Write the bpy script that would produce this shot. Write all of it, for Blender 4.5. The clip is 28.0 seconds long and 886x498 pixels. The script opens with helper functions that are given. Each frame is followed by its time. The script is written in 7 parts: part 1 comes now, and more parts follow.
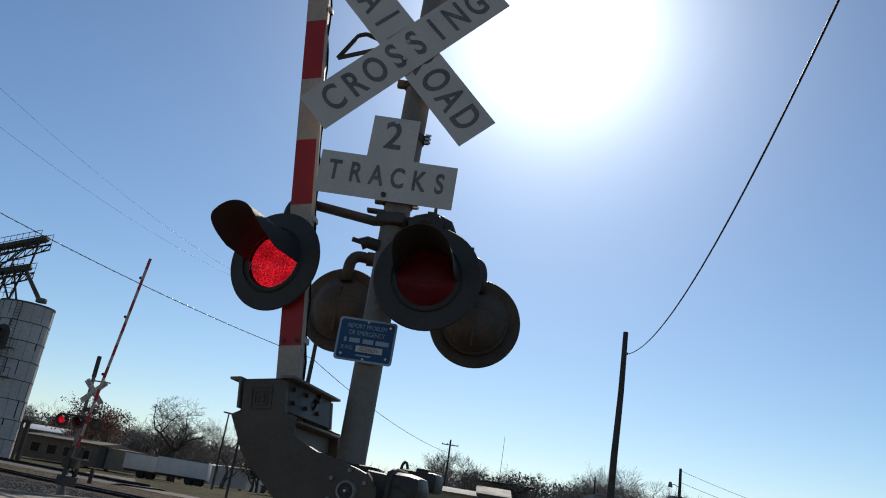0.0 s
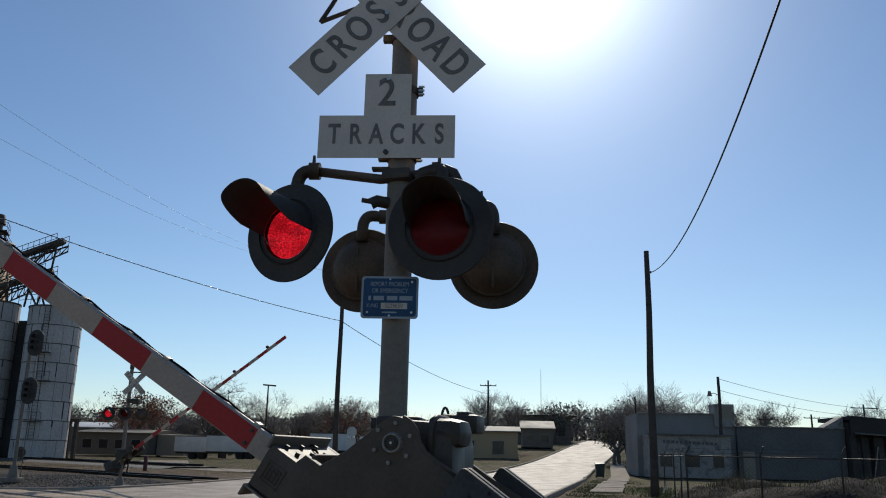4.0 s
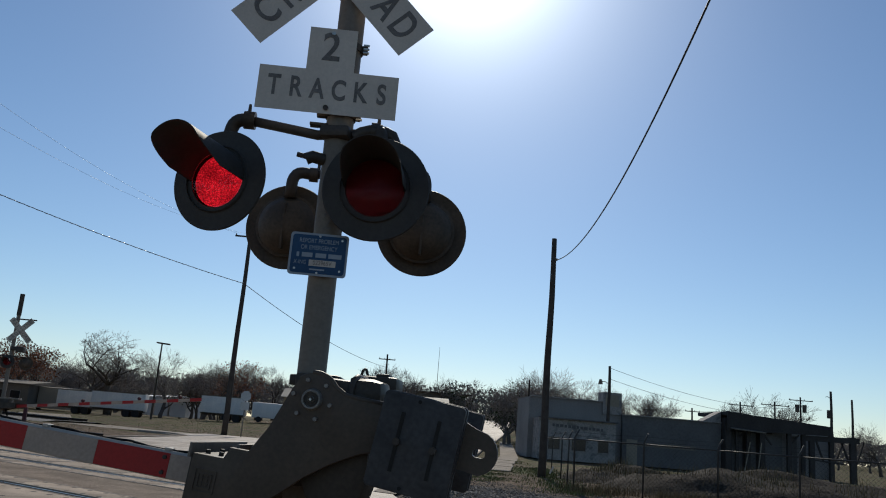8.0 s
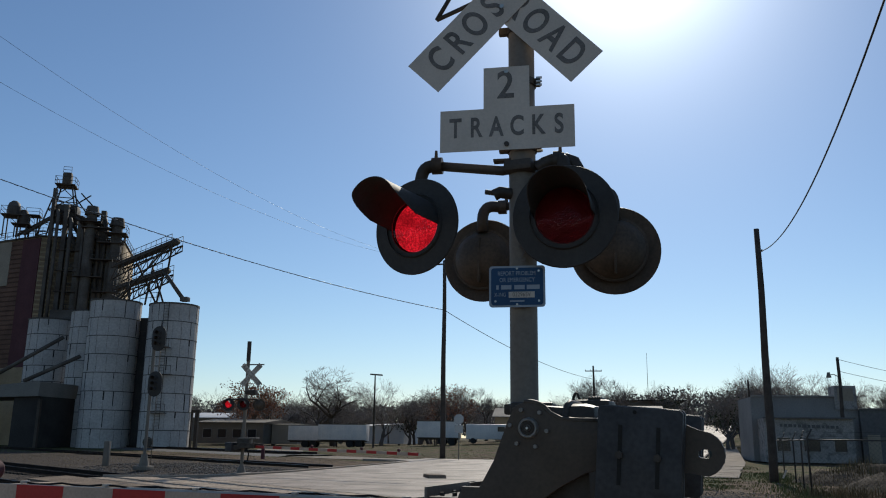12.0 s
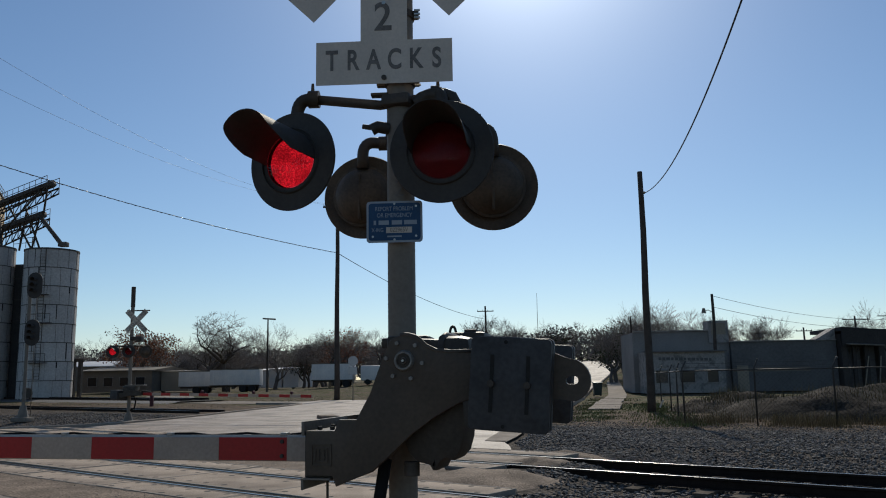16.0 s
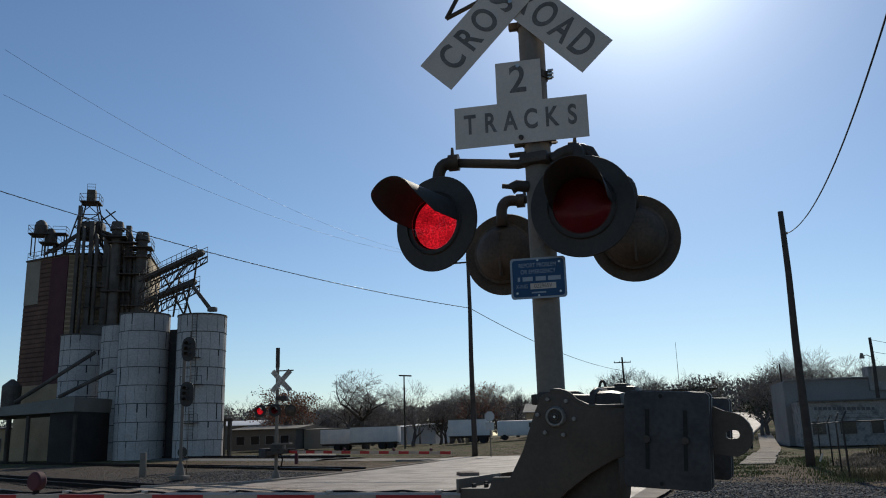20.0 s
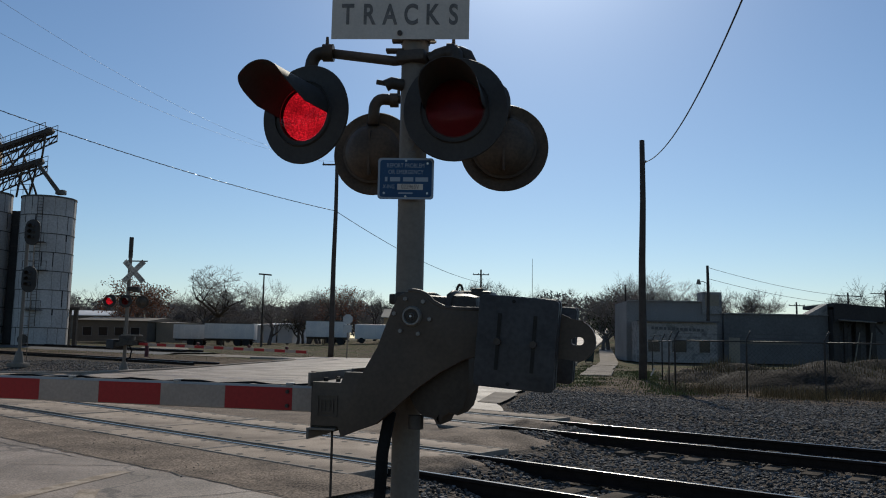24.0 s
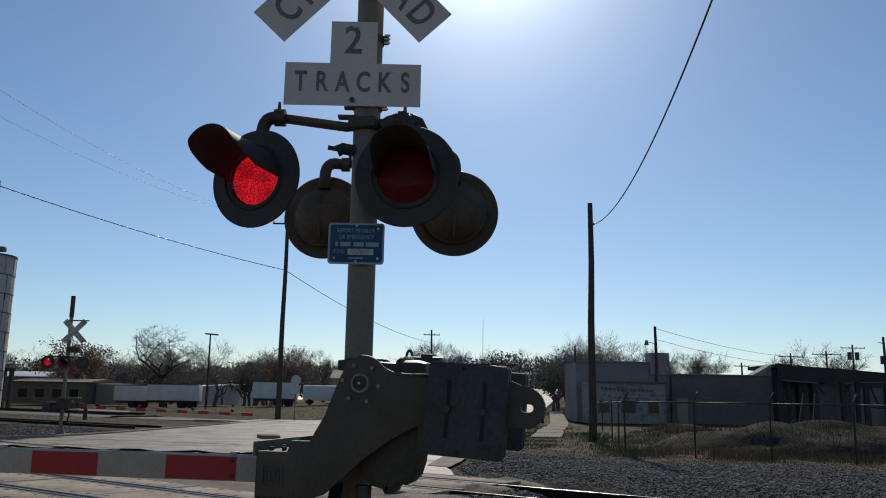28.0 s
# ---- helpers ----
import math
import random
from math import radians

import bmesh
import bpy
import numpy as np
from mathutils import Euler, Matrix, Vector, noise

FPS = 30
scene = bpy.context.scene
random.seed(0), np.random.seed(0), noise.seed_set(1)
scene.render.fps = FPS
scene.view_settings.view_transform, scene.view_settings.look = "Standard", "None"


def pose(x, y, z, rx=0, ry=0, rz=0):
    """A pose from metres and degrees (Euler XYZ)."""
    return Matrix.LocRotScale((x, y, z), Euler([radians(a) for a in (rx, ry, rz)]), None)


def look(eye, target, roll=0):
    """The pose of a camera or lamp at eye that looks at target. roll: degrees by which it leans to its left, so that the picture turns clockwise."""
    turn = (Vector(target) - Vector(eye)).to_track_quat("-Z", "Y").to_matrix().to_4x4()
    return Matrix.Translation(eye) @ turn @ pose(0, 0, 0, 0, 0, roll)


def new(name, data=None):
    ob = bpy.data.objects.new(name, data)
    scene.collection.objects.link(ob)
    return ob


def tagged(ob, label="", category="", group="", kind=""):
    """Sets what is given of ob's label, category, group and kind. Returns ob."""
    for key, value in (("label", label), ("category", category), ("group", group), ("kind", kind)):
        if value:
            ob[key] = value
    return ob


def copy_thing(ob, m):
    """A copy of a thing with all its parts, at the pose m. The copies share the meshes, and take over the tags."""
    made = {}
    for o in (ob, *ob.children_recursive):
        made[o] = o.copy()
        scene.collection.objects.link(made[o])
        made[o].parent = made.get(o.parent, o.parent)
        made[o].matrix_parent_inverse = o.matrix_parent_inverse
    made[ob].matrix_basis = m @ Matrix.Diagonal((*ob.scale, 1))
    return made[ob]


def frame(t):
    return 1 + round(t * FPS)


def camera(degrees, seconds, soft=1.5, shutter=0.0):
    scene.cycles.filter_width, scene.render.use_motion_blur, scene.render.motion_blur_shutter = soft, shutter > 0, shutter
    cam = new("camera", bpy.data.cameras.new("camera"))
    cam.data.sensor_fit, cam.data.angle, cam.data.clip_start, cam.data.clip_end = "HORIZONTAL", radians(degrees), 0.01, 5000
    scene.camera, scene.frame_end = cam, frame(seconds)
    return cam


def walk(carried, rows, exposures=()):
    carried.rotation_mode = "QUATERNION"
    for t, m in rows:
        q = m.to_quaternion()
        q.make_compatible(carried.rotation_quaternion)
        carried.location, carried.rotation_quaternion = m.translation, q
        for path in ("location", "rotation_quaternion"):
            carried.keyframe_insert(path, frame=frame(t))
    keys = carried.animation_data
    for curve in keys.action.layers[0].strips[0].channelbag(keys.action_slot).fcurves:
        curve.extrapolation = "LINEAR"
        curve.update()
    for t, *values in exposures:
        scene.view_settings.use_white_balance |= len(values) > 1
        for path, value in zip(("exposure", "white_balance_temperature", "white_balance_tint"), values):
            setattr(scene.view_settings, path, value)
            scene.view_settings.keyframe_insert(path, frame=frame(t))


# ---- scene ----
cam = camera(56.6, 28.0, soft=1.05)
PATH = [
    (0.0, pose(-0.215, 0.586, 1.563, 107.90, -8.86, 0.03)),
    (0.5, pose(-0.219, 0.564, 1.551, 107.69, -8.19, -0.23)),
    (1.0, pose(-0.212, 0.548, 1.544, 106.23, -6.28, 0.57)),
    (1.5, pose(-0.203, 0.550, 1.555, 104.97, -5.41, 0.44)),
    (2.0, pose(-0.128, 0.513, 1.553, 103.41, -4.45, -0.02)),
    (2.5, pose(-0.102, 0.482, 1.538, 101.49, -3.63, 0.08)),
    (4.5, pose(-0.243, 0.543, 1.564, 104.58, -0.00, 5.17)),
    (5.0, pose(-0.265, 0.543, 1.565, 104.67, 0.00, 7.95)),
    (5.5, pose(-0.275, 0.545, 1.556, 103.76, -0.47, 9.22)),
    (6.0, pose(-0.277, 0.546, 1.554, 102.87, -0.37, 11.19)),
    (6.5, pose(-0.293, 0.546, 1.553, 102.93, -1.00, 12.41)),
    (7.0, pose(-0.305, 0.515, 1.517, 104.63, -3.53, 10.16)),
    (7.5, pose(-0.313, 0.536, 1.503, 104.64, -5.13, 0.38)),
    (8.0, pose(-0.310, 0.544, 1.505, 102.53, -4.59, -4.04)),
    (8.5, pose(-0.282, 0.519, 1.513, 100.58, -3.83, -2.64)),
    (9.0, pose(-0.278, 0.510, 1.517, 99.81, -3.59, -0.68)),
    (9.5, pose(-0.289, 0.489, 1.523, 99.04, -4.25, 0.25)),
    (10.0, pose(-0.289, 0.494, 1.516, 98.15, -4.44, 0.63)),
    (10.5, pose(-0.293, 0.475, 1.512, 97.76, -3.82, 1.08)),
    (11.0, pose(-0.288, 0.465, 1.511, 97.73, -2.88, 1.88)),
    (11.5, pose(-0.282, 0.432, 1.526, 99.38, -1.34, 4.52)),
    (12.0, pose(-0.325, 0.432, 1.549, 102.90, -0.73, 10.41)),
    (12.5, pose(-0.318, 0.422, 1.534, 103.78, -1.72, 12.70)),
    (13.0, pose(-0.267, 0.433, 1.527, 102.98, -1.19, 7.45)),
    (13.5, pose(-0.244, 0.440, 1.529, 102.09, -0.13, 2.74)),
    (15.5, pose(-0.253, 0.462, 1.519, 99.46, 0.33, 2.98)),
    (16.0, pose(-0.246, 0.461, 1.515, 98.92, 0.91, 3.25)),
    (16.5, pose(-0.235, 0.460, 1.518, 98.38, 1.74, 4.21)),
    (17.0, pose(-0.239, 0.447, 1.517, 98.03, 1.57, 5.59)),
    (17.5, pose(-0.222, 0.426, 1.513, 97.79, 0.94, 6.92)),
    (18.0, pose(-0.204, 0.381, 1.512, 98.11, 0.95, 8.13)),
    (18.5, pose(-0.262, 0.372, 1.542, 101.57, 0.14, 9.57)),
    (19.0, pose(-0.310, 0.370, 1.531, 104.33, -0.34, 11.61)),
    (19.5, pose(-0.296, 0.377, 1.528, 103.49, 1.03, 12.80)),
    (20.0, pose(-0.306, 0.390, 1.523, 102.84, 1.61, 12.56)),
    (20.5, pose(-0.312, 0.393, 1.515, 101.67, 1.57, 12.24)),
    (22.5, pose(-0.325, 0.414, 1.498, 98.44, 0.97, 9.26)),
    (23.0, pose(-0.342, 0.418, 1.497, 98.36, 0.50, 7.54)),
    (23.5, pose(-0.320, 0.425, 1.497, 97.71, 0.25, 5.04)),
    (24.0, pose(-0.305, 0.436, 1.493, 96.29, -1.14, 2.76)),
    (24.5, pose(-0.282, 0.441, 1.495, 95.73, -1.52, 1.03)),
    (25.0, pose(-0.281, 0.450, 1.501, 95.75, -1.02, -0.00)),
    (25.5, pose(-0.297, 0.450, 1.501, 96.42, -0.57, -0.14)),
    (26.0, pose(-0.302, 0.458, 1.503, 96.99, -0.66, 0.08)),
    (26.5, pose(-0.299, 0.434, 1.504, 97.87, -0.68, 0.32)),
    (27.0, pose(-0.302, 0.453, 1.507, 98.80, -0.37, 0.47)),
    (27.5, pose(-0.320, 0.433, 1.519, 100.34, -0.70, 0.47)),
    (28.0, pose(-0.302, 0.431, 1.520, 100.51, -0.99, -0.67)),
]
walk(cam, PATH, ((0.0, 0.17, 5780, 6), (6.0, 0.16, 5780, 6), (7.0, 0.18, 5780, 6), (8.0, 0.05, 5780, 6), (10.0, 0.0, 5780, 6), (11.0, 0.02, 5780, 6), (12.0, 0.13, 5780, 6), (13.0, 0.1, 5780, 6), (15.5, 0.02, 5780, 6), (18.0, 0.0, 5780, 6), (19.0, 0.1, 5780, 6), (20.5, 0.1, 5780, 6), (23.0, 0.01, 5780, 6), (24.0, -0.03, 5780, 6), (26.0, -0.02, 5780, 6), (28.0, 0.02, 5780, 6)))

# ---- light ----
SUN_AZ, SUN_EL = 3.4, 33.8          # degrees right of +y, and above the horizon
world = bpy.data.worlds.new("sky")
scene.world = world
world.use_nodes = True
wn = world.node_tree
sky = wn.nodes.new("ShaderNodeTexSky")
sky.sky_type = "NISHITA"
sky.sun_disc = False
sky.sun_elevation = radians(SUN_EL)
sky.sun_rotation = radians(SUN_AZ)
sky.altitude = 300
sky.air_density = 1.0
sky.dust_density = 0.26
sky.ozone_density = 2.2
wn.nodes["Background"].inputs[1].default_value = 0.075
wn.links.new(sky.outputs[0], wn.nodes["Background"].inputs[0])
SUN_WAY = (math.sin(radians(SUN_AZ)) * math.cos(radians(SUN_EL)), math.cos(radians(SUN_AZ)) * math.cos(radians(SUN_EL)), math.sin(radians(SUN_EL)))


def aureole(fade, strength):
    """A glow added to the sky round the sun for lens glare and haze, fading by e every so many degrees."""
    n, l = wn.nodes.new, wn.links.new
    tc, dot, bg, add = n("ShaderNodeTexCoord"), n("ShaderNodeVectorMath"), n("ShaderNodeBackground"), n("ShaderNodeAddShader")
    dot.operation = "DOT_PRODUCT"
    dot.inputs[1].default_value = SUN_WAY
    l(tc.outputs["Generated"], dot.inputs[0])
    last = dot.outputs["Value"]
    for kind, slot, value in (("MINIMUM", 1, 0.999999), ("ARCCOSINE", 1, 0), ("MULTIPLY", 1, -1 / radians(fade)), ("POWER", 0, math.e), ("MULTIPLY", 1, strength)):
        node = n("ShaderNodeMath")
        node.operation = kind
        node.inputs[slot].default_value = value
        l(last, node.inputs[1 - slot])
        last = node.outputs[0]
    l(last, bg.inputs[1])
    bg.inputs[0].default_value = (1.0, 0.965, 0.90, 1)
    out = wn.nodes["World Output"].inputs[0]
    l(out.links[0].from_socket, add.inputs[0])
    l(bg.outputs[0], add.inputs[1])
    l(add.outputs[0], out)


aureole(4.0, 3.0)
sun = new("sun", bpy.data.lights.new("sun", "SUN"))
sun.data.energy = 2.9
sun.data.angle = radians(0.53)
sun.data.color = (1.0, 0.85, 0.66)
sun.matrix_world = look((0, 0, 0), tuple(-v for v in SUN_WAY))

# ---- materials ----


def mat(name, col, rough=0.7, metal=0.0, var=0.25, scale=6.0, fine=60.0, bump=0.15, col2=None, spec=0.3, patch=None, rand=0.0, coat=0.0, grain=0.2):
    """A surface with variation at two scales, stains towards col2, fine relief, and a change from piece to piece."""
    m = bpy.data.materials.new(name)
    m.use_nodes = True
    nt = m.node_tree
    b = nt.nodes["Principled BSDF"]
    n, l = nt.nodes.new, nt.links.new
    tc = n("ShaderNodeTexCoord")
    big, small = n("ShaderNodeTexNoise"), n("ShaderNodeTexNoise")
    big.inputs["Scale"].default_value, small.inputs["Scale"].default_value = scale, fine
    big.inputs["Detail"].default_value, small.inputs["Detail"].default_value = 5, 6
    for t in (big, small):
        l(tc.outputs["Object"], t.inputs["Vector"])
    ramp = n("ShaderNodeValToRGB")
    lo, hi = patch or (0.35, 0.7)
    ramp.color_ramp.elements[0].position, ramp.color_ramp.elements[1].position = lo, hi
    c2 = col2 or tuple(c * (1 - var) for c in col)
    ramp.color_ramp.elements[0].color, ramp.color_ramp.elements[1].color = (*col, 1), (*c2, 1)
    l(big.outputs["Fac"], ramp.inputs[0])
    hsv = n("ShaderNodeHueSaturation")
    mp = n("ShaderNodeMapRange")
    mp.inputs["From Min"].default_value, mp.inputs["From Max"].default_value = 0.5 - grain, 0.5 + grain
    mp.inputs["To Min"].default_value, mp.inputs["To Max"].default_value = 1 - var * 0.7, 1 + var * 0.7
    l(small.outputs["Fac"], mp.inputs["Value"])
    value = mp.outputs[0]
    if rand:
        oi, mr, mu = n("ShaderNodeObjectInfo"), n("ShaderNodeMapRange"), n("ShaderNodeMath")
        mr.inputs["To Min"].default_value, mr.inputs["To Max"].default_value = 1 - rand, 1 + rand
        mu.operation = "MULTIPLY"
        l(oi.outputs["Random"], mr.inputs["Value"])
        l(mr.outputs[0], mu.inputs[0])
        l(value, mu.inputs[1])
        value = mu.outputs[0]
    l(value, hsv.inputs["Value"])
    l(ramp.outputs[0], hsv.inputs["Color"])
    l(hsv.outputs[0], b.inputs["Base Color"])
    rm = n("ShaderNodeMapRange")
    rm.inputs["To Min"].default_value, rm.inputs["To Max"].default_value = max(0.03, rough - 0.12), min(1, rough + 0.12)
    l(big.outputs["Fac"], rm.inputs["Value"])
    l(rm.outputs[0], b.inputs["Roughness"])
    b.inputs["Metallic"].default_value = metal
    b.inputs["Specular IOR Level"].default_value = spec
    b.inputs["Coat Weight"].default_value = coat
    if bump:
        bp = n("ShaderNodeBump")
        bp.inputs["Strength"].default_value, bp.inputs["Distance"].default_value = bump, 0.3 / fine
        l(small.outputs["Fac"], bp.inputs["Height"])
        l(bp.outputs[0], b.inputs["Normal"])
    return m


def island(m, amount=0.5):
    """Varies a joined material from piece to piece."""
    nt = m.node_tree
    b = nt.nodes["Principled BSDF"]
    src = b.inputs["Base Color"].links[0].from_socket
    g, mr, h = nt.nodes.new("ShaderNodeNewGeometry"), nt.nodes.new("ShaderNodeMapRange"), nt.nodes.new("ShaderNodeHueSaturation")
    mr.inputs["To Min"].default_value, mr.inputs["To Max"].default_value = 1 - amount, 1 + amount
    nt.links.new(g.outputs["Random Per Island"], mr.inputs["Value"])
    nt.links.new(mr.outputs[0], h.inputs["Value"])
    nt.links.new(src, h.inputs["Color"])
    nt.links.new(h.outputs[0], b.inputs["Base Color"])
    return m


M_GALV = mat("galvanized_steel", (0.20, 0.168, 0.132), 0.62, 0.1, 0.14, 3, 50, 0.04, (0.16, 0.135, 0.108))
M_OLIVE = mat("olive_painted_casting", (0.096, 0.071, 0.049), 0.58, 0.0, 0.16, 3.5, 60, 0.05, (0.074, 0.055, 0.039))
M_DARKCAST = mat("dark_weathered_casting", (0.072, 0.056, 0.042), 0.55, 0.05, 0.2, 5, 70, 0.08, (0.04, 0.031, 0.022))
M_WEIGHT = mat("grey_painted_weight", (0.060, 0.055, 0.052), 0.6, 0.0, 0.3, 7, 50, 0.12, (0.042, 0.039, 0.037))
# black paint with the lens veil's lift put into its base colour
M_BLACK = mat("veil_lifted_black_paint", (0.060, 0.054, 0.048), 0.65, 0.0, 0.14, 5, 60, 0.03, spec=0.2)
M_BACK = mat("faded_lamp_back", (0.100, 0.074, 0.050), 0.6, 0.0, 0.3, 6, 60, 0.1, (0.06, 0.046, 0.032))
M_RUBBER = mat("black_rubber", (0.018, 0.017, 0.016), 0.8, 0, 0.3, 12, 100, 0.1, spec=0.08)
M_SIGNWHITE = mat("white_reflective_sheeting", (0.60, 0.52, 0.43), 0.6, 0.0, 0.08, 5, 90, 0.03, (0.53, 0.46, 0.38))
M_SIGNBACK = mat("bare_sign_aluminium", (0.45, 0.45, 0.44), 0.45, 0.8, 0.1, 5, 60, 0.05)
# black letters greyed in the base colour to stand in for veiling glare
M_LETTER = mat("glare_lifted_black_letter", (0.18, 0.16, 0.14), 0.6, 0, 0.25, 8, 90, 0.0, (0.13, 0.115, 0.10))
M_BLUE = mat("blue_sign_face", (0.014, 0.055, 0.13), 0.45, 0, 0.12, 8, 80, 0.02)
M_BLUEWHITE = mat("white_sign_print", (0.30, 0.33, 0.36), 0.5, 0, 0.05, 8, 80, 0.0)
M_ARMWHITE = mat("white_arm_sheeting", (0.44, 0.34, 0.26), 0.6, 0, 0.15, 4, 60, 0.05, (0.35, 0.275, 0.215), spec=0.2)
M_ARMRED = mat("red_arm_sheeting", (0.36, 0.018, 0.016), 0.5, 0, 0.15, 4, 60, 0.05, (0.33, 0.025, 0.02))
M_BOLT = mat("zinc_bolt", (0.5, 0.49, 0.45), 0.4, 0.8, 0.2, 20, 100, 0.1)
M_BOLTDULL = mat("weathered_bolt", (0.27, 0.245, 0.21), 0.6, 0.3, 0.3, 20, 100, 0.1)
M_ARMALU = mat("arm_aluminium_edge", (0.42, 0.37, 0.31), 0.5, 0.0, 0.1, 8, 80, 0.05)
M_WOODPOLE = mat("weathered_pole_wood", (0.075, 0.060, 0.048), 0.85, 0, 0.4, 3, 40, 0.4, (0.05, 0.04, 0.032))
M_WIRE = mat("cable", (0.03, 0.03, 0.032), 0.5, 0.2, 0.1, 2, 20, 0)
M_CABLEBARE = mat("bare_aluminium_cable", (0.75, 0.75, 0.75), 0.42, 0.8, 0.1, 2, 20, 0)
M_RAILTOP = mat("polished_rail_head", (0.13, 0.12, 0.107), 0.22, 0.8, 0.12, 3, 60, 0.02)
M_RAIL = mat("rusty_rail_side", (0.028, 0.020, 0.016), 0.85, 0.0, 0.4, 8, 60, 0.2, (0.018, 0.013, 0.010), spec=0.08)
M_DIRTBED = mat("trodden_dirt_and_cinders", (0.15, 0.108, 0.074), 0.95, 0, 0.35, 1.4, 30, 0.4, (0.062, 0.048, 0.036), patch=(0.40, 0.62), spec=0.08)
M_TIE = mat("weathered_tie", (0.105, 0.082, 0.062), 0.9, 0, 0.4, 4, 40, 0.5, (0.07, 0.055, 0.042), rand=0.3, spec=0.1)
M_PANEL = mat("worn_concrete_panel", (0.43, 0.34, 0.255), 0.88, 0, 0.34, 1.6, 60, 0.4, (0.28, 0.222, 0.168), rand=0.10, spec=0.12, grain=0.13)
M_STEELEDGE = mat("panel_steel_edge", (0.33, 0.285, 0.235), 0.8, 0.0, 0.3, 6, 60, 0.1, spec=0.1)
M_HOLE = mat("dark_recess", (0.03, 0.027, 0.023), 0.9, 0, 0.2, 6, 60, 0)
M_CONCRETE = mat("old_concrete", (0.30, 0.25, 0.195), 0.9, 0, 0.25, 1.2, 30, 0.3, (0.20, 0.165, 0.13), spec=0.12)
M_WHITELINE = mat("worn_white_road_paint", (0.46, 0.37, 0.28), 0.85, 0, 0.3, 5, 50, 0.2, (0.30, 0.235, 0.17), patch=(0.40, 0.60), spec=0.1)
M_STONE = island(mat("ballast_stone", (0.145, 0.130, 0.116), 0.8, 0, 0.3, 12, 60, 0.2, (0.06, 0.053, 0.047), spec=0.3), 0.85)
M_GRASS = island(mat("short_grass", (0.15, 0.155, 0.05), 0.8, 0, 0.3, 2, 20, 0), 0.45)
M_DRYGRASS = island(mat("dry_weeds", (0.19, 0.13, 0.06), 0.85, 0, 0.3, 2, 20, 0, (0.105, 0.085, 0.035)), 0.5)
M_SILO = mat("weathered_white_silo", (0.49, 0.455, 0.42), 0.8, 0, 0.22, 0.35, 5, 0.12, (0.38, 0.35, 0.32), patch=(0.4, 0.72))
M_SILOBAND = mat("silo_hoop", (0.11, 0.098, 0.085), 0.8, 0.2, 0.2, 2, 20, 0.1)
M_RUSTSEAM = mat("silo_rust_streak", (0.06, 0.05, 0.045), 0.9, 0, 0.3, 1, 8, 0)
M_TAN = mat("tan_block_wall", (0.40, 0.30, 0.18), 0.85, 0, 0.15, 0.3, 6, 0.1, (0.28, 0.21, 0.125))
M_TANDARK = mat("tan_wall_course", (0.25, 0.18, 0.11), 0.85, 0, 0.15, 0.3, 6, 0.1)
M_MAROON = mat("maroon_wall_panel", (0.085, 0.028, 0.032), 0.75, 0, 0.2, 0.5, 6, 0.1)
M_BROWNSIDING = mat("rust_brown_siding", (0.085, 0.046, 0.032), 0.8, 0, 0.25, 0.5, 6, 0.1, (0.06, 0.034, 0.025))
M_SIDINGLAP = mat("rust_brown_lap", (0.15, 0.08, 0.052), 0.8, 0, 0.25, 0.5, 6, 0.1, (0.10, 0.056, 0.04))
M_CREAM = mat("cream_wall_panel", (0.29, 0.245, 0.185), 0.75, 0, 0.15, 0.5, 6, 0.1)
M_STEEL = mat("dark_structural_steel", (0.08, 0.062, 0.047), 0.7, 0.0, 0.3, 0.8, 10, 0.1)
M_DUCT = mat("grey_sheet_duct", (0.115, 0.098, 0.08), 0.65, 0.0, 0.3, 0.6, 8, 0.1, (0.06, 0.045, 0.034))
M_ROOFMETAL = mat("ribbed_metal_roof", (0.24, 0.22, 0.19), 0.7, 0.0, 0.2, 0.5, 8, 0.1, spec=0.1)
M_GREYWALL = mat("grey_painted_block", (0.135, 0.129, 0.124), 0.85, 0, 0.2, 0.25, 6, 0.1, (0.108, 0.103, 0.099))
M_GREYWALL2 = mat("flaking_white_wall", (0.27, 0.25, 0.23), 0.85, 0, 0.35, 2.2, 12, 0.1, (0.155, 0.145, 0.134), patch=(0.50, 0.66))
M_PALEWALL = mat("pale_grey_painted_wall", (0.225, 0.21, 0.195), 0.85, 0, 0.2, 0.4, 10, 0.1, (0.175, 0.163, 0.152))
M_BROWNWALL = mat("brown_siding", (0.17, 0.145, 0.115), 0.8, 0, 0.2, 0.4, 8, 0.1)
M_DARKWALL = mat("dark_shed_wall", (0.050, 0.044, 0.040), 0.85, 0, 0.3, 0.5, 8, 0.1)
M_YELLOWWALL = mat("yellow_metal_wall", (0.38, 0.28, 0.16), 0.7, 0, 0.1, 0.5, 8, 0.05)
M_WHITEBOX = mat("white_trailer_skin", (0.66, 0.62, 0.57), 0.5, 0.0, 0.1, 0.5, 6, 0.03, (0.5, 0.5, 0.5))
M_GLASS = mat("dark_window_pane", (0.02, 0.022, 0.026), 0.1, 0, 0.1, 1, 10, 0)
M_TYRE = mat("black_tyre", (0.02, 0.02, 0.02), 0.8, 0, 0.2, 5, 40, 0.1)
M_BARK = mat("bare_bark", (0.12, 0.102, 0.086), 0.9, 0, 0.3, 1.5, 15, 0.2, rand=0.2, spec=0.1)
M_TWIG = mat("bare_twigs", (0.235, 0.202, 0.178), 0.9, 0, 0.25, 0.6, 6, 0, rand=0.2, spec=0.1)
M_RUSSET = island(mat("russet_leaves", (0.34, 0.135, 0.065), 0.8, 0, 0.3, 0.7, 6, 0, (0.15, 0.064, 0.032)), 0.4)
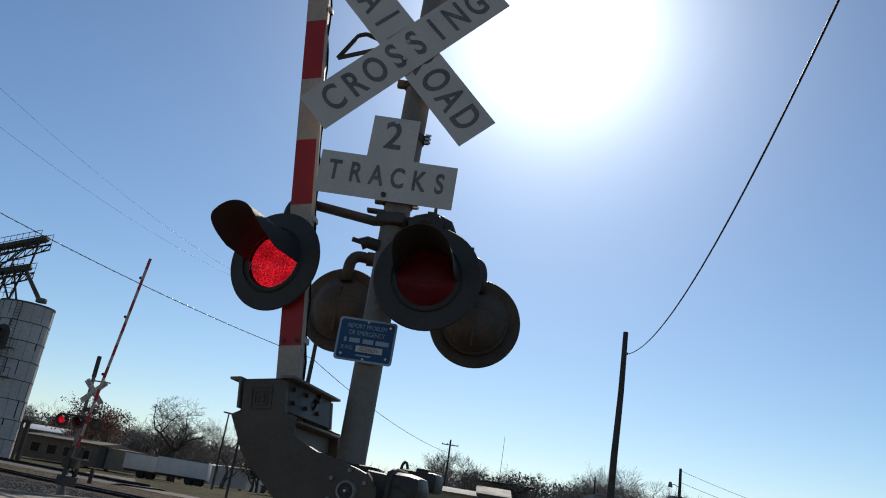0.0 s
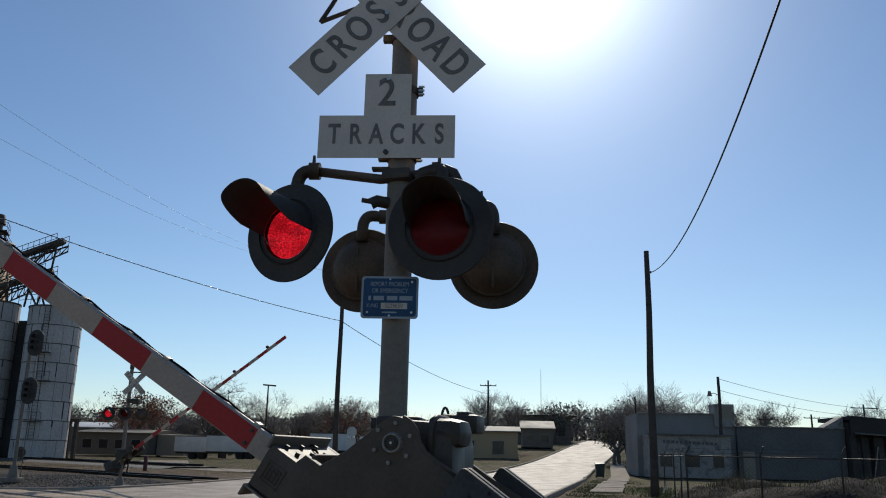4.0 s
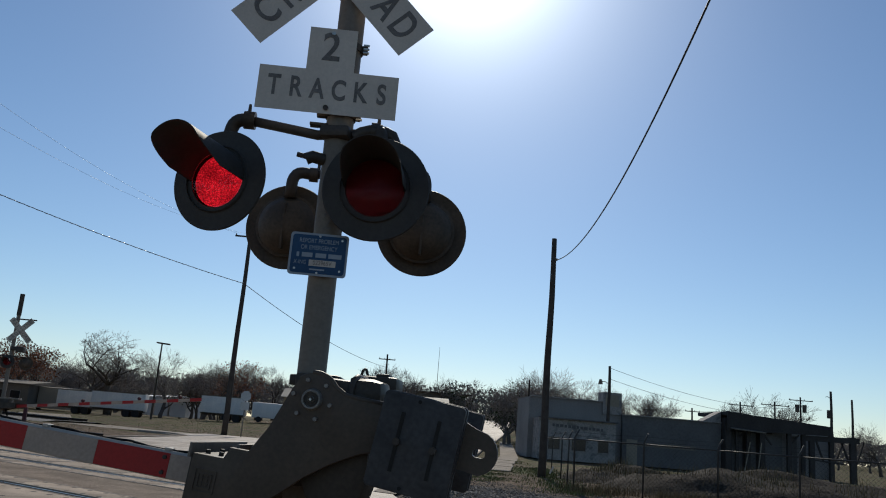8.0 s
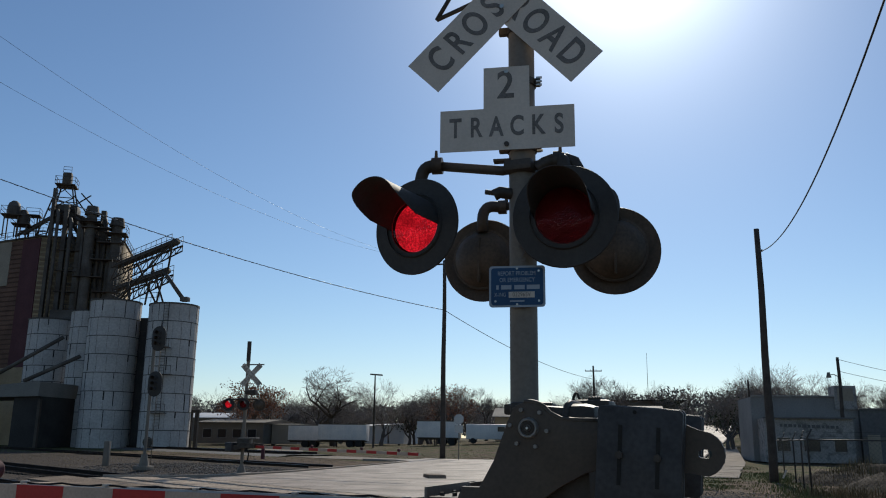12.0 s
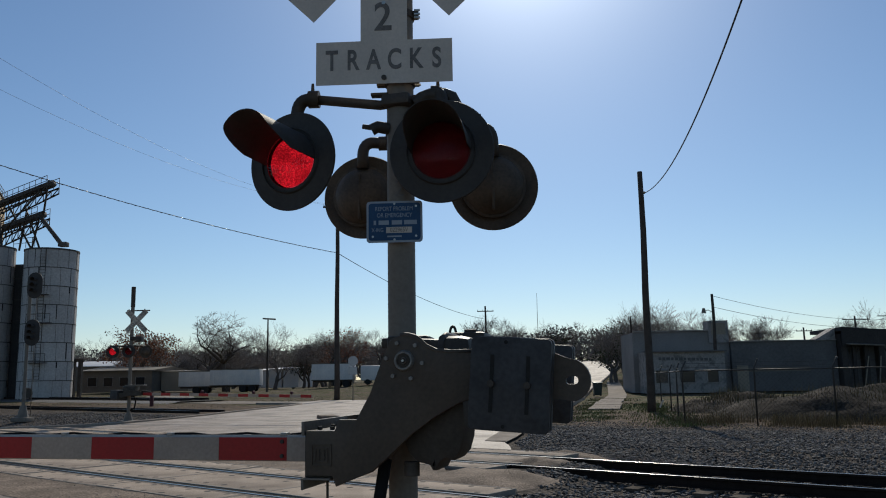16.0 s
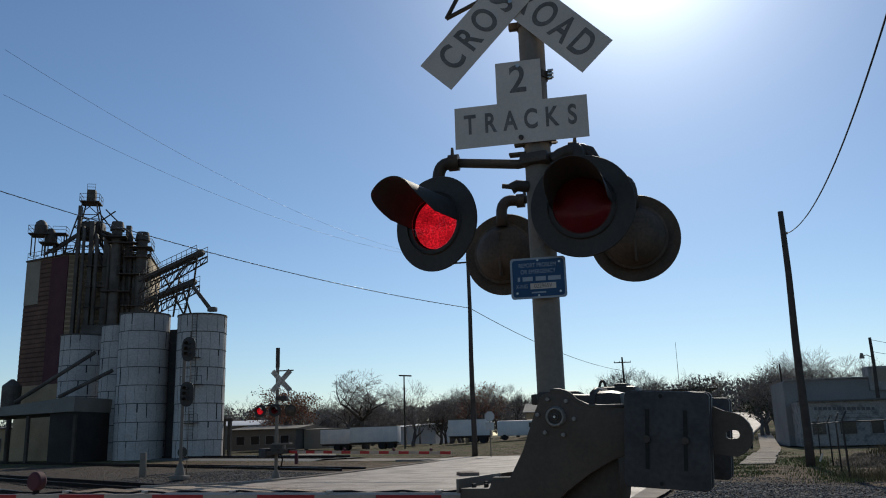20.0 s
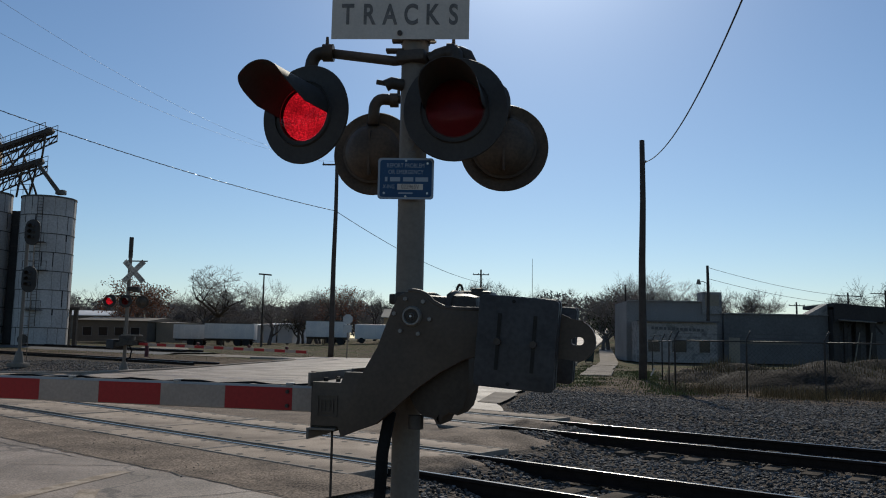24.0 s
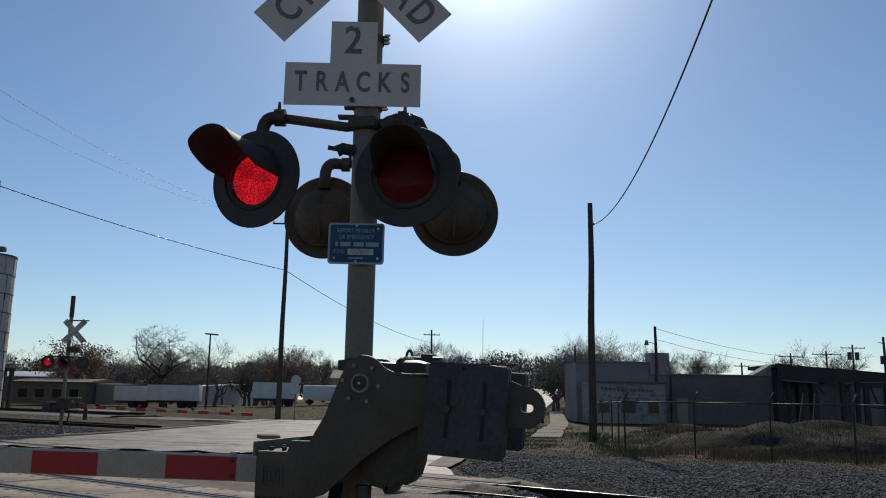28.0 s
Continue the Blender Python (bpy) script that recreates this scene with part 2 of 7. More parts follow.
M_EVERGREEN = island(mat("dark_evergreen_leaves", (0.05, 0.065, 0.03), 0.8, 0, 0.3, 0.7, 6, 0), 0.4)
M_STOPRED = mat("bare_back_of_sign", (0.40, 0.40, 0.39), 0.5, 0.5, 0.1, 5, 40, 0)
# galvanized fence, its base colour darkened to stand in for its shaded side
M_FENCE = mat("shade_darkened_fence_pipe", (0.06, 0.055, 0.05), 0.6, 0.15, 0.2, 4, 40, 0.05)
M_BIN = mat("dark_green_bin", (0.02, 0.03, 0.025), 0.5, 0, 0.2, 4, 40, 0.03)
M_CURB = mat("curb_concrete", (0.36, 0.30, 0.24), 0.9, 0, 0.25, 1, 20, 0.2, (0.24, 0.20, 0.16), spec=0.12)


def lamp_glass():
    m = bpy.data.materials.new("red_lamp_glass")
    m.use_nodes = True
    nt = m.node_tree
    b = nt.nodes["Principled BSDF"]
    b.inputs["Base Color"].default_value = (0.92, 0.30, 0.33, 1)
    b.inputs["Roughness"].default_value = 0.12
    b.inputs["IOR"].default_value = 1.15
    b.inputs["Transmission Weight"].default_value = 1.0
    return m


def glow(name, col, strength):
    """A lit bulb and reflector, brightest where the facets catch the bulb."""
    m = bpy.data.materials.new(name)
    m.use_nodes = True
    nt = m.node_tree
    b = nt.nodes["Principled BSDF"]
    b.inputs["Base Color"].default_value = (0.3, 0.02, 0.02, 1)
    tc, v, mr = nt.nodes.new("ShaderNodeTexCoord"), nt.nodes.new("ShaderNodeTexVoronoi"), nt.nodes.new("ShaderNodeMapRange")
    v.inputs["Scale"].default_value = 150
    mr.inputs["From Min"].default_value, mr.inputs["From Max"].default_value = 0.0, 0.6
    mr.inputs["To Min"].default_value, mr.inputs["To Max"].default_value = strength * 1.7, strength * 0.35
    nt.links.new(tc.outputs["Object"], v.inputs["Vector"])
    nt.links.new(v.outputs["Distance"], mr.inputs["Value"])
    wide = nt.nodes.new("ShaderNodeTexNoise")
    wide.inputs["Scale"].default_value, wide.inputs["Detail"].default_value = 16, 0.5
    nt.links.new(tc.outputs["Object"], wide.inputs["Vector"])
    w2, mu = nt.nodes.new("ShaderNodeMapRange"), nt.nodes.new("ShaderNodeMath")
    w2.inputs["From Min"].default_value, w2.inputs["From Max"].default_value = 0.35, 0.65
    w2.inputs["To Min"].default_value, w2.inputs["To Max"].default_value = 0.7, 1.3
    mu.operation = "MULTIPLY"
    nt.links.new(wide.outputs["Fac"], w2.inputs["Value"])
    nt.links.new(mr.outputs[0], mu.inputs[0])
    nt.links.new(w2.outputs[0], mu.inputs[1])
    b.inputs["Emission Color"].default_value = (*col, 1)
    nt.links.new(mu.outputs[0], b.inputs["Emission Strength"])
    return m


M_REDGLASS = lamp_glass()
M_GLOW = glow("lit_red_reflector", (1.0, 0.04, 0.075), 0.60)
M_UNLIT = mat("unlit_red_shutter", (0.16, 0.105, 0.10), 0.6, 0, 0.2, 20, 120, 0.1, spec=0.1)


def ground_material():
    """Bare gravelly dirt, grass in patches, and ballast along the tracks."""
    m = bpy.data.materials.new("ground_dirt_gravel_grass")
    m.use_nodes = True
    nt = m.node_tree
    n, l = nt.nodes.new, nt.links.new
    b = nt.nodes["Principled BSDF"]
    tc = n("ShaderNodeTexCoord")

    def tex(scale, detail=6):
        t = n("ShaderNodeTexNoise")
        t.inputs["Scale"].default_value, t.inputs["Detail"].default_value = scale, detail
        l(tc.outputs["Object"], t.inputs["Vector"])
        return t.outputs["Fac"]

    def ramp(fac, a, ca, z, cz):
        r = n("ShaderNodeValToRGB")
        e = r.color_ramp.elements
        e[0].position, e[0].color, e[1].position, e[1].color = a, (*ca, 1), z, (*cz, 1)
        l(fac, r.inputs[0])
        return r.outputs[0]

    def mix(fac, a, c):
        x = n("ShaderNodeMix")
        x.data_type = "RGBA"
        l(fac, x.inputs[0])
        l(a, x.inputs[6])
        l(c, x.inputs[7])
        return x.outputs[2]
    v = n("ShaderNodeTexVoronoi")
    v.inputs["Scale"].default_value = 16
    l(tc.outputs["Object"], v.inputs["Vector"])
    stone = ramp(v.outputs["Color"], 0.1, (0.022, 0.018, 0.014), 0.9, (0.15, 0.122, 0.098))
    dirt = ramp(tex(1.3), 0.36, (0.085, 0.060, 0.040), 0.64, (0.19, 0.138, 0.092))
    grass = ramp(tex(1.1, 9), 0.40, (0.062, 0.076, 0.024), 0.62, (0.165, 0.128, 0.072))
    a1 = n("ShaderNodeVertexColor")
    a1.layer_name = "kind"
    sep = n("ShaderNodeSeparateColor")
    l(a1.outputs["Color"], sep.inputs[0])

    def edge(chan, noise_scale):
        s = n("ShaderNodeMath")
        s.operation = "ADD"
        l(sep.outputs[chan], s.inputs[0])
        l(tex(noise_scale), s.inputs[1])
        r = n("ShaderNodeMapRange")
        r.inputs["From Min"].default_value, r.inputs["From Max"].default_value = 0.92, 1.08
        l(s.outputs[0], r.inputs["Value"])
        return r.outputs[0]
    c = mix(edge(0, 0.9), dirt, stone)
    c = mix(edge(1, 0.35), c, grass)
    l(c, b.inputs["Base Color"])
    b.inputs["Roughness"].default_value = 0.95
    b.inputs["Specular IOR Level"].default_value = 0.08
    bp = n("ShaderNodeBump")
    bp.inputs["Strength"].default_value, bp.inputs["Distance"].default_value = 1.0, 0.05
    l(v.outputs["Distance"], bp.inputs["Height"])
    l(bp.outputs[0], b.inputs["Normal"])
    return m


def road_material():
    """Old pale concrete and patched asphalt with cracks and wheel polish."""
    m = mat("worn_road_surface", (0.33, 0.26, 0.20), 0.66, 0, 0.42, 0.7, 60, 0.5, (0.20, 0.158, 0.12), spec=0.22, patch=(0.42, 0.62), grain=0.11)
    nt = m.node_tree
    n, l = nt.nodes.new, nt.links.new
    b = nt.nodes["Principled BSDF"]
    src = b.inputs["Base Color"].links[0].from_socket
    tc, v, nz, ad = n("ShaderNodeTexCoord"), n("ShaderNodeTexVoronoi"), n("ShaderNodeTexNoise"), n("ShaderNodeVectorMath")
    v.feature = "DISTANCE_TO_EDGE"
    v.inputs["Scale"].default_value = 0.22
    nz.inputs["Scale"].default_value = 1.5
    ad.operation = "ADD"
    l(tc.outputs["Object"], nz.inputs["Vector"])
    l(tc.outputs["Object"], ad.inputs[0])
    l(nz.outputs["Color"], ad.inputs[1])
    l(ad.outputs[0], v.inputs["Vector"])
    mr = n("ShaderNodeMapRange")
    mr.inputs["From Min"].default_value, mr.inputs["From Max"].default_value = 0.002, 0.007
    mr.inputs["To Min"].default_value, mr.inputs["To Max"].default_value = 0.55, 1.0
    l(v.outputs["Distance"], mr.inputs["Value"])
    h = n("ShaderNodeHueSaturation")
    l(mr.outputs[0], h.inputs["Value"])
    l(src, h.inputs["Color"])
    l(h.outputs[0], b.inputs["Base Color"])
    return m


M_GROUND = ground_material()
M_ROAD = road_material()
M_APRON = island(mat("brown_patched_asphalt", (0.25, 0.19, 0.138), 0.92, 0, 0.6, 1.3, 42, 1.0, (0.14, 0.108, 0.08), spec=0.1, grain=0.09), 0.1)

# ---- mesh helpers ----


def part(name, bm, material, parent=None, label="", sharp=35):
    """Links a bmesh as one mesh object, under a thing or a part."""
    for e in bm.edges:
        e.smooth = len(e.link_faces) == 2 and e.calc_face_angle(3.0) < radians(sharp)
    for f in bm.faces:
        f.smooth = True
    me = bpy.data.meshes.new(name)
    bm.to_mesh(me)
    bm.free()
    for mt in (material if isinstance(material, (list, tuple)) else [material]):
        me.materials.append(mt)
    ob = new(name, me)
    ob.parent = parent
    if label:
        ob["label"] = label
    return ob


def thing(name, m=None, label="", category="", group=""):
    ob = new(name)
    ob.matrix_world = m or Matrix()
    return tagged(ob, label, category, group)


def box(bm, c, s, rot=(0, 0, 0), bev=0.0, mi=0):
    m = pose(*c, *rot) @ Matrix.Diagonal((*s, 1))
    g = bmesh.ops.create_cube(bm, size=1, matrix=m)
    fs = {f for v in g["verts"] for f in v.link_faces}
    if bev:
        r = bmesh.ops.bevel(bm, geom=[e for e in {e for v in g["verts"] for e in v.link_edges}], offset=bev, segments=2, affect="EDGES", profile=0.6)
        fs |= set(r["faces"])
    for f in fs:
        if f.is_valid:
            f.material_index = mi
    return bm


def bx(c, s, rot=(0, 0, 0), bev=0.0):
    return box(bmesh.new(), c, s, rot, bev)


def cyl(bm, p, q, r, r2=None, seg=16, caps=True, mi=0):
    p, q = Vector(p), Vector(q)
    d = q - p
    m = Matrix.Translation((p + q) / 2) @ d.to_track_quat("Z", "Y").to_matrix().to_4x4()
    g = bmesh.ops.create_cone(bm, cap_ends=caps, segments=seg, radius1=r, radius2=r if r2 is None else r2, depth=d.length, matrix=m)
    for f in {f for v in g["verts"] for f in v.link_faces}:
        f.material_index = mi
    return bm


def cy(p, q, r, r2=None, seg=16):
    return cyl(bmesh.new(), p, q, r, r2, seg)


def tube(bm, pts, r, seg=8, mi=0):
    """A round bar along points; r may be one number or one a point."""
    pts = [Vector(p) for p in pts]
    rs = r if isinstance(r, (list, tuple)) else [r] * len(pts)
    rings, side = [], None
    for i, p in enumerate(pts):
        d = (pts[min(i + 1, len(pts) - 1)] - pts[max(i - 1, 0)]).normalized()
        if side is None:
            side = d.orthogonal().normalized()
        side = (side - d * side.dot(d)).normalized()
        up = d.cross(side)
        rings.append([bm.verts.new(p + rs[i] * (side * math.cos(a) + up * math.sin(a))) for a in [2 * math.pi * k / seg for k in range(seg)]])
    for a, c in zip(rings, rings[1:]):
        for k in range(seg):
            f = bm.faces.new((a[k], a[(k + 1) % seg], c[(k + 1) % seg], c[k]))
            f.material_index = mi
    for ring in (rings[0][::-1], rings[-1]):
        bm.faces.new(ring).material_index = mi
    return bm


def plate(bm, outline, y0, y1, bev=0.0, mi=0):
    """A plate with an outline in x, z between the depths y0 and y1."""
    vs = [bm.verts.new((x, y0, z)) for x, z in outline]
    f = bm.faces.new(vs)
    f.normal_update()
    r = bmesh.ops.extrude_face_region(bm, geom=[f])
    ext = [v for v in r["geom"] if isinstance(v, bmesh.types.BMVert)]
    bmesh.ops.translate(bm, verts=ext, vec=(0, y1 - y0, 0))
    faces = list({q for v in vs + ext for q in v.link_faces})
    bmesh.ops.recalc_face_normals(bm, faces=faces)
    if bev:
        es = [e for e in {e for v in vs + ext for e in v.link_edges} if (e.verts[0] in vs) == (e.verts[1] in vs)]
        bmesh.ops.bevel(bm, geom=es, offset=bev, segments=2, affect="EDGES", profile=0.6)
    return bm


def lathe(bm, prof, m=None, seg=32, arc=360.0, start=0.0, mi=0):
    """A turned shape: a profile of (radius, height) about the z axis of m."""
    m = m or Matrix()
    full = arc >= 360
    n = seg if full else seg + 1
    cols = []
    for k in range(n):
        a = radians(start + arc * k / seg)
        cols.append([bm.verts.new(m @ Vector((r * math.cos(a), r * math.sin(a), h))) for r, h in prof])
    for k in range(seg):
        a, c = cols[k], cols[(k + 1) % n]
        for i in range(len(prof) - 1):
            try:
                bm.faces.new((a[i], c[i], c[i + 1], a[i + 1])).material_index = mi
            except ValueError:
                pass
    bmesh.ops.remove_doubles(bm, verts=[v for c in cols for v in c], dist=1e-5)
    return bm


def arc_pts(c, r, a0, a1, n=8):
    return [(c[0] + r * math.cos(radians(a0 + (a1 - a0) * i / n)), c[1] + r * math.sin(radians(a0 + (a1 - a0) * i / n))) for i in range(n + 1)]


def sheet(name, xs, ys, height, material, kind="structure"):
    me = bpy.data.meshes.new(name)
    vs = [(x, y, height(x, y)) for y in ys for x in xs]
    w = len(xs)
    me.from_pydata(vs, [], [(j * w + i, j * w + i + 1, (j + 1) * w + i + 1, (j + 1) * w + i) for j in range(len(ys) - 1) for i in range(w - 1)])
    me.materials.append(material)
    me.polygons.foreach_set("use_smooth", [True] * len(me.polygons))
    return tagged(new(name, me), kind=kind)


def strip(name, line, half, z, material, parent=None, label=""):
    """A flat ribbon along (x, y) points, laid z above the ground."""
    bm = bmesh.new()
    prev = None
    for i, (x, y) in enumerate(line):
        a, c = Vector(line[max(i - 1, 0)]), Vector(line[min(i + 1, len(line) - 1)])
        d = (c - a).normalized()
        s = Vector((d.y, -d.x))
        row = [bm.verts.new((x + s.x * h, y + s.y * h, terrain(x + s.x * h, y + s.y * h) + z)) for h in (-half, -half / 3, half / 3, half)]
        if prev:
            for k in range(3):
                bm.faces.new((prev[k], prev[k + 1], row[k + 1], row[k]))
        prev = row
    bmesh.ops.recalc_face_normals(bm, faces=bm.faces)
    if sum(f.normal.z for f in bm.faces) < 0:
        bmesh.ops.reverse_faces(bm, faces=bm.faces)
    return part(name, bm, material, parent, label)


FONT_CACHE = {}


def letters(name, text, height, material, parent, m, space=1.0, xs=1.0, bold=0.0):
    """Flat lettering in the built-in font, facing local -y, centred on m."""
    cu = bpy.data.curves.new(name, "FONT")
    cu.body, cu.size, cu.extrude, cu.align_x, cu.align_y, cu.space_character, cu.offset = text, height * 1.38, 0.0008, "CENTER", "CENTER", space, bold
    ob = bpy.data.objects.new(name, cu)
    scene.collection.objects.link(ob)
    me = bpy.data.meshes.new_from_object(ob.evaluated_get(bpy.context.evaluated_depsgraph_get()))
    bpy.data.objects.remove(ob)
    me.transform(m @ pose(0, 0, 0, 90) @ Matrix.Diagonal((xs, 1, 1, 1)))
    me.materials.clear()
    me.materials.append(material)
    out = new(name, me)
    out.parent = parent
    return out

# ---- plan ----
# Tracks run along E; N points across them, away from the camera's side.
RA = radians(36.5)
E_X, E_Y = math.cos(RA), -math.sin(RA)
N_X, N_Y = math.sin(RA), math.cos(RA)
RAILS = (7.42, 8.93, 12.30, 13.81)
ROAD_DIR = 0.1437                     # sideways run of the road for each metre ahead


def sn(s, n, z=0.0):
    return Vector((s * E_X + n * N_X, s * E_Y + n * N_Y, z))


def smooth(a, b, x):
    t = min(1.0, max(0.0, (x - a) / (b - a)))
    return t * t * (3 - 2 * t)


def road_x(y):
    """The middle of the street beyond the crossing."""
    return 2.0 + ROAD_DIR * (y - 58) + 0.055 * max(0.0, y - 80)


def terrain(x, y):
    off = x - road_x(y)
    hill = 4.6 * smooth(66, 185, y) * smooth(-55, -6, off) * (1 - smooth(14, 50, off)) + 1.2 * smooth(180, 420, y) * smooth(-300, -20, off)
    n = x * N_X + y * N_Y
    side = (x - (road_x(y) + 4.6)) if y > 17 else (x + 1.6 - 0.3 * (y - 8))
    bed = 0.0
    if side > 0.3:
        w = smooth(0.3, 1.6, side)
        bed = -0.16 * w * (smooth(4.6, 6.3, n) - smooth(15.2, 17.5, n)) - 0.10 * w * (1 - smooth(5.5, 8, n))
    if y < 60 and x < road_x(y) - 16:
        w = smooth(16, 18, road_x(y) - x)
        bed = -0.14 * w * (smooth(4.6, 6.3, n) - smooth(16, 19, n))
    return hill + bed


# ---- ground ----
def ground_z(x, y):
    j = noise.noise((x * 0.5, y * 0.5, 0)) * 0.035 + noise.noise((x * 0.13, y * 0.13, 3)) * 0.06
    return terrain(x, y) - 0.055 + min(0.045, j)


def ground():
    xs = [-2500, -1200, -600, -350, -220, -150] + [-120 + 4 * i for i in range(20)] + [-40 + 1.0 * i for i in range(28)] + [-12 + 0.4 * i for i in range(75)] + [18 + 1.5 * i for i in range(16)] + [46, 52, 60, 75, 100, 140, 200, 350, 600, 1200, 2500]
    ys = [-900, -300, -100, -40, -15, -5] + [0.5 * i for i in range(61)] + [31 + i for i in range(40)] + [74 + 4 * i for i in range(36)] + [230, 270, 340, 450, 700, 1200, 2500, 4000]

    ob = sheet("ground", xs, ys, ground_z, M_GROUND)
    tagged(ob, "bare dirt, gravel and thin winter grass around the tracks", "ground")
    att = ob.data.color_attributes.new("kind", "FLOAT_COLOR", "POINT")
    for v, a in zip(ob.data.vertices, att.data):
        x, y, _ = v.co
        n = x * N_X + y * N_Y
        ballast = smooth(3.4, 5.0, n) * (1 - smooth(22.5, 27, n)) * 0.75
        off = x - road_x(y)
        verge = (0.62 * smooth(30, 34, y) * (1 - smooth(48, 60, y)) * (smooth(4.3, 4.8, off) - smooth(5.2, 6.8, off))) if y < 60 else 0
        grass = max(verge, (0.55 if off > 0 else 0.47) * smooth(27, 36, n), 0.52 * smooth(60, 75, y))
        a.color = (ballast, grass, 0, 1)


ground()


def road_edges(y):
    """Left and right edge of the paving at a distance."""
    line = ((-100, -17.4), (9, -1.8), (14, 0.0), (17, 0.25), (20.5, 0.05), (24.3, 0.65), (28.1, 1.2), (100, 13.4))
    right = next(x0 + (x1 - x0) * (y - y0) / (y1 - y0) for (y0, x0), (y1, x1) in zip(line, line[1:]) if y <= y1 or y1 == 100)
    if y > 56:
        right = road_x(y) + 3.9
    left = -18.6 + 0.1426 * y if y < 36 else (-13.4 + 0.07 * (y - 36) if y < 55 else road_x(y) - 3.9)
    return left, right


def road():
    bm = bmesh.new()
    prev = None
    ys = [-60, -30, -12] + [0.75 * i - 6 for i in range(83)] + [57 + 3 * i for i in range(60)]
    for y in ys:
        a, c = road_edges(y)
        wob = 0.12 * noise.noise((y * 0.7, 5.0, 0))
        row = []
        for k in range(9):
            x = a + (c + wob - a) * k / 8
            row.append(bm.verts.new((x, y, terrain(x, y) + 0.008)))
        if prev:
            for k in range(8):
                bm.faces.new((prev[k], prev[k + 1], row[k + 1], row[k]))
        prev = row
    # cut the track bed out of the paving
    for n in (6.62, 14.65):
        bmesh.ops.bisect_plane(bm, geom=list(bm.verts) + list(bm.edges) + list(bm.faces), plane_co=sn(0, n), plane_no=(N_X, N_Y, 0))
    dead = [f for f in bm.faces if 6.62 < f.calc_center_median().x * N_X + f.calc_center_median().y * N_Y < 14.65]
    bmesh.ops.delete(bm, geom=dead, context="FACES")
    ob = part("road", bm, M_ROAD)
    tagged(ob, "worn pale street crossing the tracks and climbing a hill", "road", kind="structure")
    side = strip("road", [(-13.0, 58.5), (-18.0, 60.5), (-23.0, 64.5), (-28.5, 72.0), (-36.0, 92.0)], 2.4, -0.015, M_CONCRETE)
    tagged(side, "pale concrete side street behind the crossing", "road", kind="structure")
    joint = strip("road", [(-2.0, 57.5), (-13.5, 58.5)], 4.4, 0.002, M_ROAD)
    tagged(joint, "paved mouth of the side street", "road", kind="structure")


road()


def kerb(line, w=0.16, h=0.15, label="weathered concrete kerb beside the street"):
    bm = bmesh.new()
    prof = [(-w / 2, -0.05), (-w / 2, h - 0.03), (-w / 2 + 0.03, h), (w / 2 - 0.02, h), (w / 2, h - 0.02), (w / 2, -0.05)]
    prev = None
    for i, (x, y) in enumerate(line):
        d = (Vector(line[min(i + 1, len(line) - 1)]) - Vector(line[max(i - 1, 0)])).normalized()
        row = [bm.verts.new((x + d.y * u, y - d.x * u, terrain(x, y) + v)) for u, v in prof]
        if prev:
            for k in range(len(prof) - 1):
                bm.faces.new((prev[k], prev[k + 1], row[k + 1], row[k]))
        prev = row
    bmesh.ops.recalc_face_normals(bm, faces=bm.faces)
    return tagged(part("kerb", bm, M_CURB), label, "kerb", kind="structure")


kerb([(-18.0, 28.6), (-15.6, 29.4), (-14.2, 31.5), (-13.55, 34.5), (-13.2, 38), (-12.4, 50), (-12.3, 53), (-13.4, 55), (-16, 56)], h=0.08)
kerb([(1.2 + 0.166 * (y - 28.1), y) for y in range(29, 58, 2)])
kerb([(road_x(y) + 4.0, y) for y in range(58, 200, 6)])
kerb([(-4.5, 60.5), (-2.4, 61.2)] + [(road_x(y) - 4.0, y) for y in range(63, 200, 6)])
tagged(strip("pavement", [(7.9, 56), (9.6, 66), (14.2, 100)], 0.7, 0.02, M_CONCRETE), "cracked concrete footpath beside the street", "pavement", kind="structure")
for a, c, h in (((-4.62, 7.2), (-4.15, 9.35), 0.09), ((-3.35, 6.4), (-4.02, 8.3), 0.09), ((-9.6, 5.0), (-9.0, 9.6), 0.10)):
    tagged(strip("road_marking", [a, c], h, 0.013, M_WHITELINE), "worn white paint line on the road", "road marking", kind="structure")

# ---- tracks ----
RAIL_CROWN = [(-0.036, -0.013), (-0.0335, -0.0065), (-0.028, -0.0030), (-0.018, -0.0009), (0.0, 0.0), (0.018, -0.0009), (0.028, -0.0030), (0.0335, -0.0065), (0.036, -0.013)]
RAIL_PROFILE = [(-0.07, -0.16), (-0.07, -0.148), (-0.012, -0.132), (-0.009, -0.05), (-0.036, -0.038)] + RAIL_CROWN + [(0.036, -0.038), (0.009, -0.05), (0.012, -0.132), (0.07, -0.148), (0.07, -0.16)]


def rail(n, s0, s1, z=0.012, bend=None):
    bm = bmesh.new()
    steps = max(2, int((s1 - s0) / 4))
    prev = None
    for i in range(steps + 1):
        s = s0 + (s1 - s0) * i / steps
        row = [bm.verts.new(sn(s, n + u, z + v)) for u, v in RAIL_PROFILE]
        if prev:
            for k in range(len(row)):
                f = bm.faces.new((prev[k], row[k], row[(k + 1) % len(row)], prev[(k + 1) % len(row)]))
                f.material_index = 1 if 7 <= k <= 10 else 0
        prev = row
    bmesh.ops.recalc_face_normals(bm, faces=bm.faces)
    return part("rail", bm, [M_RAIL, M_RAILTOP])


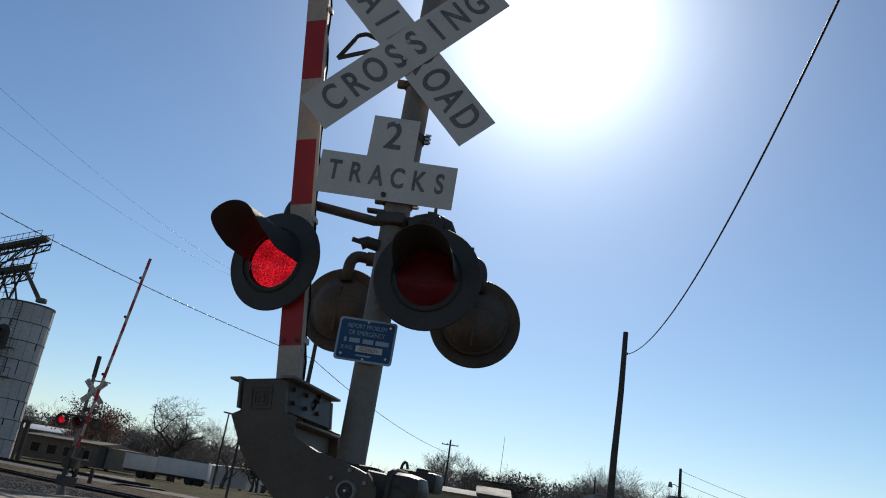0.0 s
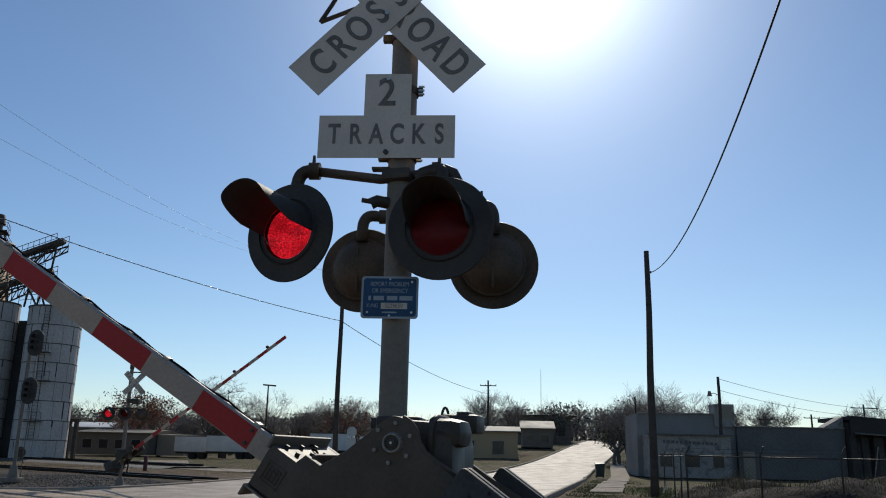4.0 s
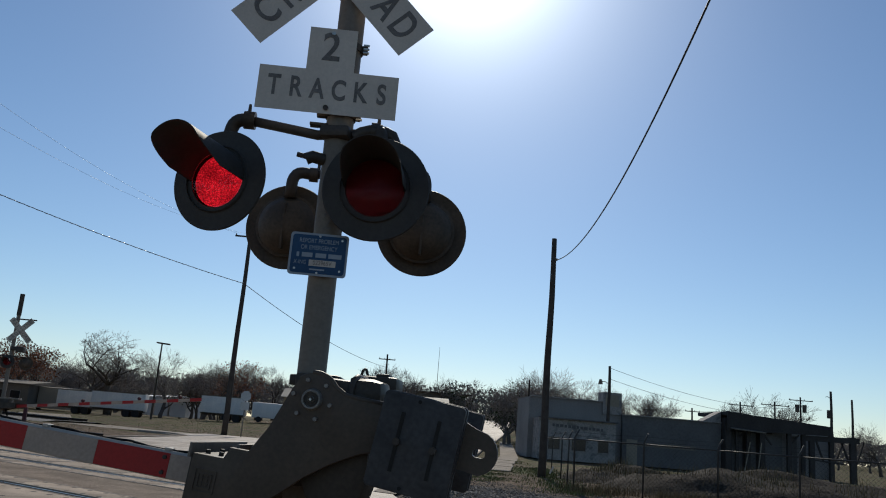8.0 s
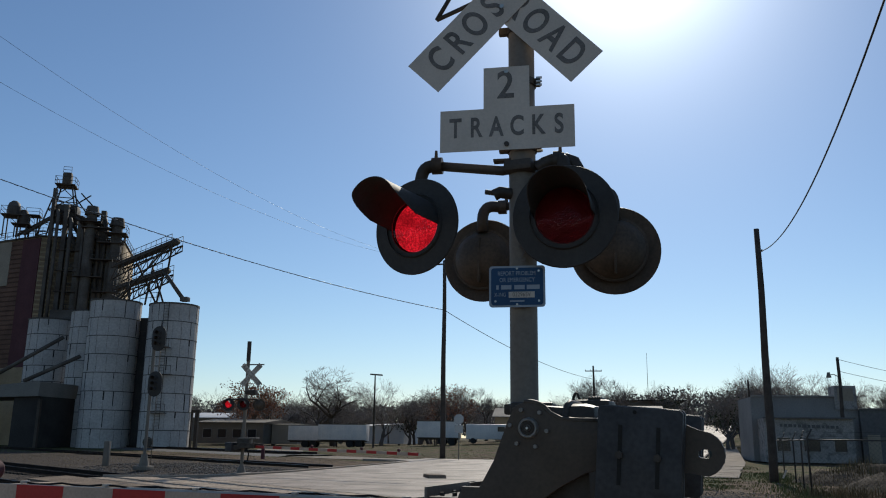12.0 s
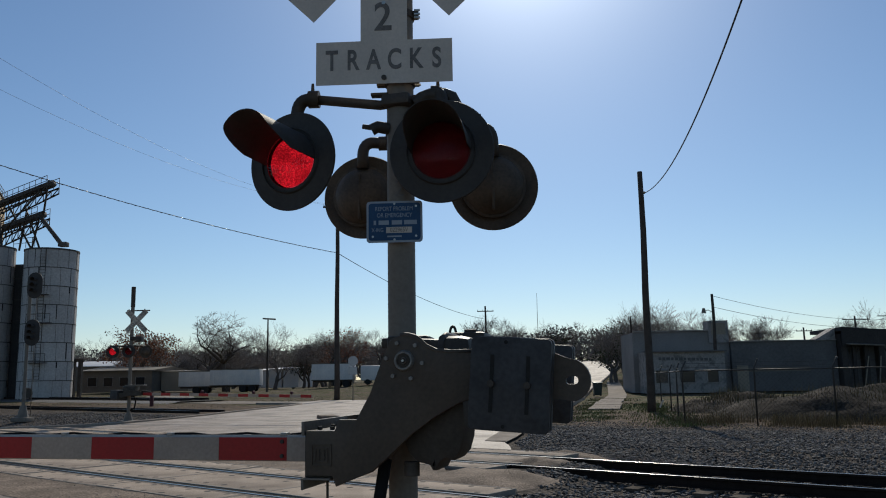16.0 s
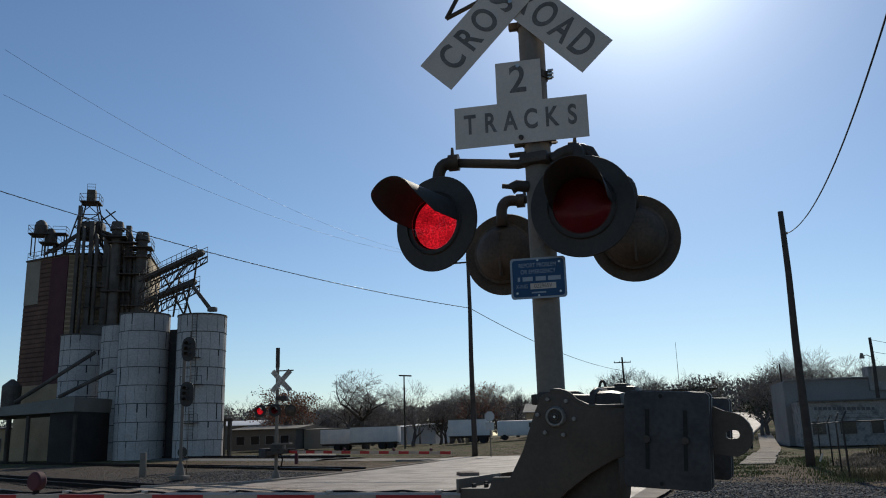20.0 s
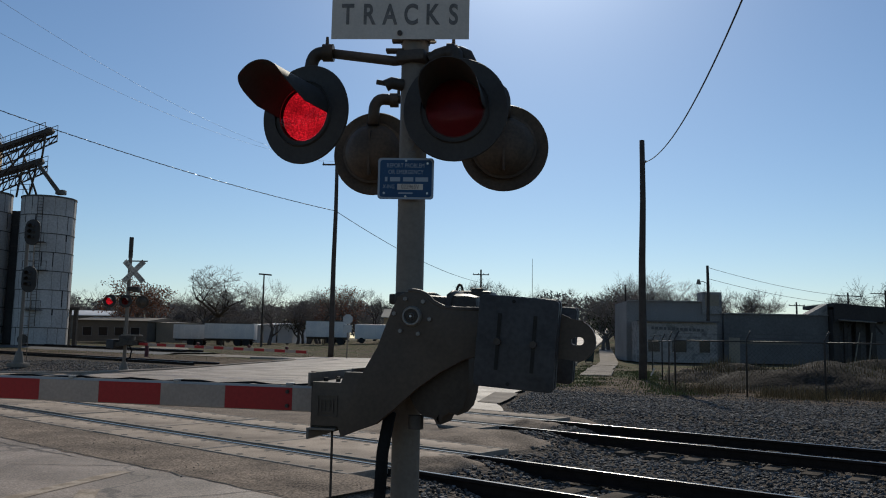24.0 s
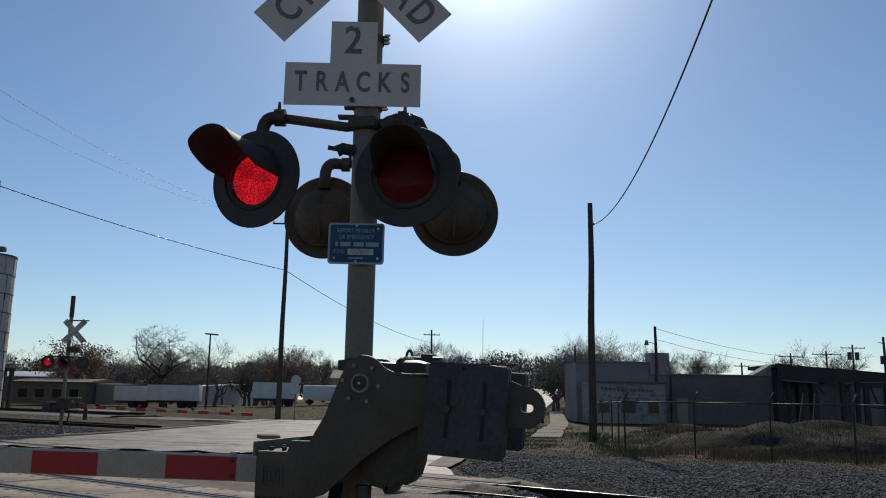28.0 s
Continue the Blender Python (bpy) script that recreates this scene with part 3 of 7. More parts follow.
def tracks():
    for i, (a, c) in enumerate((RAILS[:2], RAILS[2:])):
        t = thing("railway_track", None, "steel rails on weathered ties in dark stone ballast", "railway track", "tracks of the crossing")
        for n in (a, c):
            r = rail(n, -190, 60)
            r.parent = t
        tie = None
        rnd = random.Random(4 + i)
        ends = (-7.0, -29.6) if i == 0 else (-8.9, -31.4)
        s = -56.0
        while s < 24:
            s += 0.55
            if ends[1] < s < ends[0]:
                continue
            if tie is None:
                tie = bx((0, 0, 0), (0.23, 2.55, 0.18), bev=0.012)
                tie = part("tie", tie, M_TIE, t)
                ob = tie
            else:
                ob = new("tie", tie.data)
                ob.parent = t
            p = sn(s, (a + c) / 2, -0.252 + rnd.uniform(-0.012, 0.008))
            ob.matrix_local = pose(*p, 0, 0, -36.5 + rnd.uniform(-1.2, 1.2))
    for mid, s0, s1, top, label in ((37.75, -150, -56, 0.30, "rusty siding rails on raised ballast by the grain elevator"), (25.35, -150, -36.6, 0.09, "rusty siding rails half sunk in dirt beyond the far signal")):
        t = thing("railway_track", None, label, "railway track", "tracks of the crossing")
        for n in (mid - 0.75, mid + 0.75):
            r = rail(n, s0, s1, top)
            r.parent = t
        bm = bmesh.new()
        for k in range(int((s1 - s0) / 0.62) - 1):
            box(bm, sn(s0 + 0.3 + k * 0.62, mid, top - 0.23), (0.23, 2.5, 0.16), (0, 0, -36.5))
        ob = part("tie_row", bm, M_TIE, t)
        ob["kind"] = "stuff"
        bm = bmesh.new()
        vs = []
        for p in (sn(s0, mid), sn(s1, mid)):
            vs.append([bm.verts.new(p + Vector((N_X, N_Y, 0)) * u + Vector((0, 0, h))) for u, h in ((-3.2, -0.1), (-1.7, top - 0.2), (1.7, top - 0.2), (3.2, -0.1))])
        for k in range(3):
            bm.faces.new((vs[0][k], vs[1][k], vs[1][k + 1], vs[0][k + 1]))
        bmesh.ops.recalc_face_normals(bm, faces=bm.faces)
        part("ballast_bed", bm, M_STONE if top > 0.2 else M_DIRTBED, t)


tracks()


def crossing_panels():
    """Concrete crossing panels in rows between and beside the rails, with steel edges and lifting sockets."""
    L = 2.74
    for i, (a, c) in enumerate((RAILS[:2], RAILS[2:])):
        t = thing("crossing_surface", None, "concrete crossing panels with steel edges between the rails", "crossing surface", "panels of the crossing")
        rows = ((a - 0.78, a - 0.125), (a + 0.155, c - 0.155), (c + 0.125, c + 0.80))
        s_end = -7.1 if i == 0 else -9.0
        for n0, n1 in rows:
            w = n1 - n0
            bm = bmesh.new()
            box(bm, (0, 0, -0.09), (L - 0.015, w - 0.03, 0.18), bev=0.006)
            sets = [(-1.13 + 0.45 * i, q) for i in range(6) for q in (-0.33, 0.33)]
            base = None
            for k in range(8):
                mid = s_end - L * (k + 0.5)
                m = pose(*sn(mid, (n0 + n1) / 2, 0.012 + 0.004 * math.sin(k * 2.1 + n0)), 0, 0, -36.5)
                if base is None:
                    base = part("panel", bm, M_PANEL, t)
                    me_edge = bmesh.new()
                    for q in (-1, 1):
                        box(me_edge, (0, q * (w / 2 - 0.018), -0.03), (L - 0.02, 0.036, 0.07))
                        box(me_edge, (q * (L / 2 - 0.024), 0, -0.03), (0.034, w - 0.07, 0.068))
                    edge = part("steel_edge", me_edge, M_STEELEDGE, base)
                    hb = bmesh.new()
                    for hx, hy in sets:
                        cyl(hb, (hx, hy * w * 1.0, -0.01), (hx, hy * w * 1.0, 0.0012), 0.048, seg=10)
                    holes = part("lifting_hardware", hb, M_HOLE, base)
                    holes["kind"] = "stuff"
                    base.matrix_local = m
                else:
                    p = new("panel", base.data)
                    p.parent = t
                    p.matrix_local = m
                    for o in (edge, holes):
                        q = new(o.name.split(".")[0], o.data)
                        q.parent = p
                        if o is holes:
                            q["kind"] = "stuff"
        # flush black rubber strips that stand in for the shade in the flangeway gaps
        for n, w in ((a - 0.082, 0.084), (a + 0.098, 0.108), (c - 0.098, 0.108), (c + 0.082, 0.084)):
            bm = bmesh.new()
            box(bm, (0, 0, 0), (L * 8, w, 0.08))
            f = part("flangeway_dark_fill", bm, M_RUBBER, t)
            f.matrix_local = pose(*sn(s_end - L * 4, n, -0.038), 0, 0, -36.5)
    fill = bmesh.new()
    rows = [(-31.5, 9.72), (-8.2, 9.72), (-9.9, 11.53), (-33.0, 11.53)]
    vs = [fill.verts.new(sn(s, n, 0.006)) for s, n in rows]
    fill.faces.new(vs)
    r = bmesh.ops.extrude_face_region(fill, geom=list(fill.faces))
    bmesh.ops.translate(fill, verts=[v for v in r["geom"] if isinstance(v, bmesh.types.BMVert)], vec=(0, 0, -0.12))
    bmesh.ops.recalc_face_normals(fill, faces=fill.faces)
    tagged(part("road", fill, M_APRON), "asphalt infill between the two tracks", "road", kind="structure")


crossing_panels()


def stones():
    """Loose ballast near the camera's side of the tracks, as one spread of stones."""
    rng = np.random.default_rng(7)
    ico = bmesh.new()
    bmesh.ops.create_icosphere(ico, subdivisions=1, radius=1)
    bv = np.array([v.co[:] for v in ico.verts])
    bf = np.array([[v.index for v in f.verts] for f in ico.faces])
    ico.free()
    k = len(bv)
    verts, faces, count = [], [], 0

    def scatter(num, s0, s1, n0, n1, r0, r1, keep, paved=False):
        nonlocal count
        for _ in range(num):
            s, n = rng.uniform(s0, s1), rng.uniform(n0, n1)
            p = sn(s, n)
            if not keep(s, n, p):
                continue
            r = rng.uniform(r0, r1)
            q = bv * (r * rng.uniform(0.6, 1.2, 3)) * rng.uniform(0.75, 1.15, (k, 1))
            a = rng.uniform(0, 6.28)
            ca, sa = math.cos(a), math.sin(a)
            q = np.c_[q[:, 0] * ca - q[:, 1] * sa, q[:, 0] * sa + q[:, 1] * ca, q[:, 2] * 0.75]
            z = (0.012 if paved else ground_z(p.x, p.y)) + r * 0.3
            verts.append(q + (p.x, p.y, z))
            faces.append(bf + count * k)
            count += 1

    def off_road(s, n, p):
        if any(abs(n - q) < 0.06 for q in RAILS):
            return False
        a, c = road_edges(p.y)
        return p.x > c + 0.25 and (n > 14.75 or (s > -7.0 if n < 10.6 else s > -8.8))
    scatter(15000, -7.4, 4.0, 4.8, 11.5, 0.016, 0.038, off_road)
    scatter(17000, -10.5, 8.0, 11.2, 16.5, 0.016, 0.040, off_road)
    scatter(30000, -16, 10.0, 14.8, 23.5, 0.018, 0.042, off_road)
    scatter(9000, -17, 12.0, 22.5, 26.5, 0.010, 0.028, off_road)
    scatter(14000, -14, 8.0, 14.8, 20.5, 0.010, 0.020, off_road)
    scatter(500, -17, -6.4, 5.25, 6.6, 0.004, 0.010, lambda s, n, p: noise.noise((p.x * 0.9, p.y * 0.9, 2)) > 0.0, True)
    scatter(900, -8.2, -6.2, 4.6, 6.6, 0.008, 0.022, lambda s, n, p: True)
    scatter(1800, -9.5, 0.0, 2.0, 6.0, 0.010, 0.028, off_road)
    scatter(5000, -46, -31, 14.8, 23.0, 0.02, 0.045, lambda s, n, p: p.x < road_edges(p.y)[0] - 0.6)
    me = bpy.data.meshes.new("ballast_stones")
    me.from_pydata(np.concatenate(verts).tolist(), [], np.concatenate(faces).tolist())
    me.materials.append(M_STONE)
    tagged(new("ballast_stones", me), "loose angular grey-brown ballast stones", "gravel", kind="stuff")


stones()


def berm(s0, n0, rs, rn, h, label):
    """A low smoothed ramp of dirt and broken asphalt at the end of the panels."""
    bm = bmesh.new()
    n = 18
    rows = []
    for j in range(n + 1):
        row = []
        for i in range(n + 1):
            u, v = 2 * i / n - 1, 2 * j / n - 1
            z = h * max(0.0, 1 - u * u) ** 0.7 * max(0.0, 1 - v * v) ** 0.7 * (0.85 + 0.4 * noise.noise((u * 2 + s0, v * 2, n0)))
            p = sn(s0 + u * rs, n0 + v * rn)
            row.append(bm.verts.new((p.x, p.y, terrain(p.x, p.y) - 0.07 + z + 0.012 * noise.noise((u * 8, v * 8, s0)))))
        rows.append(row)
    for j in range(n):
        for i in range(n):
            bm.faces.new((rows[j][i], rows[j][i + 1], rows[j + 1][i + 1], rows[j + 1][i]))
    tagged(part("dirt_berm", bm, M_APRON, None, sharp=80), label, "dirt berm", kind="structure")


for s0, n0, rs, rn, h in ((-8.45, 10.62, 1.15, 1.0, 0.185), (-8.95, 13.05, 0.5, 0.62, 0.16), (-7.05, 8.17, 0.4, 0.6, 0.15), (-9.2, 14.95, 0.8, 0.5, 0.14), (-7.1, 6.15, 0.9, 0.75, 0.14)):
    berm(s0, n0, rs, rn, h, "packed dirt and broken asphalt at the end of the crossing panels")


def apron():
    """Brown asphalt between the road's concrete and the first panels, with a ragged seam."""
    bm = bmesh.new()
    prev = None
    for i in range(90):
        s = -31.5 + 25.2 * i / 89
        w = 0.10 * noise.noise((s * 0.8, 2.0, 0)) + 0.05 * noise.noise((s * 3.1, 4.0, 0))
        row = []
        for k in range(5):
            n = 5.36 + w + (6.615 - 5.36 - w) * k / 4
            p = sn(s, n)
            row.append(bm.verts.new((p.x, p.y, 0.012 + (0.006 * noise.noise((s * 2, n * 2, 1)) if 0 < k < 4 else 0.0))))
        if prev:
            for k in range(4):
                bm.faces.new((prev[k], row[k], row[k + 1], prev[k + 1]))
        prev = row
    bmesh.ops.recalc_face_normals(bm, faces=bm.faces)
    tagged(part("road", bm, M_APRON, None, sharp=80), "rough brown asphalt strip before the crossing panels", "road", kind="structure")


apron()


def crack(a, c, w, seed, z=0.0135):
    """A dark open joint in the paving with a wandering edge."""
    a, c = Vector(a), Vector(c)
    d = c - a
    side = Vector((-d.y, d.x)).normalized()
    n = max(6, int(d.length / 0.12))
    bm = bmesh.new()
    prev = None
    for i in range(n + 1):
        p = a + d * i / n + side * 0.07 * noise.noise((i * 0.35, seed, 0))
        h = w * (0.5 + 0.8 * abs(noise.noise((i * 0.6, seed, 5)))) * (0.3 if i in (0, n) else 1)
        row = [bm.verts.new((*(p + side * q), z)) for q in (-h, h)]
        if prev:
            bm.faces.new((prev[0], row[0], row[1], prev[1]))
        prev = row
    bmesh.ops.recalc_face_normals(bm, faces=bm.faces)
    tagged(part("road_crack", bm, M_HOLE), "dark crack in the paving", "road crack", kind="structure")


for i, (a, c, w) in enumerate(((sn(-26, 5.34).xy, sn(-6.6, 5.36).xy, 0.016), (sn(-14, 5.0).xy, sn(-10.2, 5.2).xy, 0.010), ((-5.6, 9.6), (-3.9, 9.75), 0.010), ((-3.6, 7.7), (-2.2, 8.6), 0.012), ((-8.5, 10.3), (-6.6, 9.2), 0.010), (sn(-30, 14.72).xy, sn(-9.6, 14.70).xy, 0.016), (sn(-28, 15.6).xy, sn(-14, 15.9).xy, 0.012), ((-6.4, 22.0), (-0.6, 22.6), 0.018), ((-9.5, 27.0), (-1.0, 29.5), 0.02), ((-6.0, 34.0), (1.2, 35.0), 0.025), ((-3.9, 20.0), (-2.8, 40.0), 0.02), ((-3.0, 42.0), (2.5, 42.6), 0.03), ((-7.5, 8.2), (-5.4, 6.2), 0.010), (sn(-30, 6.60).xy, sn(-7.2, 6.60).xy, 0.014))):
    crack(a, c, w, i * 3.7)
# broken concrete patch at the road's edge, and the slabs of the footpath
bm = bmesh.new()
bm.faces.new([bm.verts.new((x, y, terrain(x, y) + 0.02)) for x, y in ((-0.42, 20.7), (0.1, 20.3), (0.4, 22.0), (0.72, 24.2), (0.05, 24.6), (-0.2, 22.5))])
tagged(part("pavement", bm, M_CONCRETE), "broken pale concrete patch at the road's edge", "pavement", kind="structure")
rnd = random.Random(8)
y = 36.8
while y < 55.5:
    ln = rnd.uniform(2.1, 3.4)
    if rnd.random() < 0.8:
        cx = 4.75 + 0.167 * (y - 36.8)
        m = bx((0, 0, 0), (1.45, ln - 0.03, 0.10), bev=0.01)
        ob = part("paving_slab", m, M_CONCRETE)
        ob.matrix_world = pose(cx + rnd.uniform(-.06, .06), y + ln / 2, terrain(cx, y) - 0.025 + rnd.uniform(-.015, .01), rnd.uniform(-.5, .5), rnd.uniform(-.6, .6), -9.5 + rnd.uniform(-1, 1))
        tagged(ob, "cracked concrete slab of the footpath", "paving slab", "slabs of the footpath")
    y += ln

isl = thing("traffic_island", pose(-6.7, 33.4, 0, 0, 0, -70), "low worn brown traffic island in the street", "traffic island")
part("island_body", plate(bmesh.new(), [(-0.75, -0.02), (0.75, -0.02), (0.68, 0.13), (-0.68, 0.13)], -0.35, 0.35, 0.03), M_APRON, isl)

# ---- the near crossing signal ----
MX, MY = -0.668, 4.455
SIGN_Y = 4.362


def lamp_head(name, at, az, tilt, group, lit, back_only=False, label="", hood=0.35):
    """A flashing-light unit. Local -y looks out of the lens; az turns it left of the road's near direction."""
    m = pose(*at, tilt, 0, az)
    t = thing(name, m, label or "round black railway flashing light with hood", "signal light", group)
    R = 0.254
    # background disc, slightly dished, with a rolled rim
    ax = pose(0, 0, 0, 90, 0, 0)      # turned about the y axis
    bm = lathe(bmesh.new(), [(0.140, 0.012), (0.142, 0.020), (0.236, 0.006), (0.250, 0.008), (R, 0.0), (0.250, -0.008), (0.236, -0.004), (0.142, 0.008), (0.140, 0.012)], ax, 56)
    part("background_disc", bm, M_BLACK if not back_only else M_BACK, t)
    body = lathe(bmesh.new(), [(0.165, 0.03), (0.172, 0.01), (0.172, -0.03), (0.166, -0.055), (0.12, -0.10), (0.05, -0.125), (0.0, -0.128)], ax, 40)
    lathe(body, [(0.172, -0.022), (0.186, -0.026), (0.186, -0.036), (0.170, -0.04)], ax, 40)
    b = part("housing", body, M_BACK if back_only else M_BLACK, t)
    ribs = bmesh.new()
    box(ribs, (0, 0.105, -0.02), (0.014, 0.045, 0.27), (0, 0, 0), 0.004)
    part("housing_rib", ribs, M_BACK, b)
    bm = bmesh.new()
    box(bm, (0, 0.06, 0.185), (0.07, 0.05, 0.03), bev=0.006)
    part("hinge", bm, M_DARKCAST, b)
    # lens, reflector, and an added shutter disc that hides the steady glow to switch the lamp
    bm = lathe(bmesh.new(), [(0.137, 0.022), (0.126, 0.030), (0.092, 0.040), (0.05, 0.046), (0.0, 0.048), (0.0, 0.044), (0.05, 0.042), (0.092, 0.036), (0.126, 0.026), (0.137, 0.018), (0.137, 0.022)], ax, 40)
    lens = part("lens", bm, M_REDGLASS, t)
    bm = lathe(bmesh.new(), [(0.134, -0.004), (0.10, -0.012), (0.0, -0.018)], ax, 36)
    refl = part("reflector", bm, M_GLOW if lit else M_UNLIT, t)
    sh = None
    if lit:
        bm = lathe(bmesh.new(), [(0.138, 0.013), (0.0, 0.017), (0.0, 0.012), (0.138, 0.008)], ax, 36)
        sh = part("shutter", bm, M_UNLIT, t)
    # hood: a long visor open below
    bm = bmesh.new()
    outer, inner = 0.147, 0.143
    seg = 36
    prev = None
    for k in range(seg + 1):
        a = radians(-4 + 188 * k / seg)
        tip = hood - 0.15 * max(0.0, 1 - math.sin(a) / 0.62) ** 2
        col = [bm.verts.new((r * math.cos(a), -y, r * math.sin(a) + 0.05 * y)) for r, y in ((inner, 0.016), (outer, 0.016), (outer * 0.95, tip), (inner * 0.95, tip))]
        if prev:
            for i in range(4):
                bm.faces.new((prev[i], col[i], col[(i + 1) % 4], prev[(i + 1) % 4]))
        prev = col
    bmesh.ops.recalc_face_normals(bm, faces=bm.faces)
    part("hood", bm, M_BLACK, t)
    return t, sh


def elbow(bm, top, out, r=0.026):
    """A pipe elbow that carries a light: from the arm's end down into the housing."""
    p, q = Vector(top), Vector(out)
    c = Vector((q.x, q.y, p.z))
    pts = [p]
    for i in range(7):
        a = i / 6
        pts.append(((1 - a) ** 2) * (p + (c - p) * 0.35) + 2 * a * (1 - a) * c + a * a * (c + (q - c) * 0.55))
    pts.append(q)
    return tube(bm, pts, r, 12)


FRONT_L, FRONT_R = (-1.217, 4.45, 2.608), (-0.452, 4.27, 2.588)
REAR_L, REAR_R = (-0.975, 5.28, 2.60), (-0.20, 5.08, 2.595)


def near_mast():
    t = thing("crossing_signal_mast", pose(0, 0, 0), "weathered galvanized mast of a railway crossing signal", "signal mast")
    part("mast_pole", cy((MX, MY, -0.35), (MX, MY, 4.75), 0.068, seg=40), M_GALV, t)
    bm = cy((MX, MY, 4.74), (MX, MY, 4.80), 0.074, 0.05, 24)
    part("mast_cap", bm, M_DARKCAST, t)
    base = cy((MX, MY, -0.20), (MX, MY, 0.12), 0.16, 0.095, 24)
    cyl(base, (MX, MY, -0.24), (MX, MY, -0.19), 0.21, seg=24)
    b = part("mast_base", base, M_GALV, t)
    for k in range(4):
        a = radians(45 + 90 * k)
        part("anchor_bolt", cy((MX + 0.175 * math.cos(a), MY + 0.175 * math.sin(a), -0.2), (MX + 0.175 * math.cos(a), MY + 0.175 * math.sin(a), -0.12), 0.014, seg=6), M_BOLT, b)
    part("foundation", bx((MX, MY, -0.44), (0.75, 0.75, 0.42), bev=0.03), M_CONCRETE, t)
    # front arm with its elbows
    arm = bmesh.new()
    fl, fr = Vector(FRONT_L), Vector(FRONT_R)
    z = 2.905
    a, c = Vector((fl.x + 0.085, fl.y + 0.07, 2.955)), Vector((fr.x - 0.02, fr.y + 0.12, z))
    tube(arm, [a, a + (c - a) * 0.55 + Vector((0, 0, -0.04)), c], 0.025, 14)
    p = part("cross_arm", arm, M_DARKCAST, t)
    for q, s in ((fl, -1), (fr, 1)):
        end = a if s < 0 else c
        top = Vector((q.x, q.y + 0.085, q.z + 0.16))
        part("elbow", elbow(bmesh.new(), end, top, 0.034), M_DARKCAST, p)
        part("clamp_ring", cy(end - Vector((0.035 * s, 0, 0)), end + Vector((0.02 * s, 0, 0)), 0.045, seg=16), M_DARKCAST, p)
        part("set_screw", cy(end + Vector((0, 0, 0.03)), end + Vector((0, 0, 0.085)), 0.011, 0.007, 8), M_DARKCAST, p)
    bm = bx((MX, MY - 0.02, z - 0.015), (0.15, 0.17, 0.06), (0, 0, -13), 0.02)
    box(bm, (MX - 0.10, MY - 0.02, z + 0.03), (0.09, 0.05, 0.014), bev=0.003)
    part("arm_junction_box", bm, M_DARKCAST, p)
    bm = tube(bmesh.new(), [(fr.x - 0.14, fr.y + 0.13, z - 0.03), (fr.x - 0.10, fr.y + 0.13, z - 0.005), (fr.x - 0.06, fr.y + 0.13, z + 0.008), (fr.x + 0.01, fr.y + 0.13, z + 0.008), (fr.x + 0.045, fr.y + 0.13, z - 0.008), (fr.x + 0.062, fr.y + 0.13, z - 0.045), (fr.x + 0.066, fr.y + 0.13, z - 0.14)], [0.030, 0.034, 0.036, 0.036, 0.037, 0.038, 0.038], 14)
    lathe(bm, [(0.036, -0.02), (0.048, -0.02), (0.048, 0.02), (0.036, 0.02)], pose(fr.x - 0.035, fr.y + 0.13, z + 0.008, 0, 90, 0), 18)
    part("pipe_elbow", bm, M_DARKCAST, p)
    # clamp stub between the pairs
    bm = tube(bmesh.new(), [(MX - 0.055, MY - 0.03, 2.755), (MX - 0.11, MY - 0.05, 2.76), (MX - 0.14, MY - 0.05, 2.745)], 0.030, 12)
    cyl(bm, (MX - 0.185, MY - 0.05, 2.765), (MX - 0.13, MY - 0.05, 2.755), 0.013, seg=8)
    part("clamp_stub", bm, M_DARKCAST, t)
    # rear arm
    rl, rr = Vector(REAR_L), Vector(REAR_R)
    arm = bmesh.new()
    z2 = 2.925
    a, c = Vector((rl.x + 0.11, rl.y - 0.02, z2)), Vector((rr.x - 0.1, rr.y - 0.05, z2))
    tube(arm, [a, (a + c) / 2, c], 0.025, 12)
    mid = (a + c) / 2
    tube(arm, [mid, (mid.x * 0.6 + MX * 0.4, 4.75, z2 - 0.02), (MX, MY + 0.05, z2 - 0.03)], 0.032, 12)
    p = part("cross_arm", arm, M_DARKCAST, t)
    for q, s in ((rl, -1), (rr, 1)):
        end = a if s < 0 else c
        part("elbow", elbow(bmesh.new(), end, (q.x, q.y - 0.075, q.z + 0.16), 0.034), M_DARKCAST, p)
        part("clamp_ring", cy(end - Vector((0.03 * s, 0, 0)), end + Vector((0.02 * s, 0, 0)), 0.043, seg=16), M_DARKCAST, p)
        part("set_screw", cy(end + Vector((0.03, 0, 0.03)), end + Vector((0.03, 0, 0.09)), 0.011, 0.007, 8), M_DARKCAST, p)
    # painted unit number on the pole, curved plate
    letters("pole_numeral", "2", 0.085, M_LETTER, t, pose(MX - 0.0, MY - 0.0695, 2.435), xs=0.8)
    # saddle clamps for the signs
    for zz, dx in ((3.80, -0.0), (3.66, -0.0), (3.36, 0.0), (3.0, 0.0)):
        bm = lathe(bmesh.new(), [(0.069, -0.018), (0.076, -0.018), (0.076, 0.018), (0.069, 0.018)], pose(MX, MY, zz), 28)
        box(bm, (MX - 0.09, MY - 0.012, zz), (0.055, 0.035, 0.04), bev=0.006)
        box(bm, (MX + 0.085, MY - 0.012, zz), (0.03, 0.035, 0.04), bev=0.006)
        p = part("saddle_clamp", bm, M_DARKCAST, t)
        for k in range(3):
            part("clamp_bolt", cy((MX + 0.078, MY - 0.03, zz + 0.02 - 0.02 * k), (MX + 0.108, MY - 0.03, zz + 0.02 - 0.02 * k), 0.007, seg=6), M_BOLT, p)
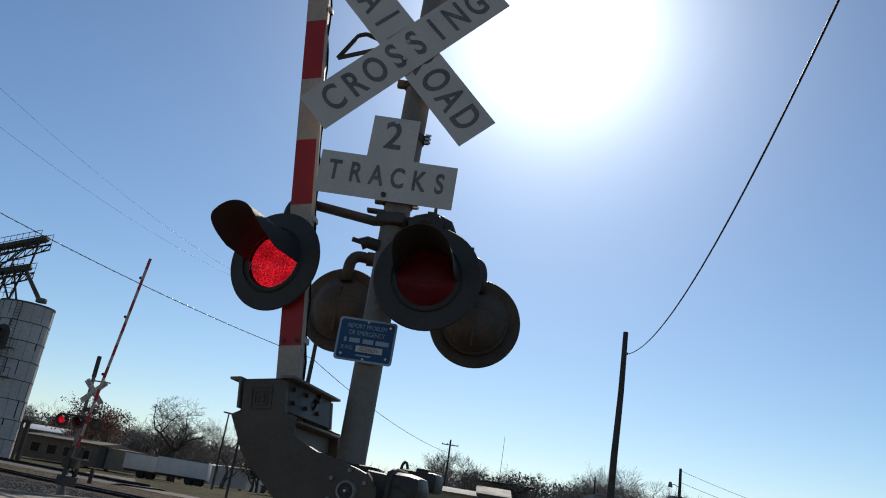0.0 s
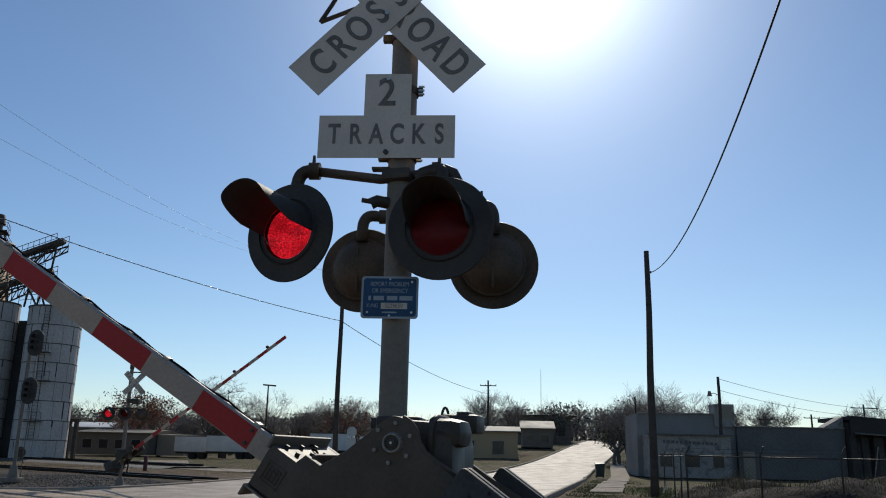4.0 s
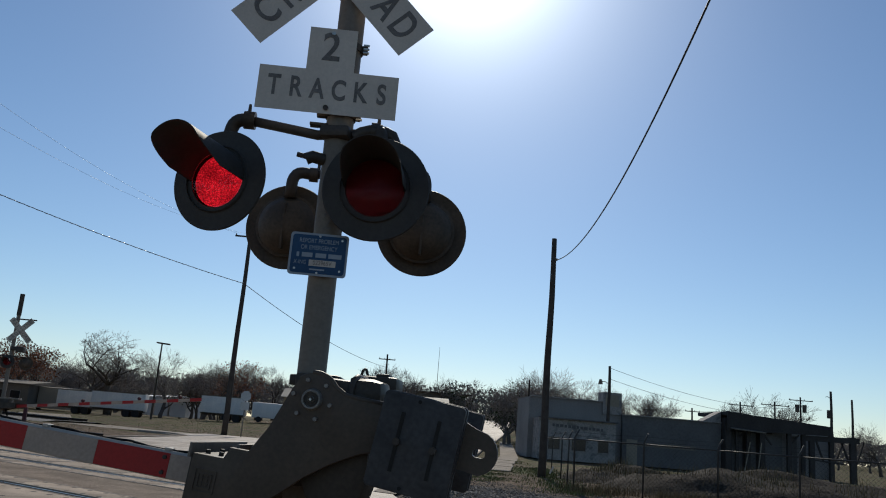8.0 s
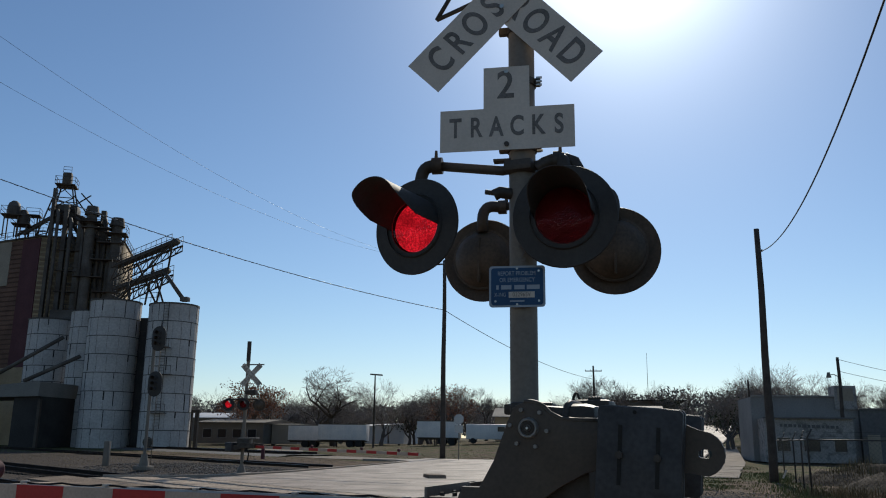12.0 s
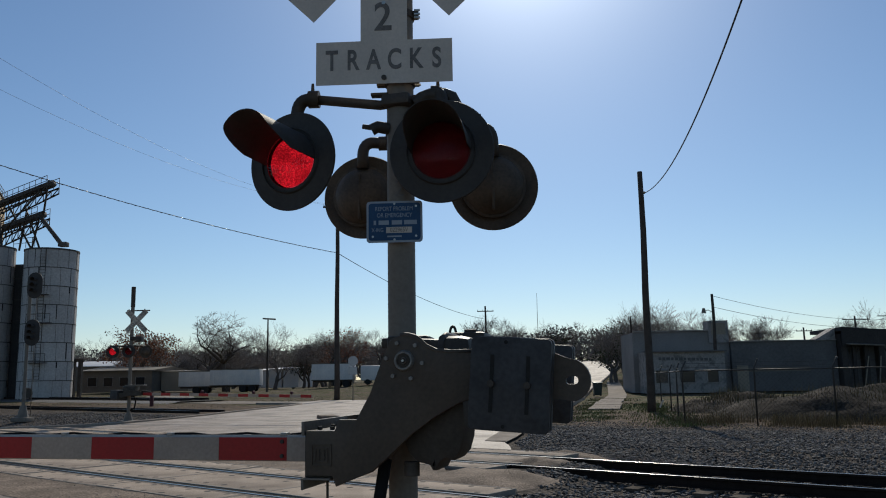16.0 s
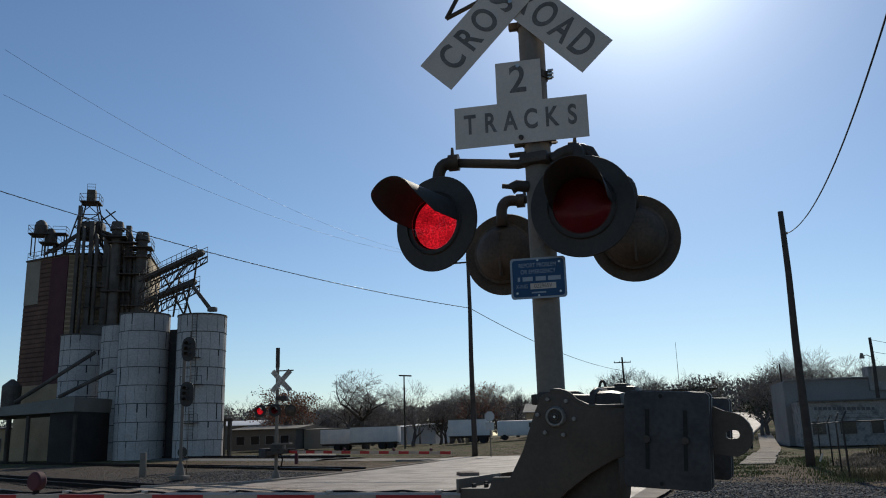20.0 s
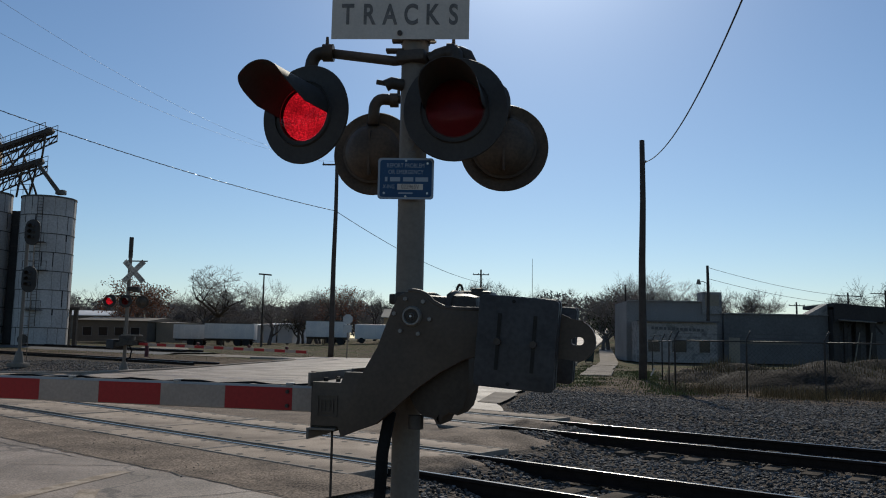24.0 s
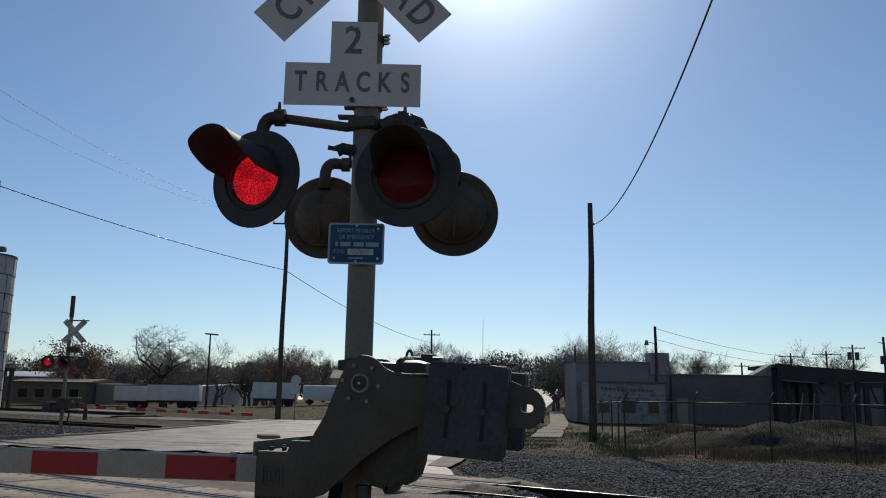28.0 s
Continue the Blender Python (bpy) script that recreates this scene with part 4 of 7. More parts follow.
    # flexible conduit beside the mast foot
    bm = tube(bmesh.new(), [(MX - 0.055, MY - 0.22, 1.16), (MX - 0.085, MY - 0.22, 0.98), (MX - 0.095, MY - 0.22, 0.75), (MX - 0.085, MY - 0.20, 0.45), (MX - 0.06, MY - 0.15, 0.15), (MX - 0.03, MY - 0.10, -0.3)], 0.028, 12)
    part("flexible_conduit", bm, M_RUBBER, t)
    return t


def blade(parent, name, c, ang, y, text, w=1.2, h=0.228, gap=0.0):
    m = pose(c[0], y, c[1], 0, ang, 0)
    bm = bmesh.new()
    plate(bm, [(-w / 2, -h / 2), (w / 2, -h / 2), (w / 2, h / 2), (-w / 2, h / 2)], -0.0012, 0.0012)
    ob = part(name, bm, [M_SIGNWHITE], parent)
    ob.matrix_local = m
    if text:
        n = len(text)
        for i, ch in enumerate(text):
            u = (i - (n - 1) / 2) * (w * 0.88 / n)
            if gap:
                u += gap if i >= n // 2 else -gap
            letters("letter", ch, 0.15, M_LETTER, ob, pose(u, -0.0022, 0), xs=0.72, bold=0.004)
    return ob


def near_signs():
    t = thing("crossbuck_sign", pose(0, 0, 0), "white crossbuck sign lettered RAILROAD CROSSING on the signal mast", "road sign")
    c = (-0.760, 3.815)
    blade(t, "blade", (c[0] + 0.016, c[1] + 0.014), 46, SIGN_Y + 0.006, "RAILROAD", gap=0.028)
    blade(t, "blade", c, -46, SIGN_Y - 0.002, "CROSSING")
    for dx, dz in ((0.0, 0.05), (0.0, -0.05)):
        part("sign_bolt", cy((c[0] + dx, SIGN_Y - 0.012, c[1] + dz), (c[0] + dx, SIGN_Y + 0.06, c[1] + dz), 0.012, seg=6), M_BOLT, t)
    bm = bmesh.new()
    tri = [(-1.115, 3.735), (-0.90, 3.825), (-0.88, 3.865), (-0.99, 3.90), (-1.03, 3.885)]
    for p, q in zip(tri, tri[1:] + tri[:1]):
        tube(bm, [(p[0], SIGN_Y + 0.03, p[1]), (q[0], SIGN_Y + 0.03, q[1])], 0.012, 6)
    part("sign_brace", bm, M_DARKCAST, t)
    s = thing("track_count_sign", pose(0, 0, 0), "white sign reading 2 TRACKS below the crossbuck", "road sign")
    ox, oz = -0.7385, 2.970
    out = [(-0.343, 0), (0.343, 0), (0.343, 0.226), (0.118, 0.226), (0.118, 0.452), (-0.118, 0.452), (-0.118, 0.226), (-0.343, 0.226)]
    bm = plate(bmesh.new(), [(ox + x, oz + z) for x, z in out], SIGN_Y - 0.0012, SIGN_Y + 0.0012)
    pl = part("sign_plate", bm, M_SIGNWHITE, s)
    for i, ch in enumerate("TRACKS"):
        letters("letter", ch, 0.106, M_LETTER, pl, pose(ox - 0.263 + 0.1055 * i, SIGN_Y - 0.0022, oz + 0.122), xs=0.70, bold=0.0035)
    letters("numeral", "2", 0.152, M_LETTER, pl, pose(ox - 0.004, SIGN_Y - 0.0022, oz + 0.345), xs=0.9, bold=0.003)
    part("sign_bolt", cy((ox, SIGN_Y - 0.01, oz + 0.03), (ox, SIGN_Y + 0.02, oz + 0.03), 0.013, seg=10), M_DARKCAST, pl)
    part("sign_bolt", cy((ox, SIGN_Y - 0.008, oz + 0.425), (ox, SIGN_Y + 0.02, oz + 0.425), 0.010, seg=10), M_BOLT, pl)
    # blue emergency notice
    b = thing("emergency_notice_sign", pose(-0.690, 4.352, 2.266), "small blue notice sign reading REPORT PROBLEM OR EMERGENCY on the mast", "sign")
    W, H, r = 0.272, 0.203, 0.016
    rim = arc_pts((W / 2 - r, H / 2 - r), r, 0, 90, 5) + arc_pts((-W / 2 + r, H / 2 - r), r, 90, 180, 5) + arc_pts((-W / 2 + r, -H / 2 + r), r, 180, 270, 5) + arc_pts((W / 2 - r, -H / 2 + r), r, 270, 360, 5)
    bd = part("border", plate(bmesh.new(), rim, -0.001, 0.002), M_BLUEWHITE, b)
    inner = [(x * (1 - 0.010 / (W / 2)), z * (1 - 0.010 / (H / 2))) for x, z in rim]
    face = part("face", plate(bmesh.new(), inner, -0.0022, -0.0012), M_BLUE, b)
    letters("line", "REPORT PROBLEM", 0.0215, M_BLUEWHITE, face, pose(-0.002, -0.0026, 0.063), xs=0.76)
    letters("line", "OR EMERGENCY", 0.0215, M_BLUEWHITE, face, pose(0, -0.0026, 0.031), xs=0.78)
    bm = bmesh.new()
    for x0, w in ((-0.095, 0.012), (-0.052, 0.05), (0.012, 0.05), (0.078, 0.062)):
        box(bm, (x0, -0.0026, -0.004), (w, 0.0008, 0.021))
    part("number_bars", bm, M_BLUEWHITE, face)
    letters("line", "X-ING", 0.020, M_BLUEWHITE, face, pose(-0.082, -0.0026, -0.041), xs=0.75)
    part("number_plate", bx((0.022, -0.0026, -0.041), (0.125, 0.0008, 0.029)), M_SIGNWHITE, face)
    letters("line", "022965V", 0.0215, M_LETTER, face, pose(0.022, -0.0036, -0.041), xs=0.82)
    part("small_bar", bx((0.0, -0.0026, -0.072), (0.07, 0.0008, 0.007)), M_BLUEWHITE, face)
    for x, z in ((-0.105, -0.072), (0.105, 0.075), (0.105, -0.072), (0.0, 0.088), (0.0, -0.088)):
        part("rivet", cy((x, -0.004, z), (x, -0.001, z), 0.0055, seg=10), M_BOLT, b)
    part("sign_strap", bx((0, 0.006, 0), (0.10, 0.008, 0.03)), M_GALV, b)


near_mast()
near_signs()
SHUTTERS = []
for nm, at, az, tl, lit in (("flashing_light", FRONT_L, -21.5, 0, True), ("flashing_light", FRONT_R, -6, 0, True)):
    SHUTTERS.append(lamp_head(nm, at, az, tl, "lights of the near signal", lit, hood=0.395 if az < -10 else 0.31)[1])
for at, az in ((REAR_L, 172), (REAR_R, 178)):
    lamp_head("flashing_light", at, az, 0, "lights of the near signal", False, True, "grey-brown back of a round railway flashing light")

# ---- the near gate ----
PIVOT = (-0.616, 4.10, 1.593)
GATE_YAW = -11.0


ROD_AT = (-0.385, 0.05, -0.50)


def rivet_ring(parent, c, r, n, y, size=0.011, start=20):
    for k in range(n):
        a = radians(start + 360 / n * k)
        part("bolt_head", cy((c[0] + r * math.cos(a), y, c[1] + r * math.sin(a)), (c[0] + r * math.cos(a), y - 0.012, c[1] + r * math.sin(a)), size, seg=6), M_BOLTDULL, parent)


def near_gate():
    """The moving gate: two side castings, foot bracket, striped arm and counterweights. Origin at the pivot; the arm runs along -x."""
    t = thing("crossing_gate", pose(*PIVOT, 0, 0, GATE_YAW), "railway crossing gate with red and white striped arm and counterweights", "crossing gate")
    out = [(-0.460, -0.300), (-0.325, -0.300), (-0.305, -0.252), (-0.224, -0.252), (-0.16, -0.14), (-0.095, 0.03), (-0.07, 0.08)] + arc_pts((0, 0), 0.112, 132, 55, 8) + [(0.095, 0.062), (0.14, 0.040), (0.20, 0.034), (0.33, 0.030), (0.58, 0.030), (0.615, 0.025), (0.615, -0.168), (0.58, -0.165), (0.33, -0.16), (0.24, -0.185), (0.13, -0.245), (0.03, -0.315), (-0.064, -0.400), (-0.157, -0.478), (-0.24, -0.508), (-0.318, -0.540), (-0.335, -0.495), (-0.460, -0.495)]
    castings = []
    for y0, y1 in ((-0.022, 0.022), (0.60, 0.64)):
        bm = plate(bmesh.new(), out if y0 < 0 else [p for i, p in enumerate(out) if p[0] < 0.63], y0, y1, 0.006)
        c = part("side_casting", bm, M_OLIVE, t, "olive painted cast side arm")
        castings.append(c)
    front = castings[0]
    # the tail, with a slot through it
    tail = bmesh.new()
    rim = [(0.615, -0.168), (0.615, -0.12), (0.615, -0.07), (0.615, 0.025), (0.66, 0.018), (0.70, 0.0)] + arc_pts((0.712, -0.095), 0.09, 65, -75, 8) + [(0.66, -0.17)]
    hole = [(0.725 + 0.027 * math.copysign(abs(math.cos(q)) ** 0.6, math.cos(q)), -0.095 + 0.017 * math.copysign(abs(math.sin(q)) ** 0.8, math.sin(q))) for q in [math.atan2(z + 0.095, (x - 0.69) * 0.7) for x, z in rim]]
    loops = [[tail.verts.new((x, y, z)) for x, z in line] for line, y in ((rim, -0.030), (rim, 0.030), (hole, 0.030), (hole, -0.030))]
    for a, c in zip(loops, loops[1:] + loops[:1]):
        for i in range(len(rim)):
            j = (i + 1) % len(rim)
            tail.faces.new((a[i], a[j], c[j], c[i]))
    bmesh.ops.recalc_face_normals(tail, faces=tail.faces)
    part("slotted_tail", tail, M_OLIVE, front)
    bm = lathe(bmesh.new(), [(0.0, 0.044), (0.013, 0.044), (0.015, 0.030), (0.030, 0.030), (0.033, 0.042), (0.039, 0.042), (0.043, 0.036), (0.046, 0.022), (0.046, 0.0)], pose(0, 0, 0, 90), 28)
    part("pivot_hub", bm, [M_BOLTDULL], front)
    part("hub_cap", lathe(bmesh.new(), [(0.0, 0.0445), (0.012, 0.0445), (0.0145, 0.033), (0.029, 0.033), (0.029, 0.0302)], pose(0, -0.001, 0, 90), 24), M_DARKCAST, front)
    part("shaft_end", cy((0, -0.049, 0), (0, -0.03, 0), 0.0055, seg=16), M_BOLT, front)
    rivet_ring(front, (0, 0), 0.083, 6, -0.022, 0.0095, 52)
    # cast rim lit along the top edge
    rim = tube(bmesh.new(), [(x, -0.012, z) for x, z in arc_pts((0, 0), 0.112, 100, 55, 6) + [(0.095, 0.062), (0.14, 0.040), (0.20, 0.034), (0.30, 0.032)]], 0.012, 8)
    part("cast_rim", rim, M_OLIVE, front)
    # maker's panel as a raised frame
    for dx, dz, w, h in ((0, 0.045, 0.094, 0.006), (0, -0.045, 0.094, 0.006), (0.045, 0, 0.006, 0.094), (-0.045, 0, 0.006, 0.094), (0, 0.028, 0.06, 0.005), (0, -0.028, 0.06, 0.005), (0.028, 0, 0.005, 0.06), (-0.028, 0, 0.005, 0.06), (0, 0.012, 0.04, 0.005), (0, -0.010, 0.04, 0.005), (-0.010, 0.0, 0.005, 0.045), (0.012, 0.0, 0.005, 0.045)):
        part("emblem_bar", bx((-0.385 + dx, -0.024, -0.405 + dz), (w, 0.006, h)), M_OLIVE, front)
    # foot bracket between the castings
    br = bmesh.new()
    box(br, (-0.400, 0.31, -0.308), (0.135, 0.60, 0.012))
    box(br, (-0.400, 0.31, -0.505), (0.150, 0.60, 0.012))
    box(br, (-0.466, 0.30, -0.41), (0.012, 0.60, 0.185))
    box(br, (-0.335, 0.31, -0.41), (0.010, 0.58, 0.175))
    bk = part("foot_bracket", br, M_DARKCAST, t)
    for z0, w in ((-0.290, 0.062), (-0.53, 0.05)):
        b2 = bmesh.new()
        box(b2, (-0.473, 0.30, z0), (0.012, 0.66, w), bev=0.003)
        if z0 < -0.5:
            box(b2, (-0.411, 0.30, z0 + 0.022), (0.135, 0.66, 0.008))
        part("bracket_angle", b2, M_GALV, bk)
    b2 = bmesh.new()
    box(b2, (-0.285, 0.31, -0.272), (0.012, 0.58, 0.07), bev=0.003)
    box(b2, (-0.245, 0.31, -0.304), (0.075, 0.58, 0.010))
    part("bracket_angle", b2, M_GALV, bk)
    for k in range(6):
        part("bracket_bolt", cy((-0.435 + 0.06 * (k % 2), 0.08 + 0.16 * (k // 2), -0.304), (-0.435 + 0.06 * (k % 2), 0.08 + 0.16 * (k // 2), -0.286), 0.011, seg=6), M_DARKCAST, bk)
    for k in range(8):
        part("bracket_bolt", cy((-0.472, 0.08 + 0.14 * (k % 4), -0.36 - 0.09 * (k // 4)), (-0.482, 0.08 + 0.14 * (k % 4), -0.36 - 0.09 * (k // 4)), 0.010, seg=6), M_DARKCAST, bk)
    # arm
    AY, AZ = 0.28, -0.400
    arm = bmesh.new()
    L0, L1 = -0.40, -8.6
    prev = None
    for x, h, d in ((L0, 0.062, 0.030), (-2.4, 0.062, 0.030), (-2.42, 0.056, 0.026), (-5.0, 0.050, 0.024), (L1, 0.036, 0.018)):
        ring = [arm.verts.new((x, AY + d * sy, AZ + h * sz)) for sy, sz in ((-0.75, -1), (-1, -0.88), (-1, 0.80), (-0.55, 1), (0.55, 1), (1, 0.80), (1, -0.88), (0.75, -1))]
        if prev:
            for k in range(8):
                arm.faces.new((prev[k], ring[k], ring[(k + 1) % 8], prev[(k + 1) % 8]))
        else:
            arm.faces.new(ring)
        prev = ring
    arm.faces.new(prev[::-1])
    bmesh.ops.recalc_face_normals(arm, faces=arm.faces)
    a = part("gate_arm", arm, M_ARMALU, t, "hollow striped gate arm")
    x, red, k = -0.43, False, 0
    widths = [0.246] + [0.362] * 30
    while x - widths[k] > L1 + 0.1:
        w = widths[k]
        xm = x - w / 2
        f = smooth(2.4, 8.6, -xm)
        h, d = (0.0555 - 0.02 * f, 0.0305 - 0.012 * f) if xm < -2.4 else (0.0545, 0.0305)
        bm = bmesh.new()
        box(bm, (xm, AY, AZ - 0.003), (w - 0.001, 2 * d + 0.0024, 2 * h))
        part("red_band" if red else "white_band", bm, M_ARMRED if red else M_ARMWHITE, a)
        x -= w
        red = not red
        k += 1
    for xb in (-0.70,):
        for dz in (0.032, -0.036):
            part("arm_bolt", cy((xb, AY - 0.031, AZ + dz), (xb, AY - 0.042, AZ + dz), 0.010, seg=6), M_DUCT, a)
    cable = [(-0.30, AY, AZ + 0.09), (-0.42, AY, AZ + 0.072)] + [(-0.5 - 0.1 * i, AY + 0.004, AZ + 0.064 + 0.006 * math.sin(i * 1.9) - 0.0011 * max(0, i - 18) * 0.4) for i in range(60)]
    part("arm_cable", tube(bmesh.new(), cable, 0.006, 6), M_RUBBER, a)
    loop = [(-0.40 + 0.020 * math.cos(q) - 0.006 * q, AY + 0.06 + 0.008 * q, AZ + 0.088 + 0.020 * math.sin(q)) for q in [0.5 * i for i in range(26)]]
    part("cable_coil", tube(bmesh.new(), loop, 0.006, 6), M_RUBBER, a)
    for i in range(7):
        xc = -0.70 - 0.62 * i
        bm = bx((xc, AY, AZ + 0.066), (0.030, 0.05, 0.016), bev=0.004)
        part("cable_clip", bm, M_ARMALU, a)
    for xc in (-3.44, -5.6, -8.35):
        lt = part("arm_light", lathe(bmesh.new(), [(0.0, 0.035), (0.05, 0.03), (0.058, 0.02), (0.058, -0.02), (0.05, -0.03), (0.0, -0.035)], pose(xc, AY, AZ + 0.13, 90), 20), M_MAROON, a, "dark red gate arm lamp")
        part("lamp_stem", cy((xc, AY, AZ + 0.05), (xc, AY, AZ + 0.08), 0.02, seg=10), M_RUBBER, lt)
    # rod that hangs from the foot
    rod = part("hanging_rod", cy((0, 0, 0), (0.004, 0, -1.05), 0.006, seg=8), M_DARKCAST, t)
    rod.matrix_local = pose(*ROD_AT)
    # counterweights: stacked plates with slots on both casting tails
    for y0, n, dx in ((-0.118, 2, 0.0), (0.662, 2, 0.012)):
        for k in range(n):
            bm = bmesh.new()
            W0, H0, r = 0.336, 0.383, 0.02
            cx, cz = 0.478 + dx + 0.004 * k, -0.108 + 0.004 * k
            rim = arc_pts((cx + W0 / 2 - r, cz + H0 / 2 - r), r, 0, 90, 4) + arc_pts((cx - W0 / 2 + r, cz + H0 / 2 - r), r, 90, 180, 4) + arc_pts((cx - W0 / 2 + r, cz - H0 / 2 + r), r, 180, 270, 4) + arc_pts((cx + W0 / 2 - r, cz - H0 / 2 + r), r, 270, 360, 4)
            plate(bm, rim, y0 + 0.048 * k, y0 + 0.048 * k + 0.044, 0.005)
            w = part("counterweight", bm, M_WEIGHT, t, "slate grey counterweight plate")
            w.matrix_local = pose(cx, 0, cz) @ pose(0, 0, 0, 0, 4.0, 0) @ pose(-cx, 0, -cz)
            if (k == 0 and y0 < 0) or (k == 1 and y0 > 0):
                ys = y0 - 0.0015 if y0 < 0 else y0 + 0.048 + 0.0455
                for sx in (-0.075, 0.075):
                    sl = bmesh.new()
                    for dz in (-0.062, 0.062):
                        box(sl, (cx + sx, ys, cz + dz), (0.015, 0.004, 0.112))
                    part("slot", sl, M_HOLE, w)
                    part("slot_bolt", cy((cx + sx, ys, cz), (cx + sx, ys - 0.022, cz), 0.016, seg=6), M_DARKCAST, w)
                for sx, sz in ((-0.02, 0.172), (-0.02, -0.172)):
                    part("tie_hole", cy((cx + sx, ys + 0.001, cz + sz), (cx + sx, ys - 0.002, cz + sz), 0.008, seg=10), M_HOLE, w)
    return t


GATE = near_gate()


def gate_mechanism():
    """The fixed drive box between the castings, clamped to the mast."""
    t = thing("gate_mechanism", pose(*PIVOT, 0, 0, GATE_YAW), "dark grey-brown gate drive housing clamped to the mast", "gate mechanism")
    bm = bx((0.07, 0.30, -0.14), (0.35, 0.46, 0.38), (0, 0, 0), 0.06)
    part("drive_case", bm, M_DARKCAST, t)
    cover = bmesh.new()
    out = [(-0.04, -0.33), (-0.01, -0.40), (0.03, -0.44), (0.085, -0.452), (0.098, -0.475), (0.118, -0.475), (0.135, -0.44), (0.16, -0.425), (0.195, -0.432), (0.225, -0.40), (0.243, -0.34), (0.250, -0.26), (0.245, 0.0), (0.21, 0.09), (0.05, 0.10), (-0.03, 0.02)]
    plate(cover, out, 0.05, 0.30, 0.025)
    c = part("gear_cover", cover, M_DARKCAST, t)
    top = bx((0.200, 0.17, 0.046), (0.17, 0.24, 0.125), (0, 0, 0), 0.055)
    lid = part("motor_cover", top, M_DARKCAST, t)
    part("cover_strap", tube(bmesh.new(), [(0.150, 0.035, -0.05), (0.150, 0.035, 0.05), (0.152, 0.05, 0.095), (0.155, 0.12, 0.114), (0.155, 0.30, 0.114)], 0.014, 8), M_DARKCAST, lid)
    bm = bmesh.new()
    box(bm, (0.198, 0.42, 0.095), (0.185, 0.18, 0.085), bev=0.02)
    box(bm, (0.215, 0.42, 0.142), (0.06, 0.13, 0.018), bev=0.006)
    part("terminal_lid", bm, M_DARKCAST, t)
    loop = [(0.120 + 0.016 * math.cos(q), 0.40, 0.125 + 0.045 * math.sin(q)) for q in [math.pi * i / 8 for i in range(9)]]
    part("lifting_eye", tube(bmesh.new(), loop, 0.007, 6), M_DARKCAST, t)
    part("pivot_shaft", cy((0, -0.02, 0), (0, 0.64, 0), 0.03, seg=20), M_STEEL, t)
    for z in (0.09, -0.34):
        bm = bx((-0.06, 0.30, z), (0.20, 0.24, 0.06), (0, 0, 8), 0.015)
        box(bm, (-0.175, 0.27, z), (0.04, 0.05, 0.05), bev=0.01)
        part("mast_clamp", bm, M_DARKCAST, t)
    bm = cy((0.0, 0.08, -0.44), (0.0, 0.08, -0.50), 0.035, seg=14)
    part("conduit_fitting", bm, M_DARKCAST, t)
    part("drain_plug", cy((0.18, 0.10, -0.405), (0.18, 0.10, -0.42), 0.02, seg=8), M_BOLT, c)
    return t


gate_mechanism()

# ---- the far crossing signal ----
M_SIGNOLD = mat("dirty_sign_sheeting", (0.62, 0.55, 0.44), 0.6, 0, 0.2, 3, 30, 0.03, (0.25, 0.22, 0.18))
FX, FY = -14.63, 33.0
FZ = 0.0


